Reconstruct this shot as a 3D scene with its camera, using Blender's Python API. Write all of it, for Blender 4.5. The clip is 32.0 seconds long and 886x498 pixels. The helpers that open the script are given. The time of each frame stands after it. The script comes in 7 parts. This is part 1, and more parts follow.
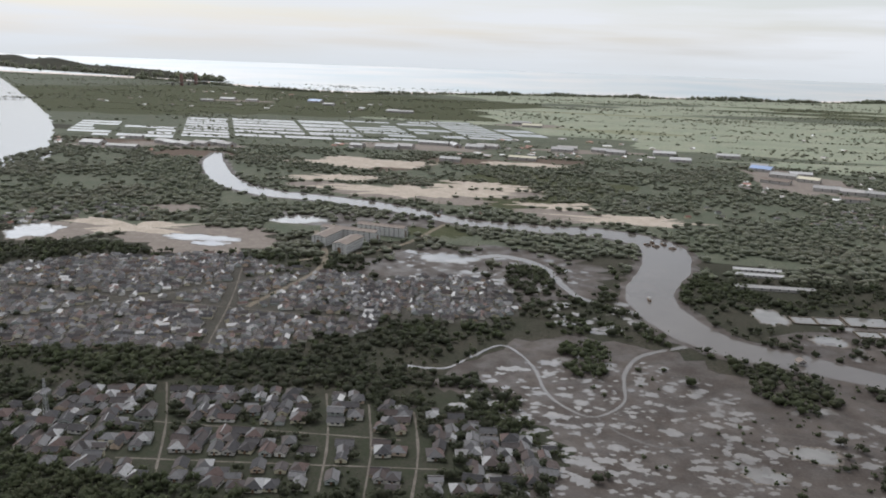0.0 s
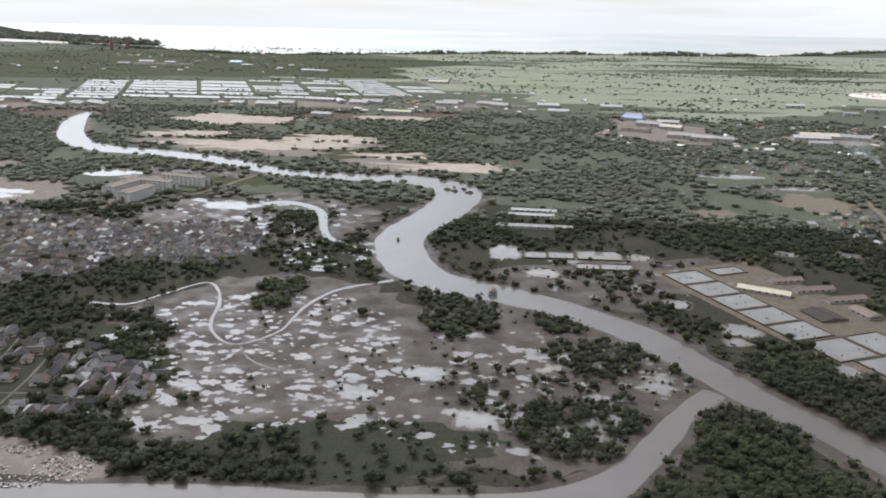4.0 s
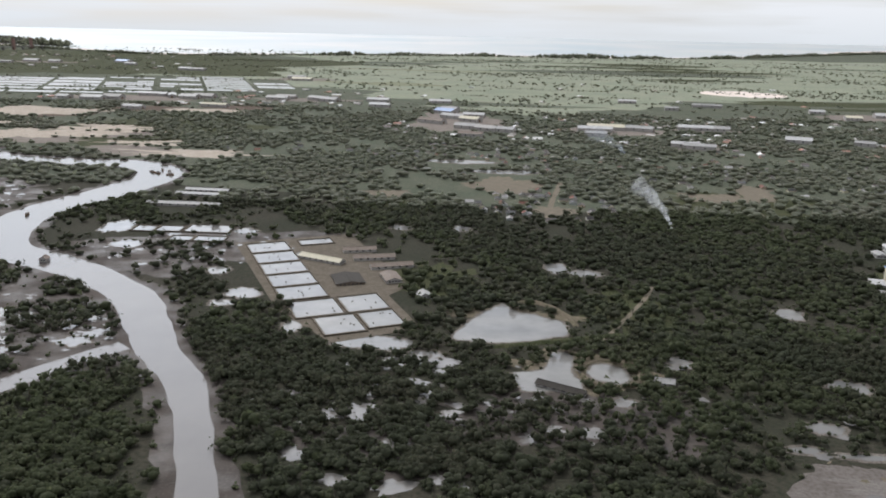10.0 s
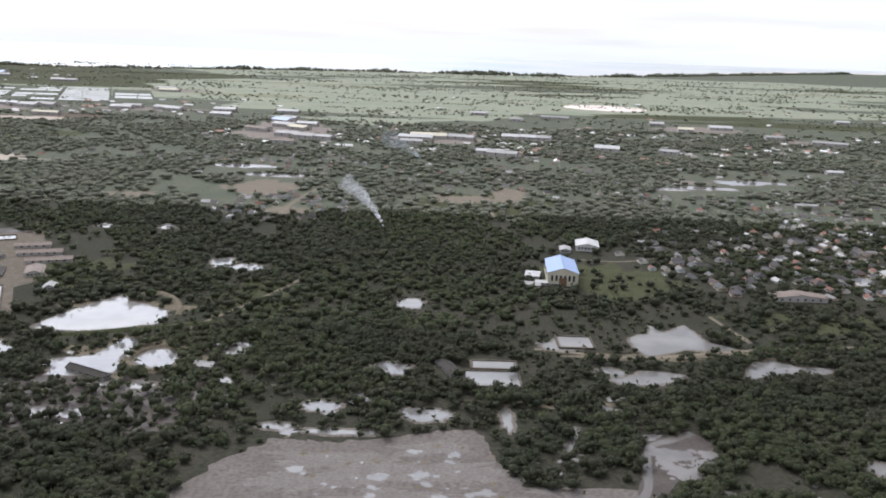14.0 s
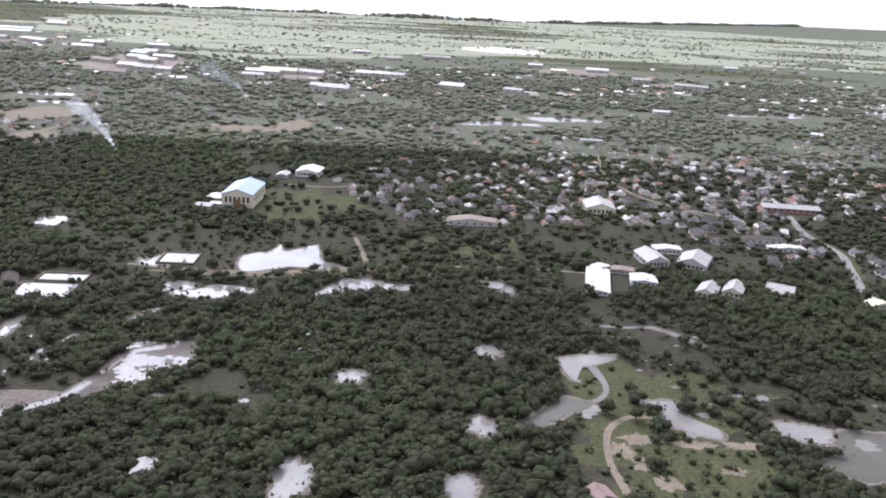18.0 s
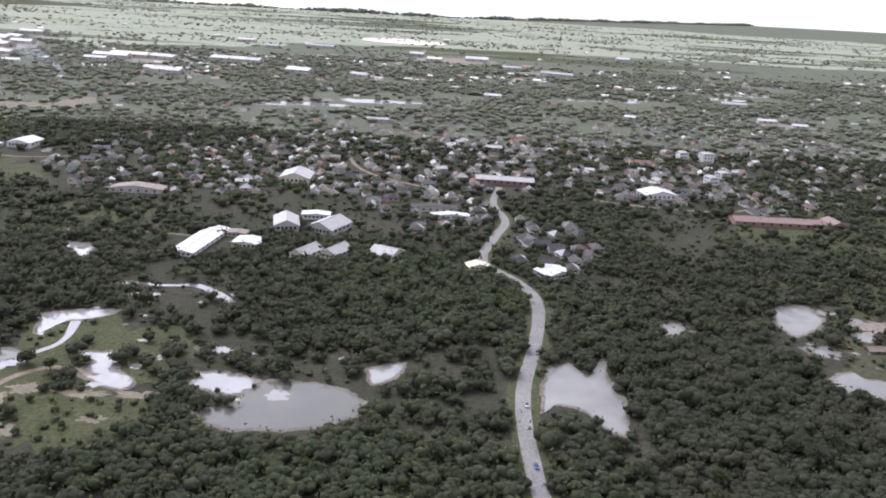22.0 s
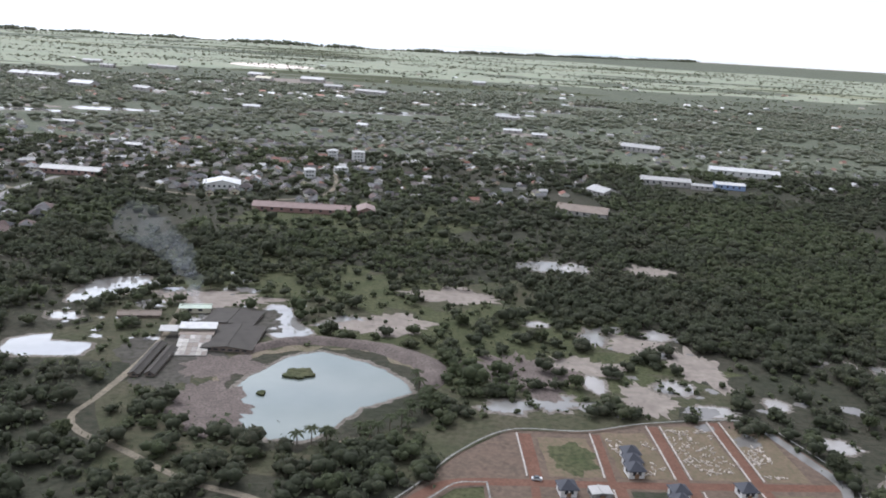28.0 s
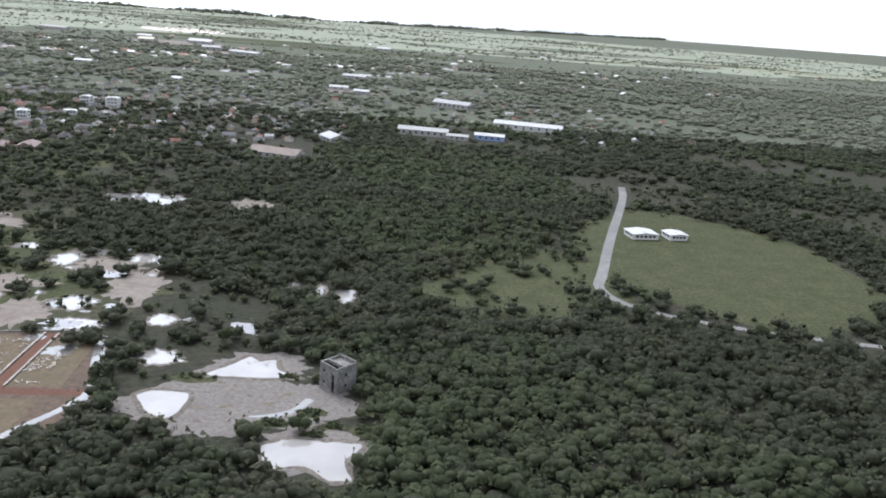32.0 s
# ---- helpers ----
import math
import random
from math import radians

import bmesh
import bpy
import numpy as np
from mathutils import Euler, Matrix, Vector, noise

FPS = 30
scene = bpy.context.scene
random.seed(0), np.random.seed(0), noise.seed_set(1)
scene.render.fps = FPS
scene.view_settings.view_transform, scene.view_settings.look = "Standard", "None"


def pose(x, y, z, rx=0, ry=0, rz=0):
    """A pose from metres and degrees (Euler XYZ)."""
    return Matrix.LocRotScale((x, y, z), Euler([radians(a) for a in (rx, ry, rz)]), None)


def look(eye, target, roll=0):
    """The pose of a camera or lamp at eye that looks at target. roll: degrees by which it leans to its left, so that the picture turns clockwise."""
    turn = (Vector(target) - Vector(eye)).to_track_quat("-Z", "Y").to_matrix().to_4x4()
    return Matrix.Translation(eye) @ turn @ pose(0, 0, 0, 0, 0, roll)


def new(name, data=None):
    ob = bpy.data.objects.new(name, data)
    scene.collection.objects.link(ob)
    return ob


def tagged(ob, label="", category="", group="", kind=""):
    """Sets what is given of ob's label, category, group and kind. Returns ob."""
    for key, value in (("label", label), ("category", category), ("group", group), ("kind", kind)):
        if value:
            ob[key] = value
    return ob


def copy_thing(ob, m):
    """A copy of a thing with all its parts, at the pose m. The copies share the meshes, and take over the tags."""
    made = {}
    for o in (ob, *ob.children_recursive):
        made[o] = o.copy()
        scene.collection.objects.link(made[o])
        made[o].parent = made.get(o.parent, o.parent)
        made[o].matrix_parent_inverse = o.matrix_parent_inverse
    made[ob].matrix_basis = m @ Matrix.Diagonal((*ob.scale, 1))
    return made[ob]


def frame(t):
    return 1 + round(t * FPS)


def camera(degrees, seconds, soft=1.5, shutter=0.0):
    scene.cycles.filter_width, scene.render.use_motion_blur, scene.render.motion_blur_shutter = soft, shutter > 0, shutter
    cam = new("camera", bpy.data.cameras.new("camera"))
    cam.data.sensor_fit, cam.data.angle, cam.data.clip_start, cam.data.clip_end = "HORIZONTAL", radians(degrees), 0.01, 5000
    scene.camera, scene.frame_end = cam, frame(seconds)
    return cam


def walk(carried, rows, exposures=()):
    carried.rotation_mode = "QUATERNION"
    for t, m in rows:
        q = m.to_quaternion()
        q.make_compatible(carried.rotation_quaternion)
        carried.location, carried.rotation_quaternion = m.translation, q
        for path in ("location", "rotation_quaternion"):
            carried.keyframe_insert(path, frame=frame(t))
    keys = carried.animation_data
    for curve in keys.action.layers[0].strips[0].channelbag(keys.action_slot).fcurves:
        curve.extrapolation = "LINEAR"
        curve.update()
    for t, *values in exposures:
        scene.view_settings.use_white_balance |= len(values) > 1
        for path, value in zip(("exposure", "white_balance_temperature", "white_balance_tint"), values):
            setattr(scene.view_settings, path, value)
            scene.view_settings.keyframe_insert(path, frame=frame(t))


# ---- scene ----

# The camera: a window seat in an airliner on its approach, flying along +x and looking out over +y.
cam = camera(56.09, 32.0, soft=1.9)
walk(cam, [
    (0, pose(0.00, 0.00, 149.61, 76.09, -1.91, 5.55)),
    (0.5, pose(18.48, 0.29, 148.51, 75.57, -2.04, 5.39)),
    (1, pose(36.97, 0.58, 147.39, 75.00, -2.13, 5.19)),
    (1.5, pose(55.45, 0.85, 146.28, 74.49, -2.08, 5.02)),
    (2, pose(73.94, 1.11, 145.17, 73.93, -1.88, 4.90)),
    (2.5, pose(92.42, 1.37, 144.06, 73.74, -1.69, 4.85)),
    (3, pose(110.90, 1.61, 142.95, 73.71, -1.32, 4.52)),
    (3.5, pose(129.39, 1.85, 141.83, 73.71, -1.03, 4.46)),
    (5.5, pose(203.32, 2.70, 137.36, 73.79, -1.02, 3.98)),
    (6, pose(221.80, 2.89, 136.24, 73.79, -1.10, 3.81)),
    (6.5, pose(240.28, 3.07, 135.12, 73.78, -0.99, 3.81)),
    (7, pose(258.77, 3.24, 133.99, 73.84, -1.05, 3.72)),
    (7.5, pose(277.25, 3.40, 132.87, 73.85, -1.00, 3.80)),
    (8, pose(295.73, 3.55, 131.74, 73.78, -1.02, 3.67)),
    (8.5, pose(314.22, 3.69, 130.62, 73.78, -1.00, 3.60)),
    (9, pose(332.70, 3.83, 129.49, 73.85, -1.07, 3.50)),
    (9.5, pose(351.19, 3.95, 128.36, 74.00, -1.09, 3.39)),
    (10, pose(369.67, 4.06, 127.23, 74.24, -1.21, 3.00)),
    (10.5, pose(388.16, 4.17, 126.09, 74.88, -1.55, 1.90)),
    (11, pose(406.64, 4.26, 124.96, 75.26, -1.71, 1.16)),
    (11.5, pose(425.13, 4.35, 123.82, 75.48, -1.84, 0.60)),
    (12, pose(443.62, 4.43, 122.68, 75.60, -1.78, 0.35)),
    (12.5, pose(462.10, 4.50, 121.54, 75.82, -1.80, 0.10)),
    (13, pose(480.59, 4.56, 120.40, 75.83, -1.96, -0.32)),
    (13.5, pose(499.08, 4.60, 119.26, 75.75, -1.81, -0.46)),
    (15.5, pose(573.04, 4.71, 114.66, 73.98, -3.04, -0.90)),
    (16, pose(591.54, 4.71, 113.51, 72.72, -3.37, -1.07)),
    (16.5, pose(610.03, 4.71, 112.36, 72.31, -3.08, -1.13)),
    (17, pose(628.52, 4.69, 111.20, 72.33, -3.26, -1.33)),
    (17.5, pose(647.02, 4.67, 110.04, 72.33, -2.94, -1.49)),
    (18, pose(665.52, 4.64, 108.88, 72.33, -3.06, -1.90)),
    (18.5, pose(684.01, 4.59, 107.71, 72.31, -2.64, -2.10)),
    (19, pose(702.51, 4.54, 106.55, 72.36, -2.95, -2.56)),
    (19.5, pose(721.01, 4.48, 105.38, 72.36, -2.92, -2.57)),
    (20, pose(739.51, 4.41, 104.21, 72.39, -3.13, -2.96)),
    (20.5, pose(758.02, 4.33, 103.04, 72.42, -3.29, -2.92)),
    (21, pose(776.52, 4.24, 101.86, 72.43, -3.37, -2.98)),
    (21.5, pose(795.02, 4.14, 100.68, 72.46, -3.50, -2.98)),
    (22, pose(813.53, 4.04, 99.50, 72.44, -3.48, -3.05)),
    (22.5, pose(832.04, 3.92, 98.32, 72.37, -3.37, -2.93)),
    (23, pose(850.55, 3.80, 97.13, 72.57, -3.32, -2.46)),
    (23.5, pose(869.06, 3.66, 95.95, 73.66, -3.15, -2.63)),
    (24, pose(887.57, 3.52, 94.76, 75.34, -3.73, -2.55)),
    (24.5, pose(906.08, 3.37, 93.56, 75.19, -3.54, -2.64)),
    (25, pose(924.60, 3.21, 92.37, 75.22, -3.64, -2.72)),
    (25.5, pose(943.12, 3.04, 91.17, 75.21, -3.47, -2.81)),
    (27.5, pose(1017.20, 2.26, 86.35, 75.21, -3.58, -3.33)),
    (28, pose(1035.73, 2.05, 85.13, 75.12, -3.73, -3.57)),
    (28.5, pose(1054.25, 1.82, 83.92, 75.14, -3.38, -3.51)),
    (29, pose(1072.78, 1.59, 82.70, 74.98, -3.49, -1.58)),
    (29.5, pose(1091.31, 1.35, 81.48, 74.75, -2.92, 1.16)),
    (30, pose(1109.85, 1.10, 80.25, 74.67, -3.21, 1.14)),
    (30.5, pose(1128.38, 0.84, 79.02, 74.52, -3.27, 1.06)),
    (31, pose(1146.92, 0.57, 77.79, 74.38, -3.49, 0.16)),
    (31.5, pose(1165.46, 0.29, 76.56, 74.39, -3.77, -1.47)),
    (32, pose(1184.00, 0.00, 75.32, 73.76, -4.47, -3.76)),
], exposures=[(0, 0.50, 6300, 11), (2, 0.75, 6300, 11), (6, 0.80, 6250, 11), (8, 0.60, 6250, 11), (9, 0.55, 6300, 11), (13, 0.55, 6250, 12), (15.5, 1.55, 5920, 19), (17, 1.50, 5950, 20), (19, 1.40, 5980, 20), (23, 1.20, 5950, 20), (24, 0.65, 5850, 18), (25, 1.15, 5950, 19), (28, 1.10, 5920, 13), (32, 1.25, 5870, 12)])

# ---- world and sun ----
SUN_UP, SUN_ROUND = radians(46), radians(-30)
world = bpy.data.worlds.new("bright_overcast")
scene.world = world
world.use_nodes = True
wn, wl = world.node_tree.nodes, world.node_tree.links
wn.clear()

sky = wn.new("ShaderNodeTexSky")
sky.sky_type, sky.sun_disc, sky.sun_elevation, sky.sun_rotation = "NISHITA", False, SUN_UP, SUN_ROUND
coord = wn.new("ShaderNodeTexCoord")
split = wn.new("ShaderNodeSeparateXYZ")
wl.new(coord.outputs["Generated"], split.inputs[0])
squash = wn.new("ShaderNodeMapping")
squash.inputs["Scale"].default_value = (1.0, 1.0, 14.0)
wl.new(coord.outputs["Generated"], squash.inputs[0])
clouds = wn.new("ShaderNodeTexNoise")
clouds.inputs["Scale"].default_value, clouds.inputs["Detail"].default_value = 3.4, 9
wl.new(squash.outputs[0], clouds.inputs["Vector"])
cover = wn.new("ShaderNodeMapRange")
cover.inputs["From Min"].default_value, cover.inputs["From Max"].default_value = 0.4, 0.62
cover.inputs["To Min"].default_value, cover.inputs["To Max"].default_value = 0.62, 1.0
wl.new(clouds.outputs[0], cover.inputs["Value"])
veil = wn.new("ShaderNodeMix")
veil.data_type = "RGBA"
veil.inputs[7].default_value = (0.93, 0.95, 0.97, 1)
dim = wn.new("ShaderNodeMix")
dim.data_type, dim.blend_type = "RGBA", "MULTIPLY"
dim.inputs[0].default_value = 1.0
dim.inputs[7].default_value = (0.1, 0.1, 0.1, 1)
wl.new(sky.outputs[0], dim.inputs[6])
wl.new(dim.outputs[2], veil.inputs[6])
wl.new(cover.outputs[0], veil.inputs[0])
# The far sea and its haze go on below the edge of the sheet of water.
low = wn.new("ShaderNodeMapRange")
low.inputs["From Min"].default_value, low.inputs["From Max"].default_value = -0.03, 0.012
wl.new(split.outputs[2], low.inputs["Value"])
ramp = wn.new("ShaderNodeMix")
ramp.data_type = "RGBA"
ramp.inputs[6].default_value = (0.82, 0.86, 0.89, 1)
wl.new(low.outputs[0], ramp.inputs[0])
wl.new(veil.outputs[2], ramp.inputs[7])
back = wn.new("ShaderNodeBackground")
back.inputs["Strength"].default_value = 0.86
# The sun stands behind thin cloud: the veil brightens smoothly towards it.
toward = wn.new("ShaderNodeVectorMath")
toward.operation = "DOT_PRODUCT"
toward.inputs[1].default_value = (math.sin(SUN_ROUND) * math.cos(SUN_UP), math.cos(SUN_ROUND) * math.cos(SUN_UP), math.sin(SUN_UP))
wl.new(coord.outputs["Generated"], toward.inputs[0])
glow = wn.new("ShaderNodeMapRange")
glow.interpolation_type = "SMOOTHSTEP"
for key, value in (("From Min", 0.7), ("From Max", 0.99), ("To Min", 0.72), ("To Max", 3.2)):
    glow.inputs[key].default_value = value
wl.new(toward.outputs["Value"], glow.inputs["Value"])
bright = wn.new("ShaderNodeVectorMath")
bright.operation = "SCALE"
wl.new(ramp.outputs[2], bright.inputs[0])
wl.new(glow.outputs[0], bright.inputs["Scale"])
wl.new(bright.outputs[0], back.inputs["Color"])
wl.new(back.outputs[0], wn.new("ShaderNodeOutputWorld").inputs["Surface"])

sun = new("sun", bpy.data.lights.new("sun", "SUN"))
sun.data.energy, sun.data.angle, sun.data.color = 0.95, radians(11), (1.0, 0.96, 0.9)
sun.matrix_world = look((math.sin(SUN_ROUND) * 100, math.cos(SUN_ROUND) * 100, math.tan(SUN_UP) * 100), (0, 0, 0))


# ---- materials ----
class Paint:
    """A node material, built up step by step."""

    def __init__(self, name, roughness=0.85, metallic=0.0, specular=0.3):
        self.m = bpy.data.materials.new(name)
        self.m.use_nodes = True
        self.n, self.l = self.m.node_tree.nodes, self.m.node_tree.links
        self.b = self.n["Principled BSDF"]
        self.b.inputs["Roughness"].default_value = roughness
        self.b.inputs["Metallic"].default_value = metallic
        self.b.inputs["Specular IOR Level"].default_value = specular
        self.place = self.n.new("ShaderNodeNewGeometry").outputs["Position"]

    def noise(self, size, detail=4, lo=0.35, hi=0.65, stretch=None):
        """A mask from 0 to 1 with patches of about that size in metres."""
        x = self.n.new("ShaderNodeTexNoise")
        x.inputs["Scale"].default_value, x.inputs["Detail"].default_value = 1.0 / size, detail
        src = self.place
        if stretch:
            k = self.n.new("ShaderNodeMapping")
            k.inputs["Scale"].default_value = stretch
            self.l.new(src, k.inputs[0])
            src = k.outputs[0]
        self.l.new(src, x.inputs["Vector"])
        r = self.n.new("ShaderNodeMapRange")
        r.inputs["From Min"].default_value, r.inputs["From Max"].default_value = lo, hi
        self.l.new(x.outputs[0], r.inputs["Value"])
        return r.outputs[0]

    def cells(self, size, lo=0.0, hi=1.0):
        x = self.n.new("ShaderNodeTexVoronoi")
        x.inputs["Scale"].default_value = 1.0 / size
        self.l.new(self.place, x.inputs["Vector"])
        r = self.n.new("ShaderNodeMapRange")
        r.inputs["From Min"].default_value, r.inputs["From Max"].default_value = lo, hi
        self.l.new(x.outputs["Distance"], r.inputs["Value"])
        return r.outputs[0]

    def mix(self, mask, a, b):
        x = self.n.new("ShaderNodeMix")
        x.data_type = "RGBA"
        self.l.new(mask, x.inputs[0])
        for v, slot in ((a, x.inputs[6]), (b, x.inputs[7])):
            if isinstance(v, tuple):
                slot.default_value = (*v, 1)
            else:
                self.l.new(v, slot)
        return x.outputs[2]

    def random(self, islands=False):
        if islands:
            return self.n.new("ShaderNodeNewGeometry").outputs["Random Per Island"]
        return self.n.new("ShaderNodeObjectInfo").outputs["Random"]

    def pick(self, value, colours):
        """A colour of the list, by a value from 0 to 1."""
        x = self.n.new("ShaderNodeValToRGB")
        x.color_ramp.interpolation = "CONSTANT"
        e = x.color_ramp.elements
        while len(e) < len(colours):
            e.new(0.5)
        for i, c in enumerate(colours):
            e[i].position = i / len(colours)
            e[i].color = (*c, 1)
        self.l.new(value, x.inputs[0])
        return x.outputs[0]

    def colour(self, c):
        if isinstance(c, tuple):
            self.b.inputs["Base Color"].default_value = (*c, 1)
        else:
            self.l.new(c, self.b.inputs["Base Color"])
        return self

    def rough(self, mask, a, b):
        r = self.n.new("ShaderNodeMapRange")
        r.inputs["To Min"].default_value, r.inputs["To Max"].default_value = a, b
        self.l.new(mask, r.inputs["Value"])
        self.l.new(r.outputs[0], self.b.inputs["Roughness"])
        return self

    def fuzz(self, weight, tint=(1.0, 0.98, 0.9), roughness=0.5):
        """The soft shine of blades, dust and leaf hairs seen along the surface; it also pales far land as haze would.
        """
        self.b.inputs["Sheen Weight"].default_value = weight
        self.b.inputs["Sheen Roughness"].default_value = roughness
        self.b.inputs["Sheen Tint"].default_value = (*tint, 1)
        return self

    def bump(self, mask, depth, strength=0.6):
        x = self.n.new("ShaderNodeBump")
        x.inputs["Strength"].default_value, x.inputs["Distance"].default_value = strength, depth
        self.l.new(mask, x.inputs["Height"])
        self.l.new(x.outputs[0], self.b.inputs["Normal"])
        return self


def two_tone(name, a, b, size, fine, c=None, roughness=0.95, bump=0.0, specular=0.04, fuzz=0.0):
    """Patches of a and b at one size, flecked with c at a finer one."""
    p = Paint(name, roughness, 0, specular)
    base = p.mix(p.noise(size, 6), a, b)
    base = p.mix(p.noise(size * 0.28, 5, 0.52, 0.8), base, tuple(0.7 * v for v in b))
    grain = p.noise(fine, 3, 0.4, 0.75)
    base = p.mix(grain, base, c or tuple(v * 0.6 for v in a))
    p.colour(base).fuzz(fuzz)
    if bump:
        p.bump(grain, bump)
    return p


def leaves(name, a, b, c, patch=25.0, fine=0.0, fuzz=0.0):
    p = Paint(name, 0.8, 0, 0.08).fuzz(fuzz)
    rnd = p.random(True)
    base = p.mix(rnd, a, b)
    base = p.mix(p.noise(patch, 4, 0.42, 0.68), base, c)
    base = p.mix(p.noise(patch * 0.16, 3, 0.45, 0.7), base, tuple(0.72 * v for v in a))
    if fine:
        # leaf clusters, and the gaps between them with their shade put into the colour
        spray = p.noise(fine, 4, 0.42, 0.62)
        base = p.mix(spray, tuple(0.88 * v for v in a), base)
        p.bump(spray, 0.25, 0.45)
    p.colour(base)
    # thin leaves let some light through
    thin = p.n.new("ShaderNodeBsdfTranslucent")
    p.l.new(base, thin.inputs["Color"])
    both = p.n.new("ShaderNodeMixShader")
    both.inputs[0].default_value = 0.58
    p.l.new(p.b.outputs[0], both.inputs[1])
    p.l.new(thin.outputs[0], both.inputs[2])
    p.l.new(both.outputs[0], p.n["Material Output"].inputs["Surface"])
    return p.m


def water(name, deep, shallow, roughness=0.04, ripple=0.02, size=1.4, patch=18, gloss=0.5):
    p = Paint(name, roughness, 0, gloss)
    p.b.inputs["IOR"].default_value = 1.33
    p.colour(p.mix(p.noise(patch, 4, 0.35, 0.7), deep, shallow))
    p.bump(p.noise(size, 3, 0.3, 0.7), ripple, 0.25)
    return p.m


# Undergrowth tone, kept dark to stand in for shade between the crowns too.
M_GROUND = two_tone("undergrowth", (0.034, 0.035, 0.024), (0.052, 0.046, 0.035), 30, 1.8, (0.024, 0.026, 0.018), bump=0.4).m
mud = Paint("tidal_mud", 0.8, 0, 0.1)
mud_tone = mud.mix(mud.noise(26, 6, 0.38, 0.62), (0.0485, 0.0396, 0.0339), (0.0715, 0.0593, 0.0508))
mud_tone = mud.mix(mud.noise(6, 5, 0.5, 0.75), mud_tone, (0.0436, 0.0373, 0.0317))
mud_tone = mud.mix(mud.noise(1.1, 3, 0.5, 0.9), mud_tone, (0.085, 0.0737, 0.0649))
M_MUD = mud.colour(mud_tone).rough(mud.noise(14, 5, 0.4, 0.65), 0.5, 0.95).bump(mud.noise(1.6, 4), 0.08, 0.4).m
M_SHORE = two_tone("wet_bank", (0.111, 0.0952, 0.0808), (0.17, 0.149, 0.128), 7, 0.9, (0.0595, 0.0527, 0.0425), bump=0.03).m
M_FLAT = two_tone("sandy_mud", (0.118, 0.103, 0.092), (0.148, 0.13, 0.117), 9, 1.3, (0.082, 0.07, 0.062), bump=0.05).m
M_WETSAND = two_tone("damp_sand", (0.144, 0.128, 0.115), (0.171, 0.153, 0.139), 4, 0.9, (0.108, 0.0945, 0.0846)).m
M_SAND = two_tone("pale_sand", (0.216, 0.186, 0.16), (0.16, 0.136, 0.118), 9, 2.6, (0.144, 0.122, 0.104)).m
M_ORANGE = two_tone("laterite", (0.0978, 0.0706, 0.0544), (0.0765, 0.0595, 0.0459), 6, 1.2, (0.115, 0.085, 0.0663), bump=0.02).m
M_TAN = two_tone("tan_plot_earth", (0.136, 0.101, 0.0722), (0.106, 0.0827, 0.0581), 5, 0.9, (0.0836, 0.0757, 0.0458), bump=0.02).m
M_DIRT = two_tone("village_earth", (0.0528, 0.0464, 0.04), (0.0736, 0.0656, 0.0576), 14, 1.5, (0.032, 0.0344, 0.024), bump=0.05).m
M_GRASS = two_tone("rough_grass", (0.0493, 0.0554, 0.0273), (0.0722, 0.0704, 0.0387), 7, 1.1, (0.0299, 0.0352, 0.0185), bump=0.25).m
M_FIELD = two_tone("bright_pasture", (0.172, 0.192, 0.13), (0.228, 0.228, 0.16), 60, 3.5, (0.1, 0.118, 0.08), fuzz=0.1).m
M_SCRUB = two_tone("open_scrub", (0.066, 0.076, 0.05), (0.094, 0.095, 0.066), 26, 2.6, (0.045, 0.052, 0.034), bump=0.5, fuzz=0.05).m
M_BEACH = two_tone("beach_flats", (0.62, 0.52, 0.45), (0.55, 0.48, 0.44), 90, 20, (0.7, 0.6, 0.52)).m
M_ROAD = two_tone("worn_asphalt", (0.16, 0.152, 0.144), (0.216, 0.204, 0.192), 9, 0.7, (0.112, 0.108, 0.104), bump=0.01).m
M_TRACK = two_tone("dirt_track", (0.192, 0.16, 0.124), (0.144, 0.122, 0.096), 5, 0.6, (0.096, 0.0864, 0.06), bump=0.03).m
M_RIVER = water("muddy_river", (0.0819, 0.0721, 0.0644), (0.101, 0.0889, 0.0796), 0.14, 0.03, 1.2, 40)
M_POND = water("still_pond", (0.126, 0.12, 0.112), (0.18, 0.172, 0.16), 0.03, 0.004, 2.2, 14)
M_MILKY = water("milky_pool", (0.205, 0.19, 0.175), (0.255, 0.238, 0.22), 0.06, 0.004, 1.5, 8)
M_BROWNW = water("brown_pond", (0.0638, 0.0603, 0.0493), (0.0833, 0.0782, 0.0646), 0.1, 0.01, 1.6, 16, 0.2)
M_CREEK = water("creek_water", (0.085, 0.076, 0.068), (0.11, 0.098, 0.088), 0.12, 0.02, 1.2, 20)
M_POOL = water("shallow_pool", (0.112, 0.104, 0.096), (0.16, 0.148, 0.136), 0.05, 0.004, 1.2, 9)
M_TURQ = water("quarry_pool", (0.088, 0.104, 0.094), (0.112, 0.126, 0.114), 0.05, 0.01, 1.8, 20, 0.32)
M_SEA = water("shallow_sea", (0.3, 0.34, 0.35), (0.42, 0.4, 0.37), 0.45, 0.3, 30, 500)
M_LEAF = leaves("mangrove_leaf", (0.0648, 0.0729, 0.045), (0.09, 0.0972, 0.0576), (0.108, 0.099, 0.0684), fine=0.6, fuzz=0.06)
M_LEAF2 = leaves("palm_scrub_leaf", (0.0774, 0.0909, 0.0486), (0.11, 0.121, 0.063), (0.112, 0.107, 0.0675), fine=0.6, fuzz=0.06)
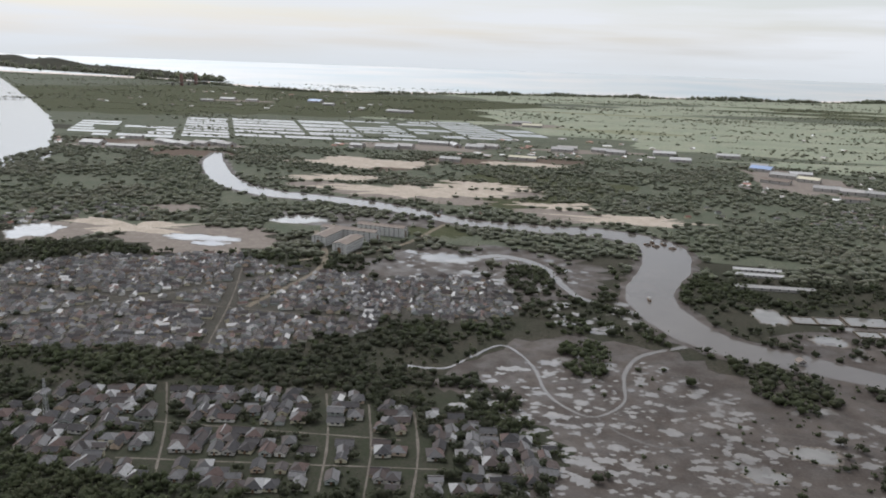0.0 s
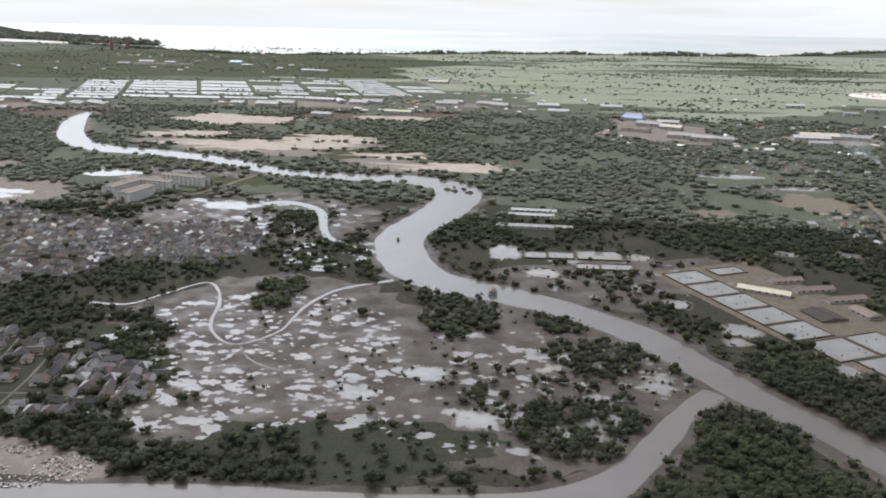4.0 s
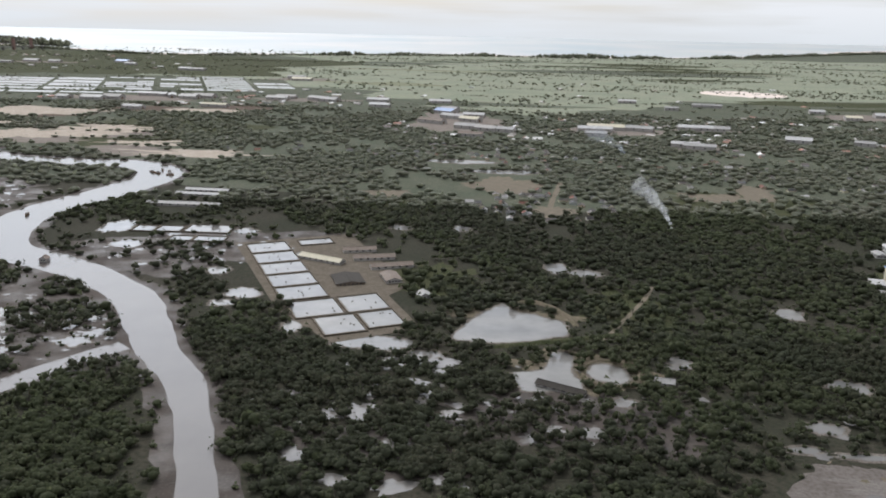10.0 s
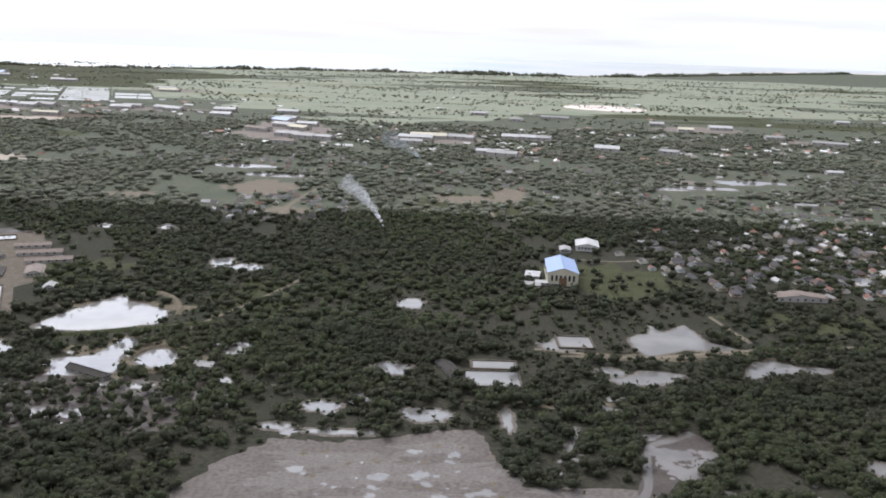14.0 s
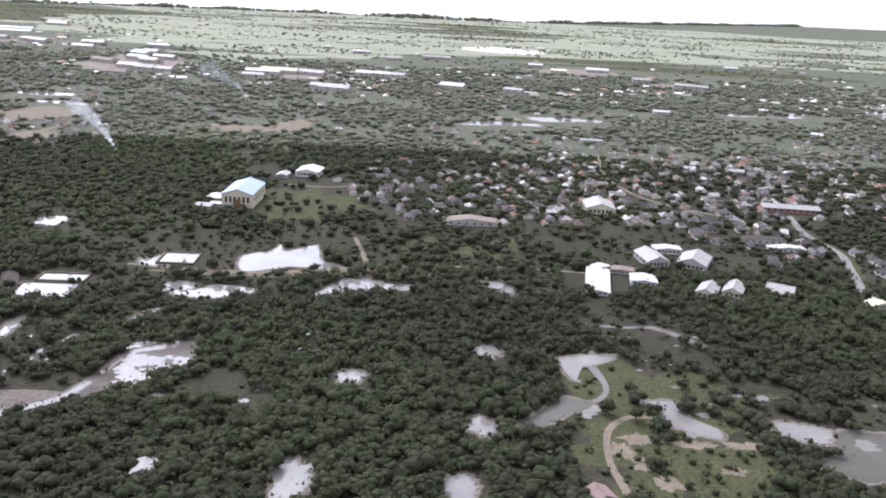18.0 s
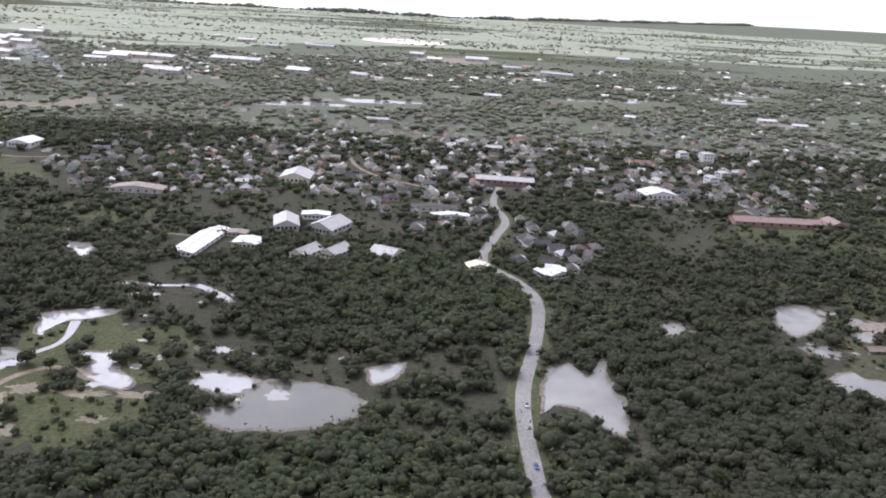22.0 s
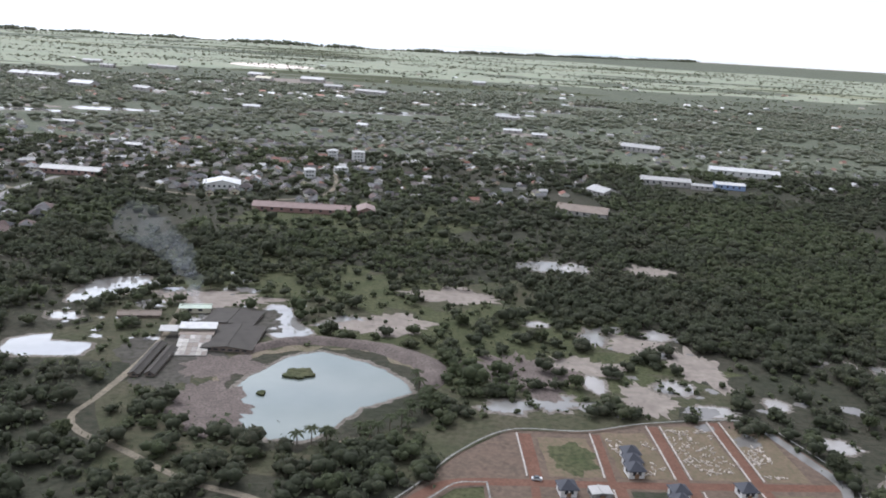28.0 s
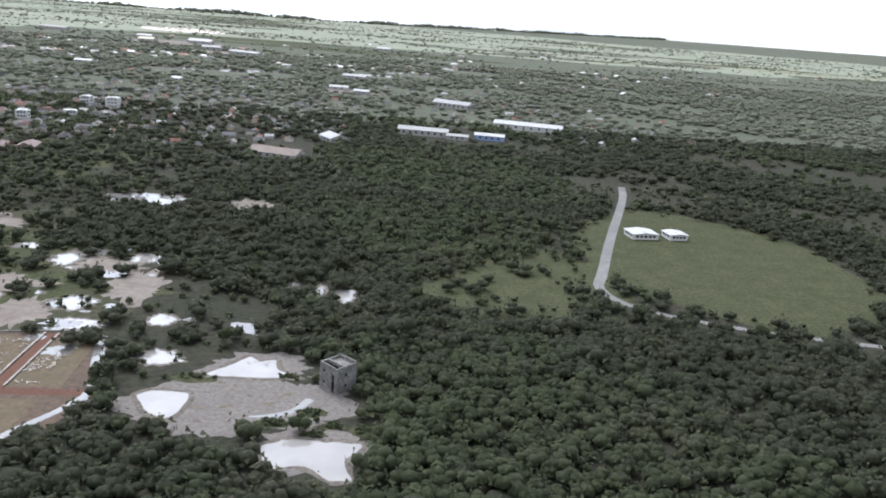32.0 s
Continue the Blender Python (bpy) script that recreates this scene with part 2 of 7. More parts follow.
# Far foliage: distance haze put into the leaf colour and a stronger sheen.
M_LEAF_HAZE = leaves("haze_pale_leaf", (0.158, 0.173, 0.118), (0.2, 0.21, 0.142), (0.189, 0.184, 0.134), 90, 0.0, 0.35)
M_BARK = Paint("bark").colour((0.10, 0.08, 0.06)).m
M_DIKE0 = two_tone("bank_earth", (0.16, 0.125, 0.098), (0.115, 0.095, 0.07), 5, 0.7, (0.075, 0.078, 0.042), bump=0.05).m


# ---- builders ----
def mesh_object(name, bm, material, parent=None, label=""):
    data = bpy.data.meshes.new(name)
    bm.to_mesh(data)
    bm.free()
    for m in material if isinstance(material, (list, tuple)) else [material]:
        data.materials.append(m)
    ob = new(name, data)
    if parent:
        ob.parent = parent
    return tagged(ob, label)


def part(name, bm, material, parent, label=""):
    return mesh_object(name, bm, material, parent, label)


def hash_noise(x, y, size):
    return noise.noise(Vector((x / size, y / size, 7.3)))


def blob(cx, cy, rx, ry, turn=0.0, rough=0.28, n=56, grow=0.0):
    """An uneven closed shore line: an ellipse whose edge wanders."""
    out, c, s = [], math.cos(radians(turn)), math.sin(radians(turn))
    for k in range(n):
        a = 2 * math.pi * k / n
        u = Vector((math.cos(a) * 1.7 + cx * 0.37, math.sin(a) * 1.7 + cy * 0.53, 2.0))
        f = 1.0 + rough * (1.3 * noise.noise(u) + 0.75 * noise.noise(u * 2.7) + 0.5 * noise.noise(u * 6.1) + (0.4 * noise.noise(u * 13.0) + 0.25 * noise.noise(u * 24.0)) * min(1.0, rx / 6))
        x, y = math.cos(a) * (rx * f + grow), math.sin(a) * (ry * f + grow)
        out.append((cx + c * x - s * y, cy + s * x + c * y))
    return out


LAID = []              # (x0, y0, x1, y1, level) of what lies on the ground so far


def level(boxes):
    """The height for a sheet laid over all that lies under it."""
    top = 0
    for a in boxes:
        for b in LAID:
            if b[4] >= top and a[0] < b[2] and b[0] < a[2] and a[1] < b[3] and b[1] < a[3]:
                top = b[4] + 1
    LAID.extend((*a, top) for a in boxes)
    return 0.02 + 0.006 * top


def frame_of(points, grow=0.0):
    xs, ys = [p[0] for p in points], [p[1] for p in points]
    return min(xs) - grow, min(ys) - grow, max(xs) + grow, max(ys) + grow


def sheet(name, outline, z, material, parent=None, label="", kind="structure", skirt=0.0, bare=False):
    if z < 0.35:
        z = level([frame_of(outline)])
    bm = bmesh.new()
    vs = [bm.verts.new((x, y, z)) for x, y in outline]
    f = bm.faces.new(vs)
    if f.normal.z < 0 or (f.normal_update() or f.normal.z < 0):
        f.normal_flip()
    if skirt:
        low = [bm.verts.new((x, y, z - skirt)) for x, y in outline]
        for i in range(len(vs)):
            j = (i + 1) % len(vs)
            bm.faces.new((vs[i], vs[j], low[j], low[i]))
    bmesh.ops.triangulate(bm, faces=bm.faces[:])
    ob = mesh_object(name, bm, material, parent, label)
    return ob if parent or bare else tagged(ob, label, name.split("_")[-1], "", kind)


def smooth(points, step=6.0):
    """A Catmull-Rom line of (x, y, half width) through plan points, finely cut."""
    p = [Vector(q) for q in points]
    p = [p[0] * 2 - p[1], *p, p[-1] * 2 - p[-2]]
    out = []
    for i in range(1, len(p) - 2):
        n = max(2, int((p[i + 1] - p[i]).length / step))
        for k in range(n):
            t = k / n
            out.append(0.5 * (2 * p[i] + (p[i + 1] - p[i - 1]) * t + (2 * p[i - 1] - 5 * p[i] + 4 * p[i + 1] - p[i + 2]) * t * t
                              + (3 * p[i] - p[i - 1] - 3 * p[i + 1] + p[i + 2]) * t ** 3))
    return out + [p[-2]]


def ribbon(name, points, z, material, grow=0.0, wander=0.0, step=6.0, parent=None, label=""):
    line = smooth(points, step)
    if z < 0.35:
        reach = max(q.z for q in line) + grow + wander
        z = level([frame_of(line[i:i + 5], reach) for i in range(0, len(line) - 1, 4)])
    bm = bmesh.new()
    left, right = [], []
    for i, q in enumerate(line):
        d = (line[min(i + 1, len(line) - 1)] - line[max(i - 1, 0)]).to_2d().normalized()
        side = Vector((-d.y, d.x))
        for row, sign in ((left, 1), (right, -1)):
            w = q.z + grow + wander * (hash_noise(q.x + sign * 31, q.y, 11) + 0.5 * hash_noise(q.x, q.y + sign * 17, 4))
            row.append(bm.verts.new((q.x + sign * side.x * w, q.y + sign * side.y * w, z)))
    for i in range(len(line) - 1):
        f = bm.faces.new((right[i], right[i + 1], left[i + 1], left[i]))
        f.normal_update()
        if f.normal.z < 0:
            f.normal_flip()
    ob = mesh_object(name, bm, material, parent, label)
    return ob if parent else tagged(ob, label, name.split("_")[-1], "", "structure")


POLYGONS = []          # outlines where no wild tree stands
KEEP_OUT = []          # (x, y, rx, ry) where no wild tree stands
LINES = []             # (samples, extra) rivers, creeks and roads


PONDS = []


def pond(x, y, rx, ry, turn=0, rough=0.28, material=None, bank=1.6, label="pale still pond with muddy banks among trees"):
    """Notes a pond; lay_ponds() builds all banks first and then the water."""
    PONDS.append((x, y, rx, ry, turn, rough, material or M_POND, bank, label))
    open_side = max(0.0, y - 400) * 0.05          # low banks towards the flight
    KEEP_OUT.append((x, y - 2 - open_side, rx + 2, ry + 4 + open_side))


BASINS = []            # (outline, water, label) of ponds with a shore of their own


def shoreline(corners, grow=0.0, fine=0.35):
    """A closed ragged line through a few plan corners, pushed outwards by grow."""
    n = len(corners)
    mid = Vector((sum(p[0] for p in corners) / n, sum(p[1] for p in corners) / n))
    p = [Vector(c) for c in corners]
    out = []
    for i in range(n):
        a, b, c, d = p[i - 1], p[i], p[(i + 1) % n], p[(i + 2) % n]
        steps = max(4, min(14, int((c - b).length / 0.8)))
        for k in range(steps):
            t = k / steps
            q = b.lerp(c, t) * 0.4 + 0.6 * 0.5 * (2 * b + (c - a) * t + (2 * a - 5 * b + 4 * c - d) * t * t + (3 * b - a - 3 * c + d) * t ** 3)
            ragged = fine * (1.6 * hash_noise(q.x, q.y, 3.1) + 0.9 * hash_noise(q.y, q.x, 1.2))
            q = q + (q - mid).normalized() * (grow + ragged)
            out.append((q.x, q.y))
    return out


def lake(label, material, *corners):
    xs, ys = [c[0] for c in corners], [c[1] for c in corners]
    fine = min(0.7, 0.014 * (max(xs) - min(xs) + max(ys) - min(ys)) + 0.15)
    BASINS.append((corners, material, label, fine))
    edge = np.array(shoreline(corners, 1.0, 0.2))
    POLYGONS.extend((edge, edge - (0, 3.0)))


def lay_ponds():
    shores = [sheet("shore", shoreline(c, 1.1 + fine * 0.5, fine * 1.4), 0.1, M_SHORE, bare=True) for c, m, text, fine in BASINS]
    for bank_mesh, (c, m, text, fine) in zip(shores, BASINS):
        bank_mesh.parent = sheet("pond", shoreline(c, 0.0, fine), 0.16, m, label=text)
    banks = [sheet("shore", blob(x, y, rx, ry, turn, rough, 120, bank), 0.1, M_SHORE, bare=True) for x, y, rx, ry, turn, rough, m, bank, text in PONDS]
    for bank_mesh, (x, y, rx, ry, turn, rough, m, bank, text) in zip(banks, PONDS):
        bank_mesh.parent = sheet("pond", blob(x, y, rx, ry, turn, rough, 120), 0.16, m, label=text)


def patch(name, x, y, rx, ry, z, material, label, turn=0, rough=0.25, keep=True):
    if keep:
        KEEP_OUT.append((x, y, rx, ry))
    return sheet(name, blob(x, y, rx, ry, turn, rough, 72), z, material, label=label)


def berm(name, points, height, material, label, closed=False):
    """A bank of earth with a rounded, uneven crest along a plan line of (x, y, half width)."""
    line = smooth([*points, points[0]] if closed else points, 1.6)
    bm = bmesh.new()
    rows = []
    for i, q in enumerate(line):
        d = (line[min(i + 1, len(line) - 1)] - line[max(i - 1, 0)]).to_2d().normalized()
        end = 1.0 if closed else min(1.0, 0.25 + 0.25 * min(i, len(line) - 1 - i))
        row = []
        for u, up in ((-1, -0.05), (-0.55, 0.6), (-0.12, 1.0), (0.25, 0.92), (0.65, 0.5), (1, -0.05)):
            w = q.z * u * (1 + 0.25 * hash_noise(q.x + 9 * u, q.y, 3.0))
            z = max(-0.05, height * end * up * (1 + 0.45 * hash_noise(q.x, q.y + 7 * u, 2.6)) if up > 0 else up)
            row.append(bm.verts.new((q.x - d.y * w, q.y + d.x * w, z)))
        rows.append(row)
    for p, q in zip(rows, rows[1:]):
        for k in range(5):
            bm.faces.new((p[k], q[k], q[k + 1], p[k + 1]))
    for f in bm.faces:
        f.smooth = True
    bmesh.ops.recalc_face_normals(bm, faces=bm.faces[:])
    POLYGONS.append(np.array([tuple(r[0].co.xy) for r in rows] + [tuple(r[-1].co.xy) for r in rows[::-1]]))
    ob = mesh_object(name, bm, material, None, label)
    return tagged(ob, label, "bank", "", "structure")


# ---- ground, sea and coast ----
bm = bmesh.new()
for r0 in (0,):
    ring = [bm.verts.new((600 + 7000 * math.cos(2 * math.pi * k / 96), 7000 * math.sin(2 * math.pi * k / 96), 0)) for k in range(96)]
    bm.faces.new(ring)
tagged(mesh_object("ground", bm, M_GROUND), "dark green and brown overgrown coastal lowland", "ground", "", "structure")

COAST = [(-6000, 2900), (-2600, 2900), (-1400, 2780), (-900, 2560), (-560, 2420), (-200, 2560), (200, 2740), (600, 2800), (1100, 2950), (1700, 3500), (2600, 4300), (6000, 5200)]
bm = bmesh.new()
near = smooth([(x, y, 0) for x, y in COAST], 60)
a = [bm.verts.new((q.x, q.y + 14 * hash_noise(q.x, q.y, 90), 0.5)) for q in near]
b = [bm.verts.new((q.x * 1.2, 7200, 0.5)) for q in near]
for i in range(len(a) - 1):
    bm.faces.new((a[i], a[i + 1], b[i + 1], b[i]))
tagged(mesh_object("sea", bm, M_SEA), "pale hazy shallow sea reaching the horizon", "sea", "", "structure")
ribbon("beach", [(x, y + 20, 34) for x, y in COAST], 0.8, M_BEACH, wander=14, step=60, label="pale pinkish tidal beach along the coast")


# ---- patches of open ground ----
M_OPEN = two_tone("olive_scrub", (0.05, 0.052, 0.03), (0.068, 0.06, 0.041), 9, 1.4, (0.034, 0.037, 0.022), bump=0.25).m
M_YARD = two_tone("yard_earth_and_grass", (0.0357, 0.038, 0.0253), (0.0461, 0.0426, 0.0334), 8, 1.2, (0.0259, 0.0311, 0.0184), bump=0.1).m
patch("fields", 1200, 3000, 5200, 1900, 0.03, M_SCRUB, "wide flat green land reaching the coast", rough=0.05, keep=False)
patch("fields", 560, 960, 1500, 400, 0.04, M_SCRUB, "green scrubland between town and coast", rough=0.12, keep=False)
patch("fields", 420, 1420, 260, 260, 0.06, M_FIELD, "bright yellow-green pasture beyond the town", rough=0.2, keep=False)
patch("fields", 1500, 2300, 1500, 700, 0.05, M_FIELD, "wide pale green coastal pasture", rough=0.2, keep=False)
patch("fields", 900, 1900, 1500, 560, 0.05, M_FIELD, "wide pale green coastal pasture", rough=0.2, keep=False)
patch("fields", 250, 850, 330, 130, 0.05, M_SCRUB, "sunlit green scrub by the river", rough=0.25, keep=False)
patch("fields", 900, 850, 520, 190, 0.05, M_SCRUB, "open green land among scattered houses", rough=0.25, keep=False)
field_rnd = random.Random(8)
M_HAY = two_tone("dry_pasture", (0.216, 0.211, 0.144), (0.18, 0.184, 0.122), 40, 7, (0.153, 0.158, 0.104)).m
for k in range(44):
    fx, fy = field_rnd.uniform(-100, 2300), field_rnd.uniform(1180, 2500)
    patch("fields", fx, fy, field_rnd.uniform(60, 260), field_rnd.uniform(18, 60), 0.07, field_rnd.choice((M_SCRUB, M_SCRUB, M_GRASS, M_HAY)), "strip of pasture with its own crop", field_rnd.uniform(-8, 8), 0.4, keep=False)
patch("fields", 10, 905, 90, 120, 0.05, M_GRASS, "green scrubland by the river", rough=0.3, keep=False)
patch("fields", -700, 2000, 700, 480, 0.05, M_GRASS, "flat green land towards the coast", rough=0.2, keep=False)
patch("scrub_ground", 1035, 220, 85, 72, 0.04, M_OPEN, "olive-brown open scrub round the quarry pool", rough=0.3, keep=False)
patch("mud_flat", 42, 335, 74, 88, 0.05, M_MUD, "grey-brown tidal mud flat with shallow pools", rough=0.2, keep=False)
patch("mud_flat", 140, 308, 100, 74, 0.05, M_MUD, "grey tidal mud between mangrove clumps", rough=0.2, keep=False)
patch("mud_flat", 410, 256, 46, 22, 0.05, M_MUD, "dark mud between forest clumps", rough=0.4, keep=False)
patch("mud_flat", 345, 232, 34, 16, 0.05, M_MUD, "dark mud between forest clumps", rough=0.4, keep=False)
patch("mud_flat", -15, 545, 88, 62, 0.06, M_MUD, "grey tidal mud beside the village", keep=False)
FLAT = ((472, 231), (493, 231), (532, 241), (540, 219), (546, 208), (574, 208), (580, 204), (565, 194), (547, 178), (530, 168), (505, 150), (470, 160), (452, 200))
sheet("mud_flat", shoreline(FLAT, 0, 1.5), 0.05, M_FLAT, label="bare grey-brown sandy mud flat with wet hollows")
POLYGONS.append(np.array(shoreline(FLAT, 0.5, 0.5)))
flat_rnd = random.Random(17)
for row in ((492, 220, 16, 5), (520, 228, 12, 4), (505, 212, 22, 6), (530, 214, 9, 5), (482, 208, 12, 5), (512, 200, 18, 4), (540, 200, 8, 3), (488, 192, 14, 4), (556, 205, 9, 2)):
    patch("wet_sand", *row, 0.08, M_WETSAND, "pale damp sand on the bare flat", flat_rnd.uniform(-12, 12), 0.6, keep=False)
for k in range(44):
    x, y = flat_rnd.uniform(470, 560), flat_rnd.uniform(176, 234)
    patch("mud_hummock", x, y, flat_rnd.uniform(0.5, 1.6), flat_rnd.uniform(0.4, 0.9), 0.12, M_DIKE0, "small dark hummock on the flat", flat_rnd.uniform(0, 90), 0.5, keep=False)
patch("mud_flat", 100, 245, 45, 20, 0.07, M_YARD, "low grassy strip on the mud", rough=0.3, keep=False)
patch("mud_flat", -236, 592, 60, 44, 0.06, M_SAND, "pale muddy clearing with pools", rough=0.3)
patch("mud_flat", -140, 690, 75, 34, 0.07, M_MUD, "grey river mud with pools", rough=0.3, keep=False)
patch("mud_flat", 215, 440, 75, 45, 0.04, M_MUD, "grey mud with thin creeks by the fish ponds", 20, 0.3, keep=False)
DELTA = ((576, 205), (582, 221), (584, 237), (592, 239), (601, 243), (606, 234), (597, 224), (590, 215), (584, 206))
sheet("mud_flat", shoreline(DELTA, 0.5, 0.8), 0.05, M_MUD, label="grey wet mud between two creeks")
POLYGONS.extend((np.array(shoreline(DELTA, 0.5, 0.4)), np.array(shoreline(DELTA, 0.5, 0.4)) - (0, 4)))
patch("burial_ground", -45, 222, 78, 17, 0.08, M_SAND, "pale sandy ground of a crowded graveyard", 3, 0.06)
patch("village_ground", -205, 452, 130, 92, 0.03, M_DIRT, "dark trodden earth of the dense village", rough=0.2, keep=False)
patch("village_ground", -100, 284, 110, 46, 0.03, M_YARD, "green yards and lanes among the houses", rough=0.2, keep=False)
patch("village_ground", -14, 290, 30, 52, 0.06, M_YARD, "dark overgrown edge of the village", 12, 0.3, keep=False)
patch("village_ground", -50, 478, 55, 48, 0.04, M_DIRT, "earth yards of the waterside village", keep=False)
for row in ((-125, 822, 62, 30), (-60, 800, 40, 18), (30, 760, 45, 20), (-20, 850, 50, 22), (-210, 850, 40, 22), (60, 735, 42, 14), (-300, 700, 28, 14), (-345, 600, 34, 40)):
    patch("sand_patch", *row, 0.08, M_SAND, "pale sandy clearing near the river", rough=0.35)
for row in ((-172, 1013, 58, 40), (-70, 1085, 60, 30), (-420, 1040, 60, 36), (40, 1120, 55, 26), (-560, 1120, 70, 34)):
    patch("bare_earth", *row, 0.08, M_ORANGE, "bare orange earth by the industrial sheds", rough=0.3)
M_SPOIL = two_tone("pale_spoil", (0.42, 0.36, 0.3), (0.32, 0.27, 0.22), 12, 2, (0.24, 0.21, 0.17)).m
for row in ((-110, 845, 80, 34), (-40, 895, 60, 26), (105, 748, 60, 18), (-205, 905, 50, 26), (-300, 620, 46, 22), (40, 800, 40, 18)):
    patch("sand_flat", *row, 0.085, M_SPOIL, "wide pale sand flat near the river", rough=0.7)
for row in ((-195, 1030, 80, 44), (10, 1075, 60, 22)):
    patch("bare_earth", *row, 0.085, M_SPOIL, "pale orange earth by the factories", rough=0.3)
for row in ((-62, 657, 26, 24), (607, 412, 34, 32), (1030, 372, 38, 46), (560, 600, 46, 50), (310, 575, 34, 30), (736, 181, 27, 22), (1232, 236, 26, 34), (440, 360, 22, 30), (800, 535, 20, 26),
            (1018, 268, 40, 22), (985, 300, 30, 24), (345, 400, 24, 26), (690, 350, 34, 16), (1075, 215, 46, 30)):
    patch("grass_field", *row, 0.07, M_GRASS, "rough green grass clearing", rough=0.55, keep=False)
patch("grass_field", 738, 212, 30, 24, 0.07, M_GRASS, "rough grassy clearing with winding ponds", rough=0.4, keep=False)
patch("grass_field", 1220, 216, 26, 21, 0.07, M_GRASS, "open light green meadow in the forest", rough=0.4, keep=False)
patch("airfield_grass", 1300, 262, 46, 66, 0.08, M_GRASS, "mown green grass beside the airfield road", 0, 0.06)
for row in ((545, 618, 30, 16), (580, 640, 14, 30), (388, 640, 26, 32), (420, 560, 16, 14), (300, 600, 20, 12)):
    patch("bare_earth", *row, 0.1, M_TRACK, "bare brown earth clearing", rough=0.4)
for row in ((410, 292, 26, 17), (385, 350, 28, 10), (600, 306, 30, 4), (560, 262, 26, 4), (660, 312, 40, 5)):
    patch("earth_bank", *row, 0.1, M_DIKE0, "bare brown earth bank round ponds", rough=0.4, keep=False)
for row in ((1104, 186, 6, 9), (1124, 208, 7, 14), (1111, 224, 10, 7), (1090, 206, 12, 6), (1140, 300, 13, 9), (1060, 262, 16, 7), (985, 250, 18, 8)):
    patch("sand_patch", *row, 0.09, M_SAND, "pale sandy spoil among scrub", rough=0.45)
SPIT = ((1137.5, 143), (1145, 153), (1152, 163), (1160, 169), (1168, 164), (1167, 157), (1173, 149.5), (1181, 149), (1184, 143), (1170, 138), (1162, 135), (1150, 134), (1142, 139))
sheet("sand_flat", shoreline(SPIT, 0.0, 0.8), 0.09, M_WETSAND, label="pale pinkish sand flat below the tower")
POLYGONS.append(np.array(shoreline(SPIT, 0.0, 0.4)))
patch("sand_patch", 1162, 163, 10, 7, 0.1, M_WETSAND, "pale pinkish sand with pools", rough=0.35)
patch("sand_patch", 1172, 149, 9, 6, 0.1, M_WETSAND, "pale pinkish sand at the tower", rough=0.35)
patch("sand_patch", 1158, 143, 18, 10, 0.1, M_WETSAND, "pale pinkish sand with pools", rough=0.3)
patch("sand_patch", 1176, 129, 12, 8, 0.11, M_WETSAND, "pale wet sand beside the pool", rough=0.3)
spit_rnd = random.Random(23)
for k in range(26):
    x, y = spit_rnd.uniform(1144, 1176), spit_rnd.uniform(136, 160)
    patch("mud_hummock", x, y, spit_rnd.uniform(0.3, 1.5), spit_rnd.uniform(0.25, 0.6), 0.12, M_DIKE0 if k % 3 else M_FLAT, "dark streak of spoil on wet sand", spit_rnd.uniform(-40, 40), 0.6, keep=False)
HUMPS = ((1167.5, 138.3, 3.2, 1.8), (1174.5, 143, 2.8, 1.9), (1178.7, 138, 2.4, 1.4), (1175.4, 134.7, 2.6, 1.2), (1185, 136.5, 3.6, 2), (1150, 156, 5, 2.4), (1168, 158, 3, 1.6), (1189, 127.5, 3, 2.4))
for row in HUMPS:
    patch("grass_tuft_bank", *row, 0.2, M_GRASS, "green grassy hump on wet sand", rough=0.2)
patch("spoil_bank", 1024, 188, 27, 28, 0.08, M_DIKE0, "dark grey spoil bank round the quarry pool", rough=0.12)
for row in ((-460, 1120, 85, 28), (-560, 1075, 60, 22), (-150, 1215, 110, 40), (100, 1245, 85, 24), (338, 1040, 62, 100), (520, 985, 62, 30), (632, 1010, 42, 18), (585, 866, 32, 16), (900, 1200, 60, 40), (20, 1630, 60, 30), (-670, 1950, 80, 26), (1000, 1070, 40, 22)):
    patch("factory_yard", *row, 0.09, M_SAND, "pale concrete and earth yard of the factories", rough=0.25)

# ---- rivers and creeks ----
MAIN = [(-395, 1060, 4), (-370, 975, 12), (-312, 855, 14), (-251, 795, 14), (-191, 778, 13), (-132, 757, 13), (-86, 730, 11), (-43, 702, 11), (23, 690, 13), (75, 685, 15),
        (112, 650, 18), (108, 585, 17), (86, 515, 15), (92, 462, 15), (112, 425, 14), (150, 404, 12), (180, 386, 10.5), (211, 357, 10), (233, 322, 9.2), (247, 296, 8.3),
        (265, 273, 7), (279, 243, 6.1), (287, 221, 5.6), (295, 200, 5.6), (310, 150, 7), (330, 60, 8), (318, -80, 9), (350, -260, 10), (330, -460, 11)]
BRANCH = [(232, 300, 5), (217, 281, 4.5), (203, 257, 5.5), (190, 237, 6), (176, 223, 8), (153, 213, 10), (120, 208, 11), (60, 206, 12), (-40, 198, 12), (-160, 190, 12), (-300, 172, 13), (-480, 180, 14)]
ribbon("river_bank", MAIN, 0.12, M_MUD, 6, 5, label="grey mud bank of the winding river")
ribbon("river", MAIN, 0.24, M_RIVER, 0, 1.2, label="wide winding muddy tidal river")
ribbon("river_bank", BRANCH, 0.14, M_MUD, 4, 3, label="grey mud bank of the river branch")
ribbon("river", BRANCH, 0.26, M_RIVER, 0, 1.0, label="muddy side branch of the river")
LINES += [(MAIN, 3), (BRANCH, 2)]
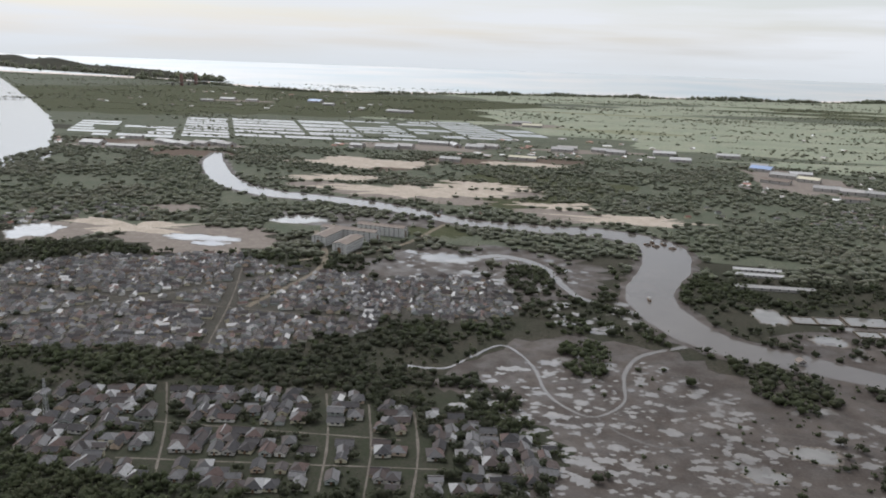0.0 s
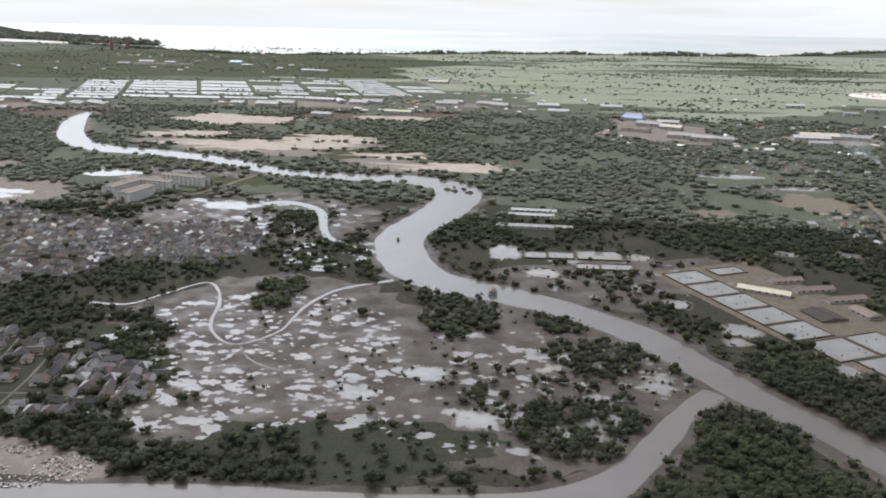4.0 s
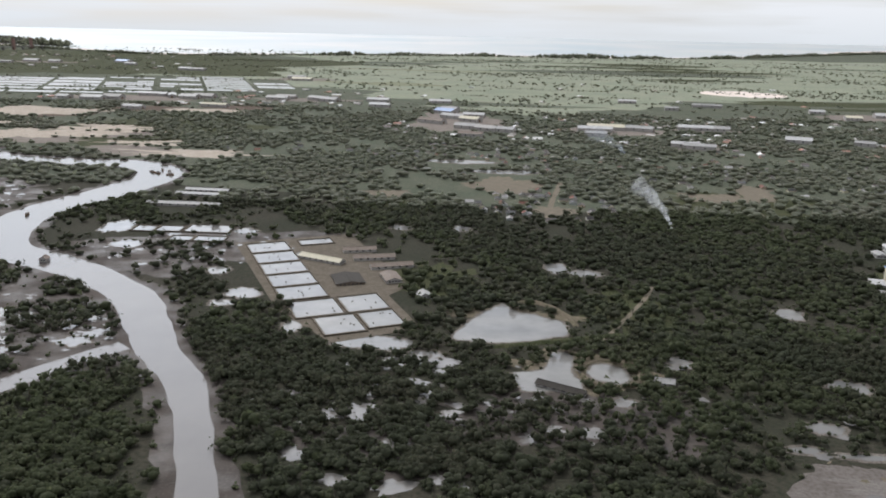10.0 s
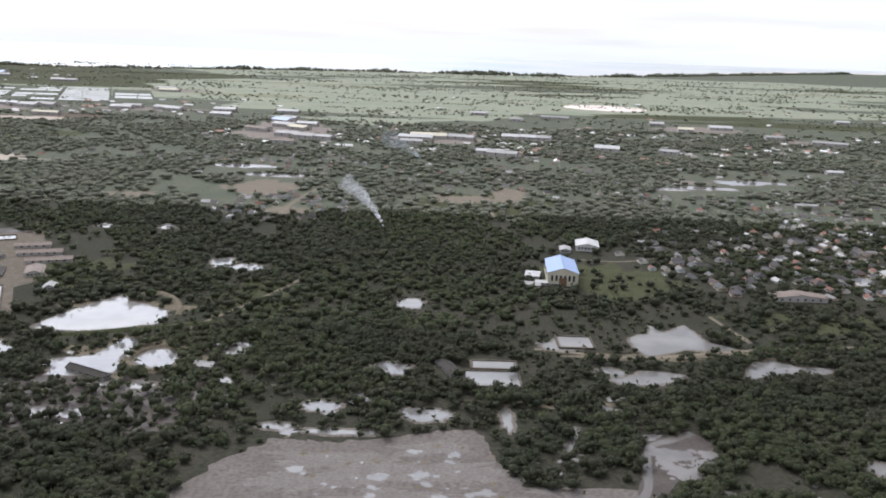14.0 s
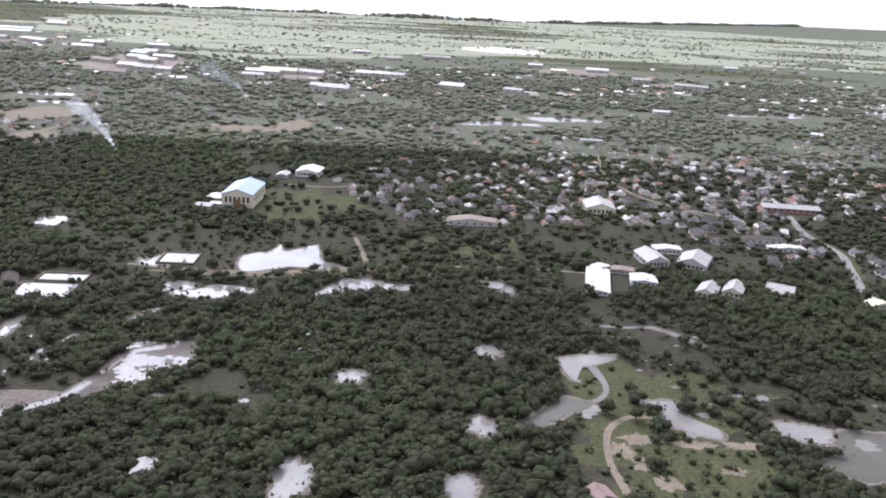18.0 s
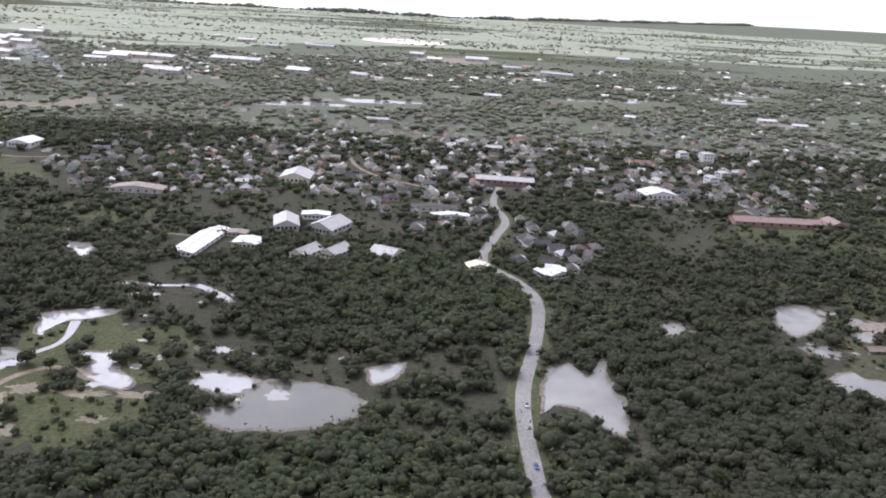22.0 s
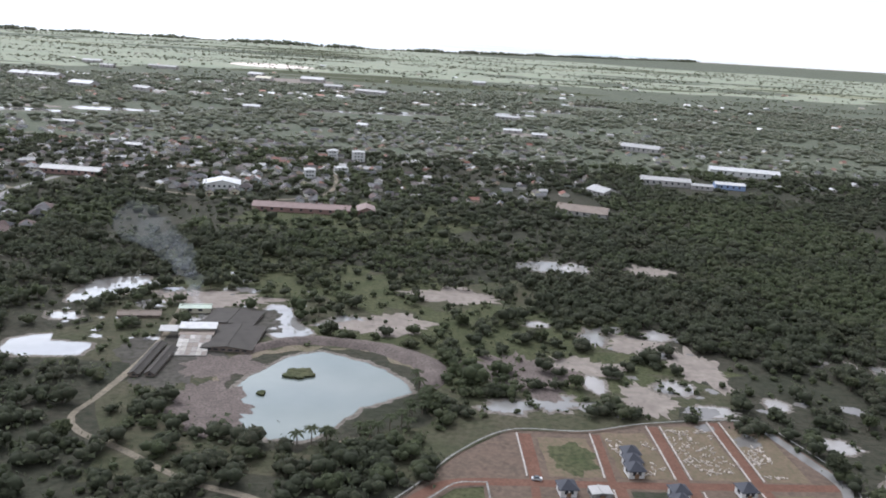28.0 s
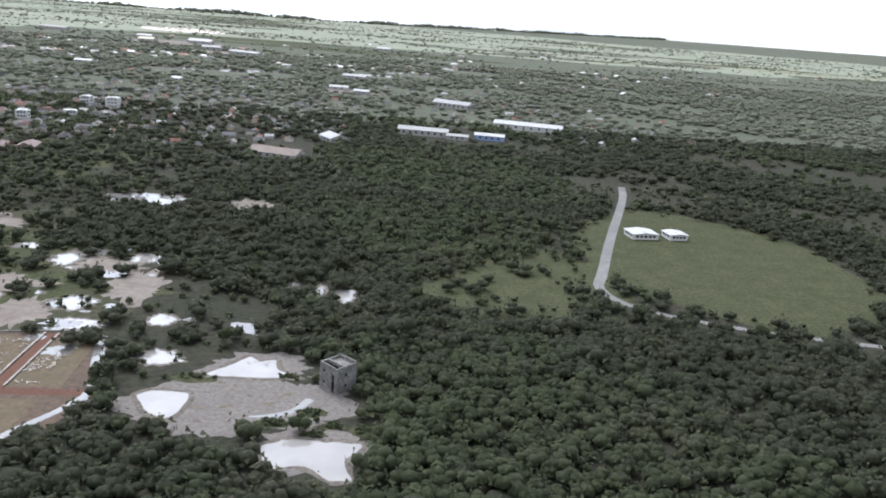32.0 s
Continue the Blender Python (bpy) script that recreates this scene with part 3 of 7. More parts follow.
ESTUARY = [(-1700, 2500, 60), (-1080, 1640, 70), (-850, 1290, 80), (-725, 1060, 84), (-640, 880, 92), (-700, 740, 80), (-900, 620, 70)]
ribbon("river", ESTUARY, 0.2, M_RIVER, 0, 6, 20, label="broad pale river mouth")
LINES.append((ESTUARY, 4))
for k, creek in enumerate((
        [(-50, 368, 1.5), (-30, 368, 1.3), (-18, 386, 1.1), (-3, 404, 1.0), (11, 380, 1.0), (18, 346, 1.0), (28, 330, 0.9), (38, 326, 0.9), (51, 343, 1.0), (55, 375, 1.2), (66, 401, 1.6), (92, 420, 2.4)],
        [(38, 326, 0.5), (46, 312, 0.4), (60, 302, 0.5), (72, 304, 0.4)],
        [(530, 169, 1.6), (549, 182, 1.4), (566, 195, 1.8), (578, 205, 1.9), (582, 220, 1.7), (586, 233, 1.9), (593, 237, 2.3), (602, 242.5, 2.2)],
        [(566, 245, 1.6), (563, 236, 1.7), (560, 228, 1.5), (564, 221, 1.2)],
        [(724, 266, 0.9), (731, 267, 1.8), (742, 266, 1.3), (752, 267, 2.0), (758, 262, 2.4), (763, 256, 2.2), (768, 250, 1.8), (772, 246, 1.0)],
        [(724, 235, 2.2), (726, 222, 1.0), (722, 213, 0.9), (709, 206, 2.0)],
        [(-80, 590, 6), (-40, 575, 5), (-10, 590, 6), (20, 565, 5), (40, 500, 3), (75, 470, 3)])):
    ribbon("creek", [(a, b, 0.72 * w) for a, b, w in creek], 0.2 + 0.012 * k, M_CREEK, 0, 0.6, 3, label="narrow winding creek across the mud")
    LINES.append((creek, 0.8))

# ---- ponds ----
for row in ((-47, 575, 22, 12), (-238, 596, 30, 9), (-225, 580, 14, 7), (-368, 590, 20, 26), (-179, 682, 26, 14), (-190, 668, 18, 6),
            (151, 481, 10, 15), (172, 443, 9, 8), (230, 479, 6, 6), (237, 401, 5, 6), (239, 400, 4, 6), (260, 367, 8, 7), (254, 353, 5, 4),
            (142, 269, 8, 7), (211, 302, 6, 5), (120, 305, 9, 6), (96, 285, 7, 5), (292, 327, 4, 6)):
    pond(*row)
for row in ((410, 425, 6, 8), (329, 313, 17, 6), (350, 303, 7, 3), (358, 502, 5, 6), (320, 500, 6, 5),
            (510, 365, 6, 7), (572, 316, 9, 6), (448, 304, 4, 5), (505, 288, 7, 5), (484, 255, 6, 4), (516, 251, 5, 5), (492, 237, 11, 1.6), (421, 268, 4, 3), (424, 417, 9, 5), (472, 240, 5, 2)):
    pond(*row)
for row in ((585, 290, 6, 4), (521, 251, 5, 4), (544, 249, 1.6, 8),
            (774, 198, 8, 5), (652, 222, 4, 4), (693, 243, 4, 5), (688, 196, 4, 4), (642, 170, 4, 10)):
    pond(*row, rough=0.38)
for row in ((681, 167, 3.5, 6), (906, 244, 5, 5),
            (948, 230, 4, 3), (1100, 302, 11, 7), (1068, 180, 6, 3), (1100, 229, 3, 6), (1112, 194, 4, 4), (1079, 183, 6, 4), (1030, 232, 9, 5)):
    pond(*row, rough=0.4)
for row in ((1110, 302, 5, 8), (1178, 209, 2.4, 5), (1171, 212, 1, 4), (1114, 194, 4, 4), (1118, 181, 5, 3.4), (1136, 186, 3, 3),
            (1141, 165, 4, 3.5), (1120, 232, 4, 4), (1092, 195, 3, 5), (1085, 238, 4, 2.4)):
    pond(*row, rough=0.34, material=M_MILKY, bank=1.0, label="shallow pale pool on wet sand")
patch("pool_rim", 1023, 185, 26, 27, 0.1, M_GROUND, "dark overgrown rim of the quarry pool", -8, 0.16)
for row in ((748, 700, 30, 8), (792, 735, 26, 12), (716, 690, 16, 5), (824, 738, 16, 6), (985, 822, 26, 7), (1040, 830, 22, 9), (1075, 850, 26, 8), (1173, 896, 26, 8), (1220, 950, 34, 9), (1291, 1069, 40, 12), (390, 700, 26, 8), (350, 745, 30, 9)):
    pond(*row, rough=0.3, bank=4)
patch("drying_floor", 832, 1545, 78, 62, 0.1, M_BEACH, "wide pale drying floor in the pasture", -20, 0.06)
patch("bare_earth", 745, 730, 20, 9, 0.1, M_SAND, "pale earth beside the pond", rough=0.3)
patch("bare_earth", 1150, 715, 34, 14, 0.1, M_SAND, "pale earth works beyond the town", rough=0.4)
# ponds with a shore line of their own
lake("pale irregular pond inside an earth bank", M_POND, (360, 321), (365, 338), (371, 351), (381, 366), (385, 357), (396, 351), (406, 344), (407, 330), (393, 322), (378, 318))
lake("pale irregular pond beside a dark shed", M_POND, (386, 275), (384, 289), (395, 293), (400, 311), (407, 307), (405, 292), (408, 279), (394, 274))
lake("small round pond inside a ring dike", M_POND, (411, 293), (417, 301), (425, 296), (426, 287), (421, 283), (413, 287))
lake("wide bright pond with ragged bays", M_POND, (604, 308), (601, 327), (611, 334), (614, 344), (618, 335), (629, 344), (632, 326), (640, 320), (640, 314), (623, 316))
lake("long bright pond among trees", M_POND, (584, 286), (592, 287), (600, 292), (611, 290), (611, 285), (600, 280), (588, 280))
lake("long narrow bright pond at the forest edge", M_POND, (634, 286), (642, 300), (652, 306), (659, 300), (672, 300), (668, 294), (657, 294), (643, 290))
lake("small curved bright pond", M_POND, (694, 306), (702, 307), (708, 300), (706, 292), (700, 300))
lake("pale pond draining into a creek", M_POND, (714, 239), (723, 242), (734, 244), (731, 238), (722, 234), (718, 225), (716, 229))
lake("muddy still pond between mangroves", M_BROWNW, (696, 198), (702, 202), (711, 213), (720, 211), (712, 204), (707, 199), (699, 196))
lake("winding pale pond in a grassy clearing", M_POND, (733, 212), (745, 213), (744, 206), (751, 198), (750, 193), (743, 196), (737, 202), (739, 208))
lake("large brown pond ringed by trees", M_BROWNW, (771, 184), (779, 187), (780, 197), (789, 199), (802, 197), (809, 190), (806, 181), (794, 176), (782, 175), (774, 178))
lake("small pale pond among trees", M_POND, (811, 208), (820, 213), (817, 204), (812, 200))
lake("pale pond with ragged shore beside the road", M_POND, (860, 212), (867, 215), (870, 207), (877, 220), (878, 218), (875, 208), (876, 192), (873, 178), (869, 179), (865, 189), (859, 192), (855, 188))
lake("bright pond near the kiln", M_POND, (946, 263), (961, 269), (961, 257), (953, 247), (944, 242))
lake("bright pond with small islets near the kiln", M_POND, (942, 211), (950, 216), (952, 211), (962, 210), (962, 202), (953, 201), (943, 202))
lake("bright pond beside the quarry pool", M_POND, (1000, 235), (1004, 245), (1010, 243), (1013, 232), (1019, 223), (1010, 219), (1003, 226))
lake("milky turquoise quarry pool with a grassy islet", M_TURQ, (1002.2, 178), (1005.6, 192.1), (1014.9, 206.6), (1022.8, 209.3), (1032.7, 203.7), (1040, 197.8), (1045.2, 187.4), (1041.3, 183), (1033.5, 177.3), (1028.8, 169.2), (1023.4, 161.7), (1015.2, 161.2), (1008.5, 166.5))
lake("wide shallow pool on pinkish sand", M_MILKY, (1166.4, 130.1), (1172.1, 132.9), (1180.1, 132.1), (1184.1, 131.4), (1181.4, 125.6), (1182.6, 120.4), (1178.9, 120.2), (1174.9, 124.3), (1169.4, 123.4))
lake("bright shallow pool on wet sand", M_MILKY, (1151.5, 157.5), (1156, 163), (1159.3, 167), (1161.6, 165.6), (1164.8, 166), (1166, 161.5), (1170.3, 158), (1164, 157), (1157.4, 157))
lake("milky brown shallow pool on sand", M_MILKY, (1141.3, 147.4), (1143.5, 149.3), (1150, 149), (1150.6, 144.4), (1149, 139), (1146.4, 139.6), (1143.3, 142.7))
lay_ponds()
M_SPOILB = two_tone("mauve_spoil", (0.1, 0.08, 0.072), (0.135, 0.11, 0.098), 4, 0.6, (0.06, 0.052, 0.045), bump=0.1).m
berm("spoil_bank", [(1002, 207, 1.6), (1008, 213, 2.2), (1016, 217, 2.6), (1028, 216.5, 3.2), (1039, 213, 4.0), (1049, 204.5, 4.6), (1051, 195, 3.4), (1048, 186, 1.6)], 1.3, M_SPOILB, "bare mauve-brown spoil bank round the quarry pool")
berm("earth_bank", [(384, 362, 1.2), (391, 369, 1.8), (400, 366, 2.2), (409, 352, 1.8), (412, 340, 1.4)], 1.0, M_DIKE0, "bare reddish earth bank beside the pond")
berm("ring_dike", [(409, 288, 1.2), (411, 298, 1.2), (418, 304, 1.2), (428, 299, 1.2), (430, 288, 1.2), (424, 280.5, 1.2), (414, 281.5, 1.2)], 0.8, M_DIKE0, "ring dike of bare earth round a small pond", True)
berm("grassy_dike", [(372, 312, 1.8), (388, 317, 2.0), (402, 322, 2.2), (416, 327, 2.0), (430, 333, 1.6)], 0.9, M_GRASS, "low grassy dike between ponds")
patch("kiln_yard", 985, 206, 13, 19, 0.1, M_DIRT, "dark trodden yard of the brick kiln", 0, 0.3)
patch("kiln_yard", 996, 228, 14, 14, 0.1, M_DIRT, "dark trodden yard behind the kiln", 0, 0.3)
patch("bare_soil", 999, 176, 9, 13, 0.1, M_SPOILB, "rough mauve spoil at the edge of the pool", 20, 0.4)
patch("bare_soil", 998, 198, 10, 8, 0.1, M_SPOILB, "trampled spoil between kiln and pool", 0, 0.4)
patch("bare_soil", 1074, 200, 13, 15, 0.1, M_SPOILB, "bare mauve-brown soil among scrub", 10, 0.45, keep=False)
patch("sand_patch", 1040, 233, 13, 8.5, 0.1, M_SAND, "pale sand with a green hummock", 4, 0.4)
patch("grass_field", -98, 224, 13, 9, 0.1, M_GRASS, "smooth green field beside the graveyard", 0, 0.2)
for row in ((728, 192, 4, 3), (742, 190, 6, 2), (730, 172, 3, 3), (748, 178, 3, 1.6), (722, 186, 3, 4), (756, 190, 6, 2), (726, 180, 2.4, 3)):
    patch("bare_earth", *row, 0.2, M_TRACK, "bare brown earth in a grassy clearing", rough=0.5, keep=False)
sheet("islet", blob(1017.5, 194.5, 3.6, 3.0, 0, 0.3), 0.6, M_GRASS, label="small overgrown islet in the turquoise pool", skirt=0.6)
sheet("islet", blob(1010, 183, 1.0, 1.2, 0, 0.3), 0.5, M_GRASS, label="tiny overgrown islet in the turquoise pool", skirt=0.5)

# ---- roads and tracks ----
ROAD = [(840, -460, 2.0), (858, -200, 2.0), (852, 60, 2.0), (850, 120, 2.0), (848, 150, 2.0), (848, 165, 2.0), (849, 184, 2.0), (852, 203, 2.0), (858, 225, 2.0), (863, 247, 2.1), (865, 268, 2.2), (860, 286, 2.0), (852, 300, 2.0), (852, 314, 2.0), (860, 340, 2.0), (867, 364, 1.9), (865, 395, 1.8), (872, 430, 1.8)]
AIRROAD = [(1300, 380, 1.7), (1292, 350, 1.7), (1270, 286, 1.7), (1256, 243, 1.7), (1251, 227, 1.6), (1255, 214, 1.4), (1267, 205, 1.3), (1280, 200, 1.3), (1300, 194, 1.3), (1380, 180, 1.3)]
ribbon("road_verge", ROAD, 0.13, M_GRASS, 2.2, 1.5, 4, label="green verge along the road")
ribbon("road", ROAD, 0.3, M_ROAD, 0, 0.15, 4, label="narrow pale asphalt road through the forest")
ribbon("road", AIRROAD, 0.3, M_ROAD, 0, 0.1, 4, label="pale perimeter road round the airfield grass")
LINES += [(ROAD, 1.6), (AIRROAD, 2.5)]
TRACKS = ([(1030, 128, 0.8), (1014, 139, 0.8), (1002, 144, 0.8), (987, 155, 0.8), (976, 162, 0.8), (972, 169, 0.8), (974, 178, 0.8), (977, 194, 0.8), (979, 217, 0.9), (978, 240, 0.9)],
          [(413, 537, 2.2), (420, 590, 2.0), (432, 661, 2.2)], [(421, 324, 0.9), (432, 346, 1.0), (448, 380, 1.2), (455, 399, 1.0)],
          [(719, 155, 1.0), (719, 170, 1.1), (718, 180, 1.0), (721, 196, 0.9), (730, 204, 0.9), (742, 200, 0.8)], [(644, 358, 1.0), (648, 340, 1.0), (651, 325, 1.2)],
          [(560, 312, 1.0), (600, 306, 1.0), (644, 316, 1.1), (668, 321, 1.1), (712, 325, 1.0), (740, 322, 1.0)], [(865, 395, 1.4), (835, 420, 1.2), (800, 455, 1.1), (790, 510, 1.1), (800, 580, 1.1)],
          [(890, 430, 1.3), (935, 405, 1.2), (985, 400, 1.2), (1010, 430, 1.2), (1005, 520, 1.2)], [(-160, 640, 2.2), (-130, 540, 2.0), (-150, 440, 1.8)], [(-60, 690, 2), (-90, 600, 1.8), (-150, 545, 1.8)],
          [(600, 452, 0.8), (625, 450, 0.8), (650, 462, 0.8)], [(560, 560, 1.4), (565, 620, 1.6), (600, 660, 1.4)])
for k, line in enumerate(TRACKS):
    ribbon("dirt_track", line, 0.17 + 0.004 * k, M_TRACK, 0, 0.35, 3, label="narrow pale dirt track")
    LINES.append((line, 1.0))
# lanes among the village houses
for k, (x0, y0, x1, y1) in enumerate(((-62, 250, -78, 330), (-46, 248, -58, 322), (-30, 250, -38, 318), (-140, 262, -20, 272), (-150, 292, -40, 292), (-120, 250, -150, 330), (-280, 380, -140, 520), (-150, 380, -180, 520), (-300, 450, -90, 430))):
    ribbon("lane", [(x0, y0, 0.45), ((x0 + x1) / 2 + 2, (y0 + y1) / 2, 0.45), (x1, y1, 0.45)], 0.13 + 0.004 * k, M_SHORE, 0, 0.3, 4, label="pale narrow lane between village houses")
    LINES.append(([(x0, y0, 0.9), (x1, y1, 0.9)], 2.6))

# ---- fish ponds with dikes ----
M_DIKE = two_tone("dike_earth", (0.15, 0.125, 0.1), (0.108, 0.09, 0.07), 4, 0.6, (0.07, 0.062, 0.046), bump=0.03).m
M_CONC = two_tone("weathered_concrete", (0.24, 0.232, 0.216), (0.16, 0.152, 0.14), 2.2, 0.5, (0.088, 0.084, 0.076), bump=0.01).m


def box(bm, x0, y0, z0, x1, y1, z1):
    v = [bm.verts.new(p) for p in ((x0, y0, z0), (x1, y0, z0), (x1, y1, z0), (x0, y1, z0), (x0, y0, z1), (x1, y0, z1), (x1, y1, z1), (x0, y1, z1))]
    for q in ((3, 2, 1, 0), (4, 5, 6, 7), (0, 1, 5, 4), (1, 2, 6, 5), (2, 3, 7, 6), (3, 0, 4, 7)):
        bm.faces.new([v[i] for i in q])
    return v


def fish_pond(m, a0, b0, a1, b1, label="rectangular fish pond between low earth dikes", rim=0.9, stakes=4):
    """A pond a0..a1 by b0..b1 in the frame m, in a rim of four dikes."""
    root = tagged(new("fish_pond"), label, "pond", "walled fish ponds")
    root.matrix_world = m
    bm = bmesh.new()
    vs = [bm.verts.new((x, y, 0.35)) for x, y in ((a0, b0), (a1, b0), (a1, b1), (a0, b1))]
    bm.faces.new(vs)
    part("water", bm, M_POND, root)
    for x0, y0, x1, y1 in ((a0 - rim, b0 - rim, a1 + rim, b0), (a0 - rim, b1, a1 + rim, b1 + rim), (a0 - rim, b0, a0, b1), (a1, b0, a1 + rim, b1)):
        bm = bmesh.new()
        vs = box(bm, x0, y0, -0.2, x1, y1, 0.75)
        for v in vs[4:]:
            v.co.x += (0.25 if v.co.x == x0 else -0.25)
            v.co.y += (0.25 if v.co.y == y0 else -0.25)
        part("dike", bm, M_DIKE, root)
    rnd = random.Random(int(a0 * 7 + b0 * 3))
    for k in range(stakes):
        bm = bmesh.new()
        x, y = rnd.uniform(a0 + 2, a1 - 2), rnd.uniform(b0 + 2, b1 - 2)
        bmesh.ops.create_cone(bm, cap_ends=True, segments=7, radius1=0.35, radius2=0.28, depth=0.5, matrix=Matrix.Translation((x, y, 0.5)))
        part("float", bm, M_BARK, root)
    return root


FARM = Matrix.Translation((236, 450, 0)) @ Matrix(((0.907, -0.42, 0, 0), (0.42, 0.907, 0, 0), (0, 0, 1, 0), (0, 0, 0, 1)))
sheet("yard", [tuple((FARM @ Vector((a, b, 0))).to_2d()) for a, b in ((-4, 4), (64, 4), (64, -100), (50, -110), (50, -155), (10, -158), (-3, -112))], 0.11, M_DIKE, label="bare brown earth of the fish farm yard")
for k in range(5):
    fish_pond(FARM, 2, -20.5 - 20.5 * k, 23, -2.5 - 20.5 * k)
for a0, b0, a1, b1 in ((3, -127, 24, -106.5), (26.5, -127, 45, -106.5), (10, -150, 27, -129.5), (29.5, -148, 45, -129.5), (31, -13, 49, -3)):
    fish_pond(FARM, a0, b0, a1, b1)
KEEP_OUT += [(282, 412, 50, 58), (315, 352, 30, 40), (262, 440, 32, 30)]
SIDE = pose(0, 0, 0)
for x0, y0, x1, y1 in ((163, 471, 175, 483), (177, 472, 191, 484), (194, 472, 220, 489), (192, 453, 204, 462), (206, 453, 223, 463)):
    fish_pond(SIDE, x0, y0, x1, y1, stakes=1)
    KEEP_OUT.append(((x0 + x1) / 2, (y0 + y1) / 2, 14, 10))
for x0, y0, x1, y1 in ((532, 274, 551, 287), (535, 290, 551, 297), (571, 314, 584, 326)):
    fish_pond(SIDE, x0, y0, x1, y1, stakes=0)
    KEEP_OUT.append(((x0 + x1) / 2, (y0 + y1) / 2, 12, 9))

# ---- buildings ----
def painted(name, c, rust=0.25, roughness=0.6, streak=(1, 1, 1)):
    p = Paint(name, roughness, 0, 0.15)
    base = p.mix(p.noise(2.2, 5, 0.45, 0.8), c, tuple(v * (1 - rust) for v in c))
    grime = p.noise(0.35, 4, 0.55, 0.85)
    p.colour(p.mix(grime, base, tuple(0.55 * v + 0.02 for v in c)))
    return p.m


def by_object(name, colours, roughness=0.65, islands=False):
    """Roofs or walls that differ from house to house."""
    p = Paint(name, 0.85, 0, 0.06)
    base = p.pick(p.random(islands), colours)
    worn = p.n.new("ShaderNodeMix")
    worn.data_type, worn.blend_type = "RGBA", "MULTIPLY"
    p.l.new(p.noise(1.1, 5, 0.5, 0.8), worn.inputs[0])
    p.l.new(base, worn.inputs[6])
    worn.inputs[7].default_value = (0.6, 0.57, 0.53, 1)
    return p.colour(worn.outputs[2]).m


ROOFS = [(0.0553, 0.0508, 0.0508), (0.0729, 0.0641, 0.0619), (0.105, 0.102, 0.102), (0.0751, 0.0608, 0.0564), (0.144, 0.14, 0.14), (0.0619, 0.0597, 0.0608), (0.0884, 0.0774, 0.0729), (0.053, 0.0508, 0.0519), (0.265, 0.262, 0.259), (0.0663, 0.0619, 0.0619), (0.0994, 0.0729, 0.0663), (0.0944, 0.0909, 0.0909)]
WALLS = [(0.55, 0.52, 0.45), (0.42, 0.40, 0.37), (0.5, 0.46, 0.34), (0.62, 0.6, 0.56), (0.36, 0.38, 0.36), (0.45, 0.36, 0.28)]
M_ROOFS, M_WALLS = by_object("house_roof", ROOFS), by_object("house_wall", WALLS)
M_ROOFS_FAR, M_WALLS_FAR = by_object("far_roof", [tuple(0.8 * v for v in c) for c in ROOFS[:8]] + ROOFS[:7] + ROOFS[:8] + [(0.2, 0.195, 0.19), (0.12, 0.085, 0.075), (0.38, 0.37, 0.36)], islands=True), by_object("far_wall", WALLS, islands=True)
M_WHITE = painted("white_sheet_roof", (0.40, 0.392, 0.38), 0.28, 0.6)
M_PALE = painted("grey_sheet_roof", (0.281, 0.272, 0.259), 0.25, 0.55)
M_BROWN = painted("brown_sheet_roof", (0.17, 0.135, 0.11), 0.35, 0.7)
M_DARK = painted("dark_thatch_roof", (0.05, 0.044, 0.038), 0.3, 0.9)
M_BLUE = painted("blue_sheet_roof", (0.23, 0.3, 0.45), 0.12, 0.45)
M_REDR = painted("red_tile_roof", (0.19, 0.138, 0.124), 0.3, 0.75)
M_SLATE = painted("slate_grey_tile", (0.045, 0.046, 0.054), 0.2, 0.7)
M_CREAM = painted("cream_wall", (0.48, 0.44, 0.34), 0.15, 0.8)
M_WALLW = painted("white_wall", (0.5, 0.49, 0.47), 0.15, 0.8)
M_WALLG = painted("grey_wall", (0.36, 0.34, 0.32), 0.25, 0.85)
M_WALLR = painted("red_wall", (0.23, 0.145, 0.125), 0.2, 0.8)
M_GLASS = Paint("dark_window", 0.15, 0, 0.5).colour((0.03, 0.035, 0.04)).m
M_DOOR = painted("wooden_door", (0.16, 0.1, 0.06), 0.3, 0.7)


def slab(bm, corners, thick):
    top = [bm.verts.new(c) for c in corners]
    low = [bm.verts.new((c[0], c[1], c[2] - thick)) for c in corners]
    n = len(top)
    bm.faces.new(top)
    bm.faces.new(low[::-1])
    for i in range(n):
        j = (i + 1) % n
        bm.faces.new((top[i], low[i], low[j], top[j]))


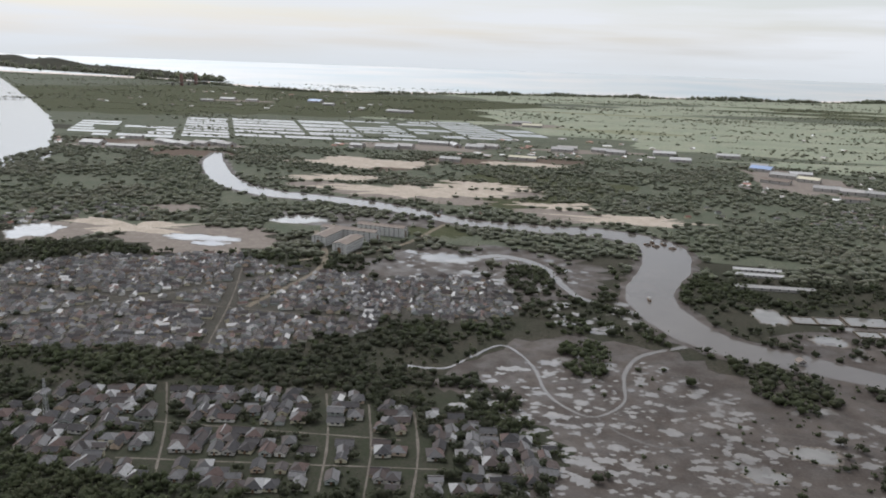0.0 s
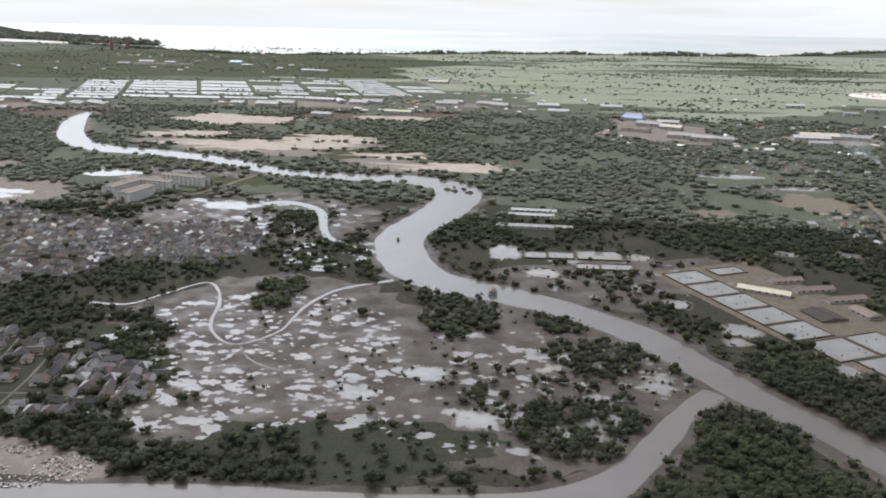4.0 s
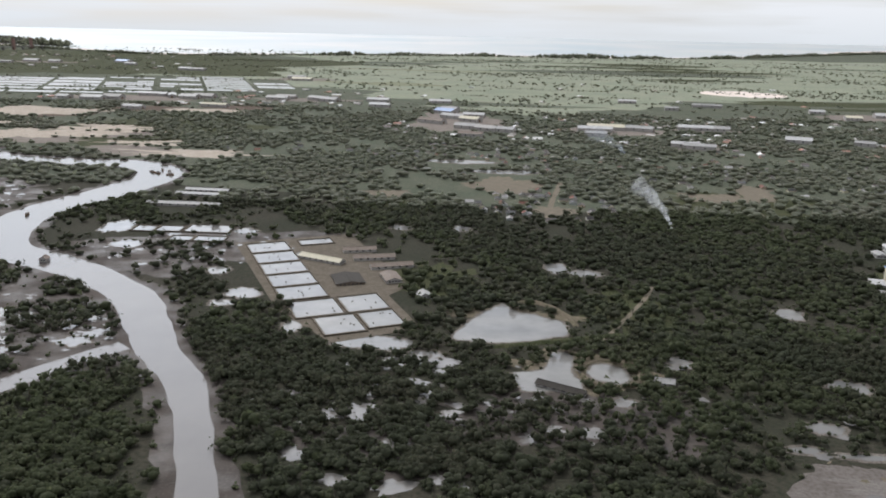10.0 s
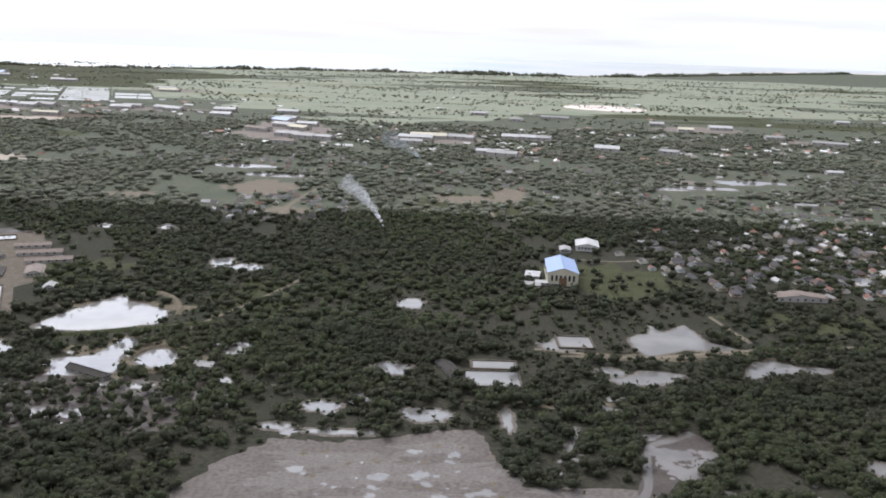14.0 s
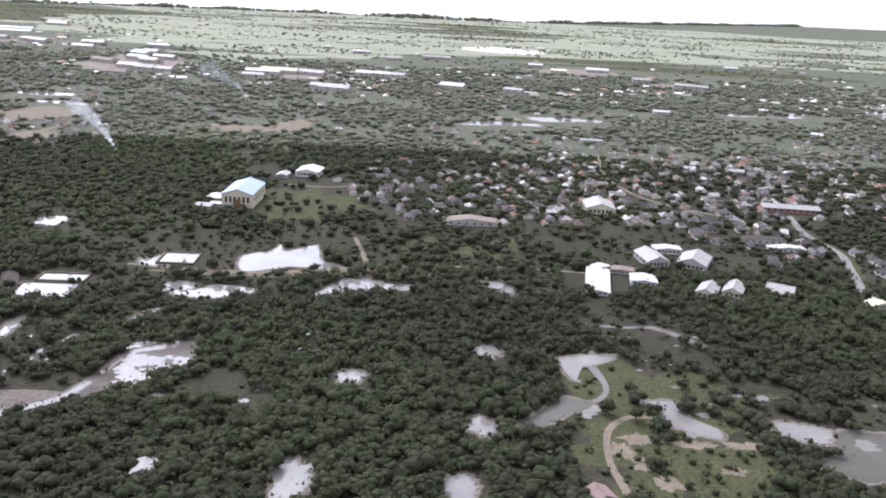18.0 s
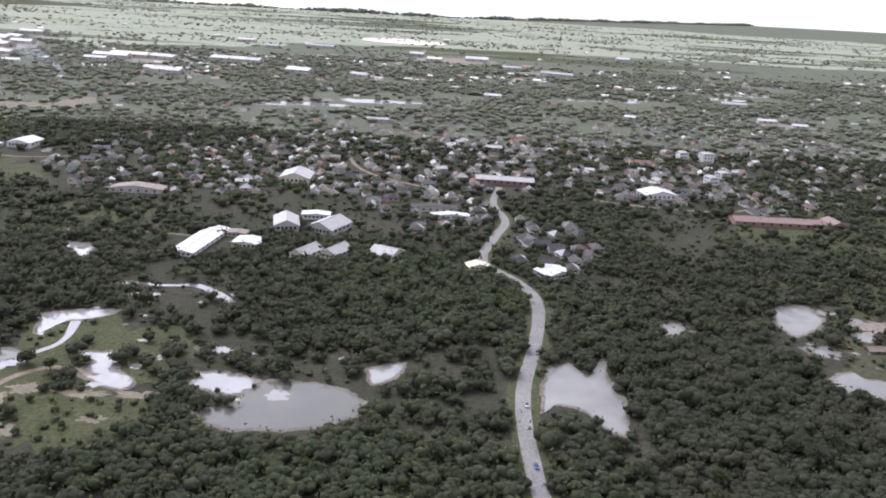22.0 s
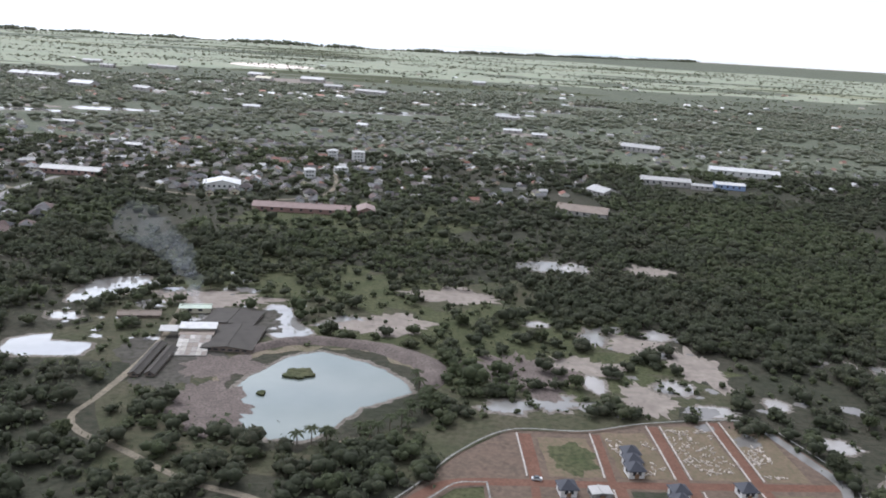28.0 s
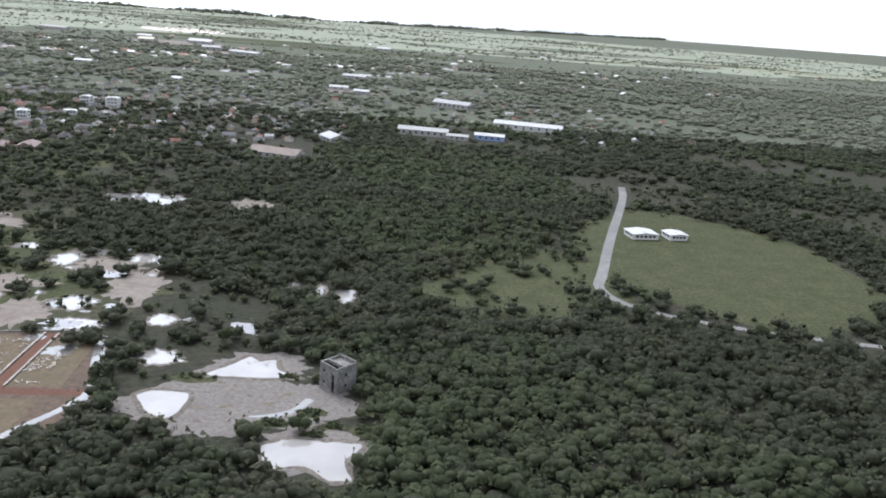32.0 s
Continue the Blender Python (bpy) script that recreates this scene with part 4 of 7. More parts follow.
def building(name, w, l, h, rise, wall, roof, windows=(2, 1), door=True, hip=False, eave=0.35, storeys=1, label="", category="building", group=""):
    """A house or hall: w along x, l along y, the ridge along y; the front is at -y."""
    root = tagged(new(name), label, category, group)
    bm = bmesh.new()
    x, y = w / 2, l / 2
    v = box(bm, -x, -y, -0.3, x, y, h)
    if not hip:
        for s in (-1, 1):
            a, b = (v[4], v[5]) if s < 0 else (v[6], v[7])
            t = bm.verts.new((0, s * y, h + rise))
            bm.faces.new((a, b, t))
    part("wall", bm, wall, root)
    e, drop = eave, eave * rise / x
    if hip:
        k = max(0.0, y - x)
        ex, ey = x + e, y + e
        z0 = h - drop * 0.6
        for pts in (((-ex, -ey, z0), (ex, -ey, z0), (0, -k, h + rise)), ((ex, ey, z0), (-ex, ey, z0), (0, k, h + rise))):
            bm = bmesh.new()
            slab(bm, pts, 0.12)
            part("roof_slope", bm, roof, root)
        for s in (-1, 1):
            pts = [(s * ex, -s * ey * -1 * -1, z0), (s * ex, s * ey, z0), (0, s * k, h + rise), (0, -s * k, h + rise)]
            if k < 0.05:
                pts = pts[:3]
            bm = bmesh.new()
            slab(bm, pts, 0.12)
            part("roof_slope", bm, roof, root)
    else:
        for s in (-1, 1):
            bm = bmesh.new()
            pts = [(s * (x + e), -y - e, h - drop), (s * (x + e), y + e, h - drop), (0, y + e, h + rise), (0, -y - e, h + rise)]
            slab(bm, pts if s > 0 else pts[::-1], 0.1)
            part("roof_slope", bm, roof, root)
        bm = bmesh.new()
        box(bm, -0.18, -y - e, h + rise - 0.06, 0.18, y + e, h + rise + 0.08)
        part("ridge_cap", bm, roof, root)
    nx, ny = windows
    floor = h / storeys
    for f in range(storeys):
        z0, z1 = f * floor + floor * 0.38, f * floor + floor * 0.78
        for i in range(nx):
            c = -x + w * (i + 1) / (nx + 1)
            ww = min(0.55, w / (nx + 1) * 0.34)
            bm = bmesh.new()
            box(bm, c - ww, -y - 0.05, z0, c + ww, -y + 0.05, z1)
            part("window", bm, M_GLASS, root)
        for s in (-1, 1):
            for i in range(ny):
                c = -y + l * (i + 1) / (ny + 1)
                ww = min(0.6, l / (ny + 1) * 0.34)
                bm = bmesh.new()
                box(bm, s * x - 0.05, c - ww, z0, s * x + 0.05, c + ww, z1)
                part("window", bm, M_GLASS, root)
    if door:
        dw, dh = (0.45, min(1.1, h * 0.7)) if w < 9 else (w * 0.13, h * 0.6)
        bm = bmesh.new()
        box(bm, -dw, -y - 0.06, 0, dw, -y + 0.05, dh)
        leaf_door = part("door", bm, M_DOOR, root)
        if w >= 12:
            bm = bmesh.new()
            box(bm, -0.05, -y - 0.12, dh * 0.42, 0.05, -y - 0.06, dh * 0.58)
            part("handle", bm, M_PALE, leaf_door, "pale metal handle")
    return root


def put(ob, x, y, turn=0.0, z=0.0, clear=0.8):
    ob.matrix_world = pose(x, y, z, 0, 0, turn)
    xs = [abs(c[0]) + abs(c[1]) for child in ob.children for c in child.bound_box]
    r = max(xs) * 0.75 * clear
    KEEP_OUT.append((x, y - r * 0.2, r, r * 1.15))
    return ob


M_TILE = by_object("kiln_tile", [(0.3, 0.28, 0.25), (0.24, 0.22, 0.2), (0.36, 0.34, 0.31), (0.2, 0.17, 0.15)])
M_SAGE = painted("sage_sheet_roof", (0.36, 0.4, 0.33), 0.15, 0.6)
# the large halls, each with its own look
HALLS = (
    ("sports_hall", 585, 412, 15, 26, 7.0, 2.4, -4, M_CREAM, M_BLUE, (3, 5), "tall cream hall with a pale blue gabled roof"),
    ("warehouse", 610, 478, 13, 15, 4.0, 1.6, -8, M_WALLW, M_WHITE, (2, 2), "white-roofed warehouse beside an earth yard"),
    ("low_shed", 571, 415, 10, 7, 2.2, 0.5, 80, M_WALLG, M_WHITE, (1, 1), "low white-roofed shed beside the blue hall"),
    ("warehouse", 743, 313, 9, 34, 2.2, 0.7, -12, M_WALLW, M_WHITE, (2, 4), "long bright white warehouse at the forest edge"),
    ("warehouse", 761, 312, 10, 9, 3.0, 0.7, -10, M_WALLW, M_WHITE, (2, 1), "small square white warehouse with a yard"),
    ("low_shed", 755, 325, 12, 5, 2.0, 0.5, -10, M_WALLG, M_BROWN, (2, 1), "low brown shed closing the warehouse yard"),
    ("school_hall", 767, 424, 15, 17, 4.2, 2.6, -4, M_CREAM, M_PALE, (4, 4), "broad hall with a grey gabled roof"),
    ("barn", 772, 340, 10, 15, 3.6, 2.2, 8, M_WALLG, M_PALE, (2, 3), "grey-roofed barn with open front"),
    ("barn", 790, 338, 12, 16, 3.6, 2.4, -28, M_WALLG, M_PALE, (2, 3), "grey-roofed barn set askew among houses"),
    ("farmhouse", 784, 303, 7, 12, 2.8, 1.8, -30, M_CREAM, M_PALE, (2, 2), "grey-roofed farmhouse among trees"),
    ("farmhouse", 795, 305, 7, 12, 2.8, 1.8, -28, M_CREAM, M_PALE, (2, 2), "twin grey-roofed farmhouse among trees"),
    ("farmhouse", 814, 306, 11, 10, 2.8, 1.8, 60, M_CREAM, M_PALE, (2, 2), "wide grey-roofed farmhouse among trees"),
    ("low_shed", 783, 355, 12, 6, 3.0, 0.6, 0, M_WALLW, M_WHITE, (3, 1), "white-roofed shed with a pale wall"),
    ("courtyard_house", 697, 388, 26, 8, 2.6, 1.6, 0, M_WALLG, M_BROWN, (6, 1), "long low house with a brown roof"),
    ("school", 876, 440, 9, 31, 3.4, 1.4, 84, M_WALLR, M_PALE, (2, 8), "long red school building with a pale roof"),
    ("mosque_house", 955, 424, 18, 12, 3.4, 2.0, 10, M_WALLW, M_WHITE, (4, 2), "white-roofed public building in the town"),
    ("long_hall", 1000, 378, 9, 44, 3.0, 1.5, 88, M_WALLR, M_REDR, (2, 9), "long low hall with a faded red roof"),
    ("long_hall", 1029, 380, 8, 11, 3.0, 1.4, 4, M_WALLR, M_REDR, (2, 2), "short red-roofed hall beside the long one"),
    ("workshop", 1136, 402, 14, 25, 3.4, 2.0, 70, M_WALLG, M_BROWN, (3, 5), "brown-roofed workshop at the forest edge"),
    ("villa", 1160, 458, 12, 14, 3.4, 2.0, 30, M_WALLG, M_PALE, (3, 3), "grey-roofed villa with two gables"),
    ("factory", 1211, 503, 12, 30, 4.4, 1.4, 80, M_WALLG, M_PALE, (3, 6), "long pale-roofed factory hall"),
    ("factory", 1231, 494, 8, 13, 3.2, 0.8, 80, M_WALLG, M_PALE, (2, 3), "small pale-roofed annex of the factory"),
    ("factory", 1251, 500, 9, 18, 4.0, 1.0, 80, M_BLUE, M_WHITE, (2, 4), "white-roofed factory with blue wall panels"),
    ("factory", 1284, 556, 13, 46, 4.6, 1.6, 76, M_WALLW, M_WHITE, (3, 8), "large white-roofed factory hall"),
    ("factory", 1241, 655, 16, 30, 5.0, 1.8, 62, M_WALLG, M_PALE, (3, 5), "pale factory hall beyond the town"),
    ("long_shed", 171, 586, 5, 32, 2.2, 0.9, 86, M_WALLG, M_WHITE, (1, 6), "long white-roofed poultry shed"),
    ("long_shed", 169, 572, 5, 32, 2.2, 0.9, 86, M_WALLG, M_WHITE, (1, 6), "long white-roofed poultry shed"),
    ("long_shed", 170, 540, 6, 50, 2.4, 1.0, 88, M_WALLG, M_PALE, (1, 8), "very long pale-roofed poultry shed"),
    ("open_barn", 286, 424, 6, 26, 2.2, 1.2, 65, M_WALLG, M_CREAM, (1, 3), "pale straw-coloured barn in the fish farm yard"),
    ("open_barn", 303, 444, 6, 18, 2.2, 1.1, 105, M_WALLG, M_BROWN, (1, 3), "brown-roofed barn in the fish farm yard"),
    ("open_barn", 313, 430, 6, 22, 2.2, 1.1, 105, M_WALLG, M_BROWN, (1, 3), "brown-roofed barn in the fish farm yard"),
    ("open_barn", 324, 416, 6, 22, 2.2, 1.1, 108, M_WALLG, M_BROWN, (1, 3), "brown-roofed barn in the fish farm yard"),
    ("open_barn", 326, 396, 8, 14, 2.2, 1.2, 20, M_WALLG, M_BROWN, (1, 2), "grey-brown barn beside the fish ponds"),
    ("drying_shed", 305, 392, 14, 16, 1.8, 1.0, 20, M_WALLG, M_DARK, (1, 2), "dark-roofed drying shed beside the ponds"),
    ("drying_shed", 998, 216, 13, 17, 1.6, 0.7, -4, M_WALLG, M_DARK, (2, 1), "wide dark thatched drying shed at the kiln"),
    ("drying_shed", 995, 231.5, 14, 12, 1.6, 0.6, -8, M_WALLG, M_DARK, (1, 3), "dark thatched drying shed behind the kiln"),
    ("drying_shed", 968.5, 232, 3.2, 11.5, 1.8, 0.7, 96, M_WALLG, M_BROWN, (1, 3), "long brown shed near the kiln"),
    ("drying_shed", 979.5, 200, 2.2, 20, 1.0, 0.5, -4, M_WALLG, M_DARK, (1, 3), "long low dark drying rack along the track"),
    ("drying_shed", 983, 199, 2.2, 17, 1.0, 0.5, -4, M_WALLG, M_DARK, (1, 3), "low dark drying rack beside the kiln"),
    ("low_shed", 983, 237.5, 3.2, 8.6, 2.2, 0.5, 96, M_CREAM, M_SAGE, (1, 2), "small cream shed with a pale green roof"),
    ("lodge", 712, 165, 6, 5, 1.8, 1.4, 20, M_WALLG, M_REDR, (1, 1), "small red-roofed lodge beside a dirt track"),
    ("hut", 609, 171, 5, 5, 2.0, 1.0, 10, M_WALLG, M_PALE, (1, 1), "small pale-roofed hut deep in the forest"),
    ("hut", 344, 372, 6, 7, 1.6, 1.4, 15, M_WALLG, M_PALE, (1, 1), "grey thatched hut in a clearing"),
    ("terminal_block", 1282, 289, 10, 8, 2.6, 0.5, 8, M_WALLW, M_WHITE, (5, 3), "low white-roofed block beside the airfield"),
    ("terminal_block", 1295, 290, 7, 7, 2.6, 0.4, 8, M_WALLW, M_WHITE, (4, 3), "small white utility block beside the airfield"),
    ("site_hall", 1048.5, 127, 6.5, 15, 3.0, 0.8, 84, M_WALLW, M_WHITE, (1, 4), "white-roofed hall on a walled green lawn"),
    ("shop_row", 835, 377, 22, 6, 2.4, 1.0, 0, M_WALLG, M_DARK, (6, 1), "row of low shops with a dark roof"),
    ("shop_row", 842, 365, 17, 5, 2.2, 0.8, 4, M_WALLW, M_WHITE, (5, 1), "row of low shops with a bright roof"),
    ("gatehouse", 848, 296, 8, 5, 2.0, 1.0, 10, M_CREAM, M_CREAM, (2, 1), "small ochre-roofed building at the road bend"),
    ("roadside_house", 876, 292, 12, 9, 2.2, 1.2, 30, M_WALLW, M_WHITE, (3, 1), "white-roofed house at the road bend"),
    ("low_shed", 577, 402, 5, 12, 1.8, 0.6, 84, M_WALLG, M_WHITE, (1, 2), "low broken white-roofed shed beside the blue hall"),
    ("low_shed", 569, 398, 6, 8, 2.0, 0.6, 78, M_WALLG, M_PALE, (1, 2), "low grey-roofed store beside the blue hall"),
    ("low_shed", 596, 470, 6, 9, 2.4, 0.8, -6, M_WALLG, M_PALE, (1, 2), "small grey-roofed annex of the warehouse"),
    ("long_shed", 400, 276, 4, 18, 1.6, 1.0, 62, M_WALLG, M_DARK, (1, 3), "long dark-roofed shed on a pond bank"),
    ("hut", 438, 285, 4, 7, 1.6, 0.9, 80, M_WALLG, M_PALE, (1, 1), "small pale-roofed hut beside a pond"),
    ("long_shed", 526, 289, 5, 16, 1.6, 1.0, 24, M_WALLG, M_DARK, (1, 3), "long dark-roofed shed beside a fish pond"),
    ("river_hut", 145, 405, 4, 4, 2.4, 1.2, 5, M_WALLG, M_BROWN, (1, 1), "small dark hut on the river edge"),
)
for name, x, y, w, l, h, rise, turn, wall, roof, win, text in HALLS:
    h *= 1.0 if name in ("sports_hall", "drying_shed") else 0.8
    if name == "drying_shed":
        h, wall = 1.0, M_BROWN
    win = (max(win[0], min(6, int(w / 2))), max(win[1], min(7, int(l / 4))))
    put(building(name, w, l, h, rise, wall, roof, win, name == "sports_hall", label=text, storeys=1), x, y, turn)

# the brick kiln: a firing block, its tiled loading floor and two lean-to roofs
kiln = tagged(new("brick_kiln"), "smoking brick kiln with pale roofs and a tiled loading floor", "kiln")
for name, b, paint in (("firing_block", (-4.6, 0, -0.3, 4.6, 3.4, 1.5), M_BROWN), ("post", (-4.4, 5.4, -0.3, -4.2, 5.6, 2.4), M_BROWN), ("post", (4.2, 5.4, -0.3, 4.4, 5.6, 2.4), M_BROWN), ("post", (-9.6, 2.0, -0.3, -9.4, 2.2, 2.0), M_BROWN), ("post", (-9.6, 4.4, -0.3, -9.4, 4.6, 2.0), M_BROWN)):
    bm = bmesh.new()
    box(bm, *b)
    part(name, bm, paint, kiln)
for name, pts, paint in (("floor_ramp", ((-4.2, -11.6, 0.25), (4.2, -11.6, 0.25), (4.2, 0.0, 1.45), (-4.2, 0.0, 1.45)), M_CONC),
                         ("roof", ((-4.9, 2.6, 2.3), (5.0, 2.6, 2.3), (5.0, 6.4, 2.8), (-4.9, 6.4, 2.8)), M_WHITE), ("roof", ((-10, 1.4, 1.9), (-5.1, 1.4, 1.9), (-5.1, 5.0, 2.3), (-10, 5.0, 2.3)), M_PALE)):
    bm = bmesh.new()
    slab(bm, pts, 0.14)
    part(name, bm, paint, kiln)
for k in range(6):
    for j in range(5):
        bm = bmesh.new()
        u, v = -4.1 + 1.38 * k, -11.4 + 2.28 * j
        z = 0.27 + 1.2 * (v + 11.6) / 11.6
        slab(bm, ((u, v, z + 0.03), (u + 1.28, v, z + 0.03), (u + 1.28, v + 2.18, z + 0.256), (u, v + 2.18, z + 0.256)), 0.05)
        part("floor_tile", bm, M_TILE, kiln)
put(kiln, 988, 215.2, 4, clear=0.5)

# factories and halls beyond the town: x, y, short side, long side, turn of the ridge, roof
FAR_HALLS = (
    (-579, 1083, 22, 46, 88, M_WHITE), (-526, 1060, 14, 70, 86, M_PALE), (-500, 1132, 16, 28, 70, M_PALE), (-482, 1118, 16, 28, 66, M_WHITE), (-460, 1111, 18, 30, 64, M_PALE), (-442, 1126, 18, 30, 66, M_WALLG), (-424, 1140, 18, 32, 64, M_PALE),
    (-408, 1128, 16, 26, 64, M_WALLG), (-560, 1168, 10, 30, 88, M_WHITE), (-234, 1182, 16, 24, 80, M_PALE), (-190, 1180, 20, 40, 84, M_PALE), (-168, 1196, 20, 44, 84, M_WALLG), (-130, 1252, 14, 74, 82, M_WHITE), (-98, 1240, 12, 52, 20, M_WHITE),
    (-66, 1226, 20, 44, 80, M_PALE), (-48, 1240, 18, 40, 78, M_WALLG), (-90, 1080, 14, 34, 80, M_PALE), (4, 1124, 12, 60, 80, M_CREAM), (62, 1240, 18, 52, 84, M_PALE), (70, 1262, 14, 48, 84, M_WALLG), (141, 1235, 18, 42, 70, M_PALE), (122, 1250, 16, 40, 70, M_PALE),
    (211, 1248, 16, 52, 84, M_WHITE), (222, 1179, 16, 46, 84, M_WHITE), (303, 1250, 14, 52, 86, M_WHITE), (318, 1124, 20, 34, 60, M_BLUE), (322, 1150, 18, 28, 70, M_PALE), (356, 1088, 14, 44, 80, M_WHITE), (306, 1018, 14, 54, 60, M_BROWN), (350, 975, 16, 36, 74, M_PALE),
    (372, 960, 16, 30, 70, M_WALLG), (392, 954, 14, 32, 70, M_PALE), (352, 1042, 16, 42, 62, M_CREAM), (330, 1070, 16, 40, 62, M_PALE), (355, 906, 12, 34, 80, M_BROWN), (494, 940, 12, 30, 84, M_PALE), (513, 1000, 18, 70, 84, M_CREAM), (498, 980, 16, 64, 84, M_WHITE),
    (552, 994, 16, 40, 70, M_PALE), (590, 862, 14, 40, 74, M_PALE), (578, 874, 12, 36, 80, M_WHITE), (612, 1016, 16, 26, 76, M_WHITE), (632, 1014, 16, 26, 76, M_WHITE), (650, 1010, 16, 26, 76, M_PALE), (713, 930, 18, 34, 70, M_WHITE), (590, 1325, 12, 34, 86, M_WHITE),
    (640, 1237, 10, 24, 84, M_PALE), (704, 1290, 10, 70, 78, M_PALE), (779, 917, 12, 26, 60, M_PALE), (870, 1168, 16, 26, 80, M_CREAM), (848, 1240, 14, 26, 80, M_WHITE), (932, 1208, 18, 52, 82, M_WHITE), (1018, 1048, 12, 66, 64, M_PALE), (968, 1100, 12, 30, 84, M_PALE),
    (910, 806, 9, 20, 86, M_WHITE), (1185, 1367, 14, 26, 84, M_WHITE), (880, 533, 7, 14, 86, M_PALE), (1018, 707, 8, 12, 60, M_WHITE), (1158, 831, 10, 30, 70, M_PALE), (1148, 730, 8, 20, 84, M_WHITE), (1168, 708, 8, 16, 80, M_WHITE), (804, 625, 6, 20, 86, M_PALE),
    (-703, 1963, 18, 60, 86, M_WHITE), (-640, 1950, 16, 44, 86, M_PALE), (-499, 2002, 26, 40, 80, M_BLUE), (-449, 1925, 12, 34, 86, M_WHITE), (-280, 1809, 16, 44, 86, M_WHITE), (-250, 1800, 14, 40, 86, M_PALE), (-730, 1900, 12, 50, 86, M_PALE), (0, 1650, 14, 60, 84, M_PALE), (20, 1600, 18, 60, 84, M_CREAM))
for x, y, w, l, turn, roof in FAR_HALLS:
    text = ("long " if l > 2.4 * w else "broad ") + {M_WHITE: "white-roofed", M_PALE: "pale grey-roofed", M_WALLG: "weathered grey", M_CREAM: "cream-roofed", M_BLUE: "blue-roofed", M_BROWN: "brown-roofed"}[roof] + " factory hall beyond the town"
    l = l * (0.62 if l > 40 else 0.8)
    put(building("factory", w, l, 4.2 if w > 9 else 2.8, 0.14 * w, M_WALLG, roof, (1, 2), label=text, category="factory", group="factories beyond the town"), x, y, turn)

ribbon("creek", [(1163, 140.4, 0.35), (1167.5, 141.4, 0.7), (1171, 143.6, 0.8), (1173.7, 148.5, 0.9)], 0.22, M_POND, 0, 0.25, 1.5, label="thin strip of water across the sand")

# flat-roofed town houses of several storeys
for x, y, w, l, st, turn in ((996, 456, 6, 7, 3, 10), (1004, 530, 6, 7, 3, 0), (1012, 480, 7, 6, 2, 20), (1020, 530, 8, 7, 3, 5)):
    put(building("town_house", w, l, st * 2.0, 0.4, M_WALLW, M_PALE, (3, 2), eave=0.1, storeys=st, label="white town house of several storeys", group="town houses"), x, y, turn)

# the apartment block: three linked wings with ranks of windows
for x, y, w, l, turn in ((-122, 585, 11, 30, -14), (-142, 604, 11, 30, -14), (-128, 622, 46, 10, -14), (-106, 640, 40, 9, -14)):
    put(building("apartment_wing", min(w, l), max(w, l), 7.5, 1.2, M_WALLW, M_BROWN, (3, 9), hip=False, storeys=4, label="long grey apartment wing with a brown roof", category="apartment block", group="apartment wings"), x, y, turn + (90 if w > l else 0))

# the concrete swiftlet tower, roofless, with a tall slit
tower = tagged(new("concrete_tower"), "weathered roofless concrete tower among trees", "tower")
TW, TL, TH = 5.2, 5.2, 5.6
for name, b in (("wall", (-TW / 2, -TL / 2, -0.3, 0.9, -TL / 2 + 0.3, TH)), ("wall", (1.7, -TL / 2, -0.3, TW / 2, -TL / 2 + 0.3, TH - 0.2)), ("wall", (0.9, -TL / 2 + 0.04, 4.5, 1.7, -TL / 2 + 0.28, TH - 0.1)),
                ("wall", (-TW / 2, TL / 2 - 0.3, -0.3, TW / 2, TL / 2, TH + 0.3)), ("wall", (-TW / 2, -TL / 2 + 0.3, -0.3, -TW / 2 + 0.3, TL / 2 - 0.3, TH)), ("wall", (TW / 2 - 0.3, -TL / 2 + 0.3, -0.3, TW / 2, TL / 2 - 0.3, TH)),
                ("floor_slab", (-TW / 2 + 0.3, -0.8, 4.9, TW / 2 - 0.3, TL / 2 - 0.3, 5.1)), ("floor_slab", (-TW / 2 + 0.3, -TL / 2 + 0.3, 3.6, TW / 2 - 0.3, -0.8, 3.8)), ("cross_beam", (-TW / 2 + 0.3, -0.9, 5.0, TW / 2 - 0.3, -0.6, 5.7)),
                ("string_course", (-TW / 2 - 0.06, -TL / 2 - 0.06, 2.7, TW / 2 + 0.06, -TL / 2 - 0.004, 2.85)), ("string_course", (TW / 2 + 0.004, -TL / 2 - 0.06, 2.7, TW / 2 + 0.06, TL / 2, 2.85)),
                ("opening", (TW / 2 - 0.02, -0.6, 3.5, TW / 2 + 0.03, 0.0, 4.1)), ("opening", (TW / 2 - 0.02, -0.6, 1.2, TW / 2 + 0.03, 0.0, 1.8)), ("opening", (-1.6, -TL / 2 - 0.03, 3.8, -1.0, -TL / 2 + 0.02, 4.3)), ("opening", (-1.6, -TL / 2 - 0.03, 1.4, -1.0, -TL / 2 + 0.02, 1.9))):
    bm = bmesh.new()
    box(bm, *b)
    part(name, bm, M_GLASS if name == "opening" else M_CONC, tower)
put(tower, 1178.6, 154.4, -45)

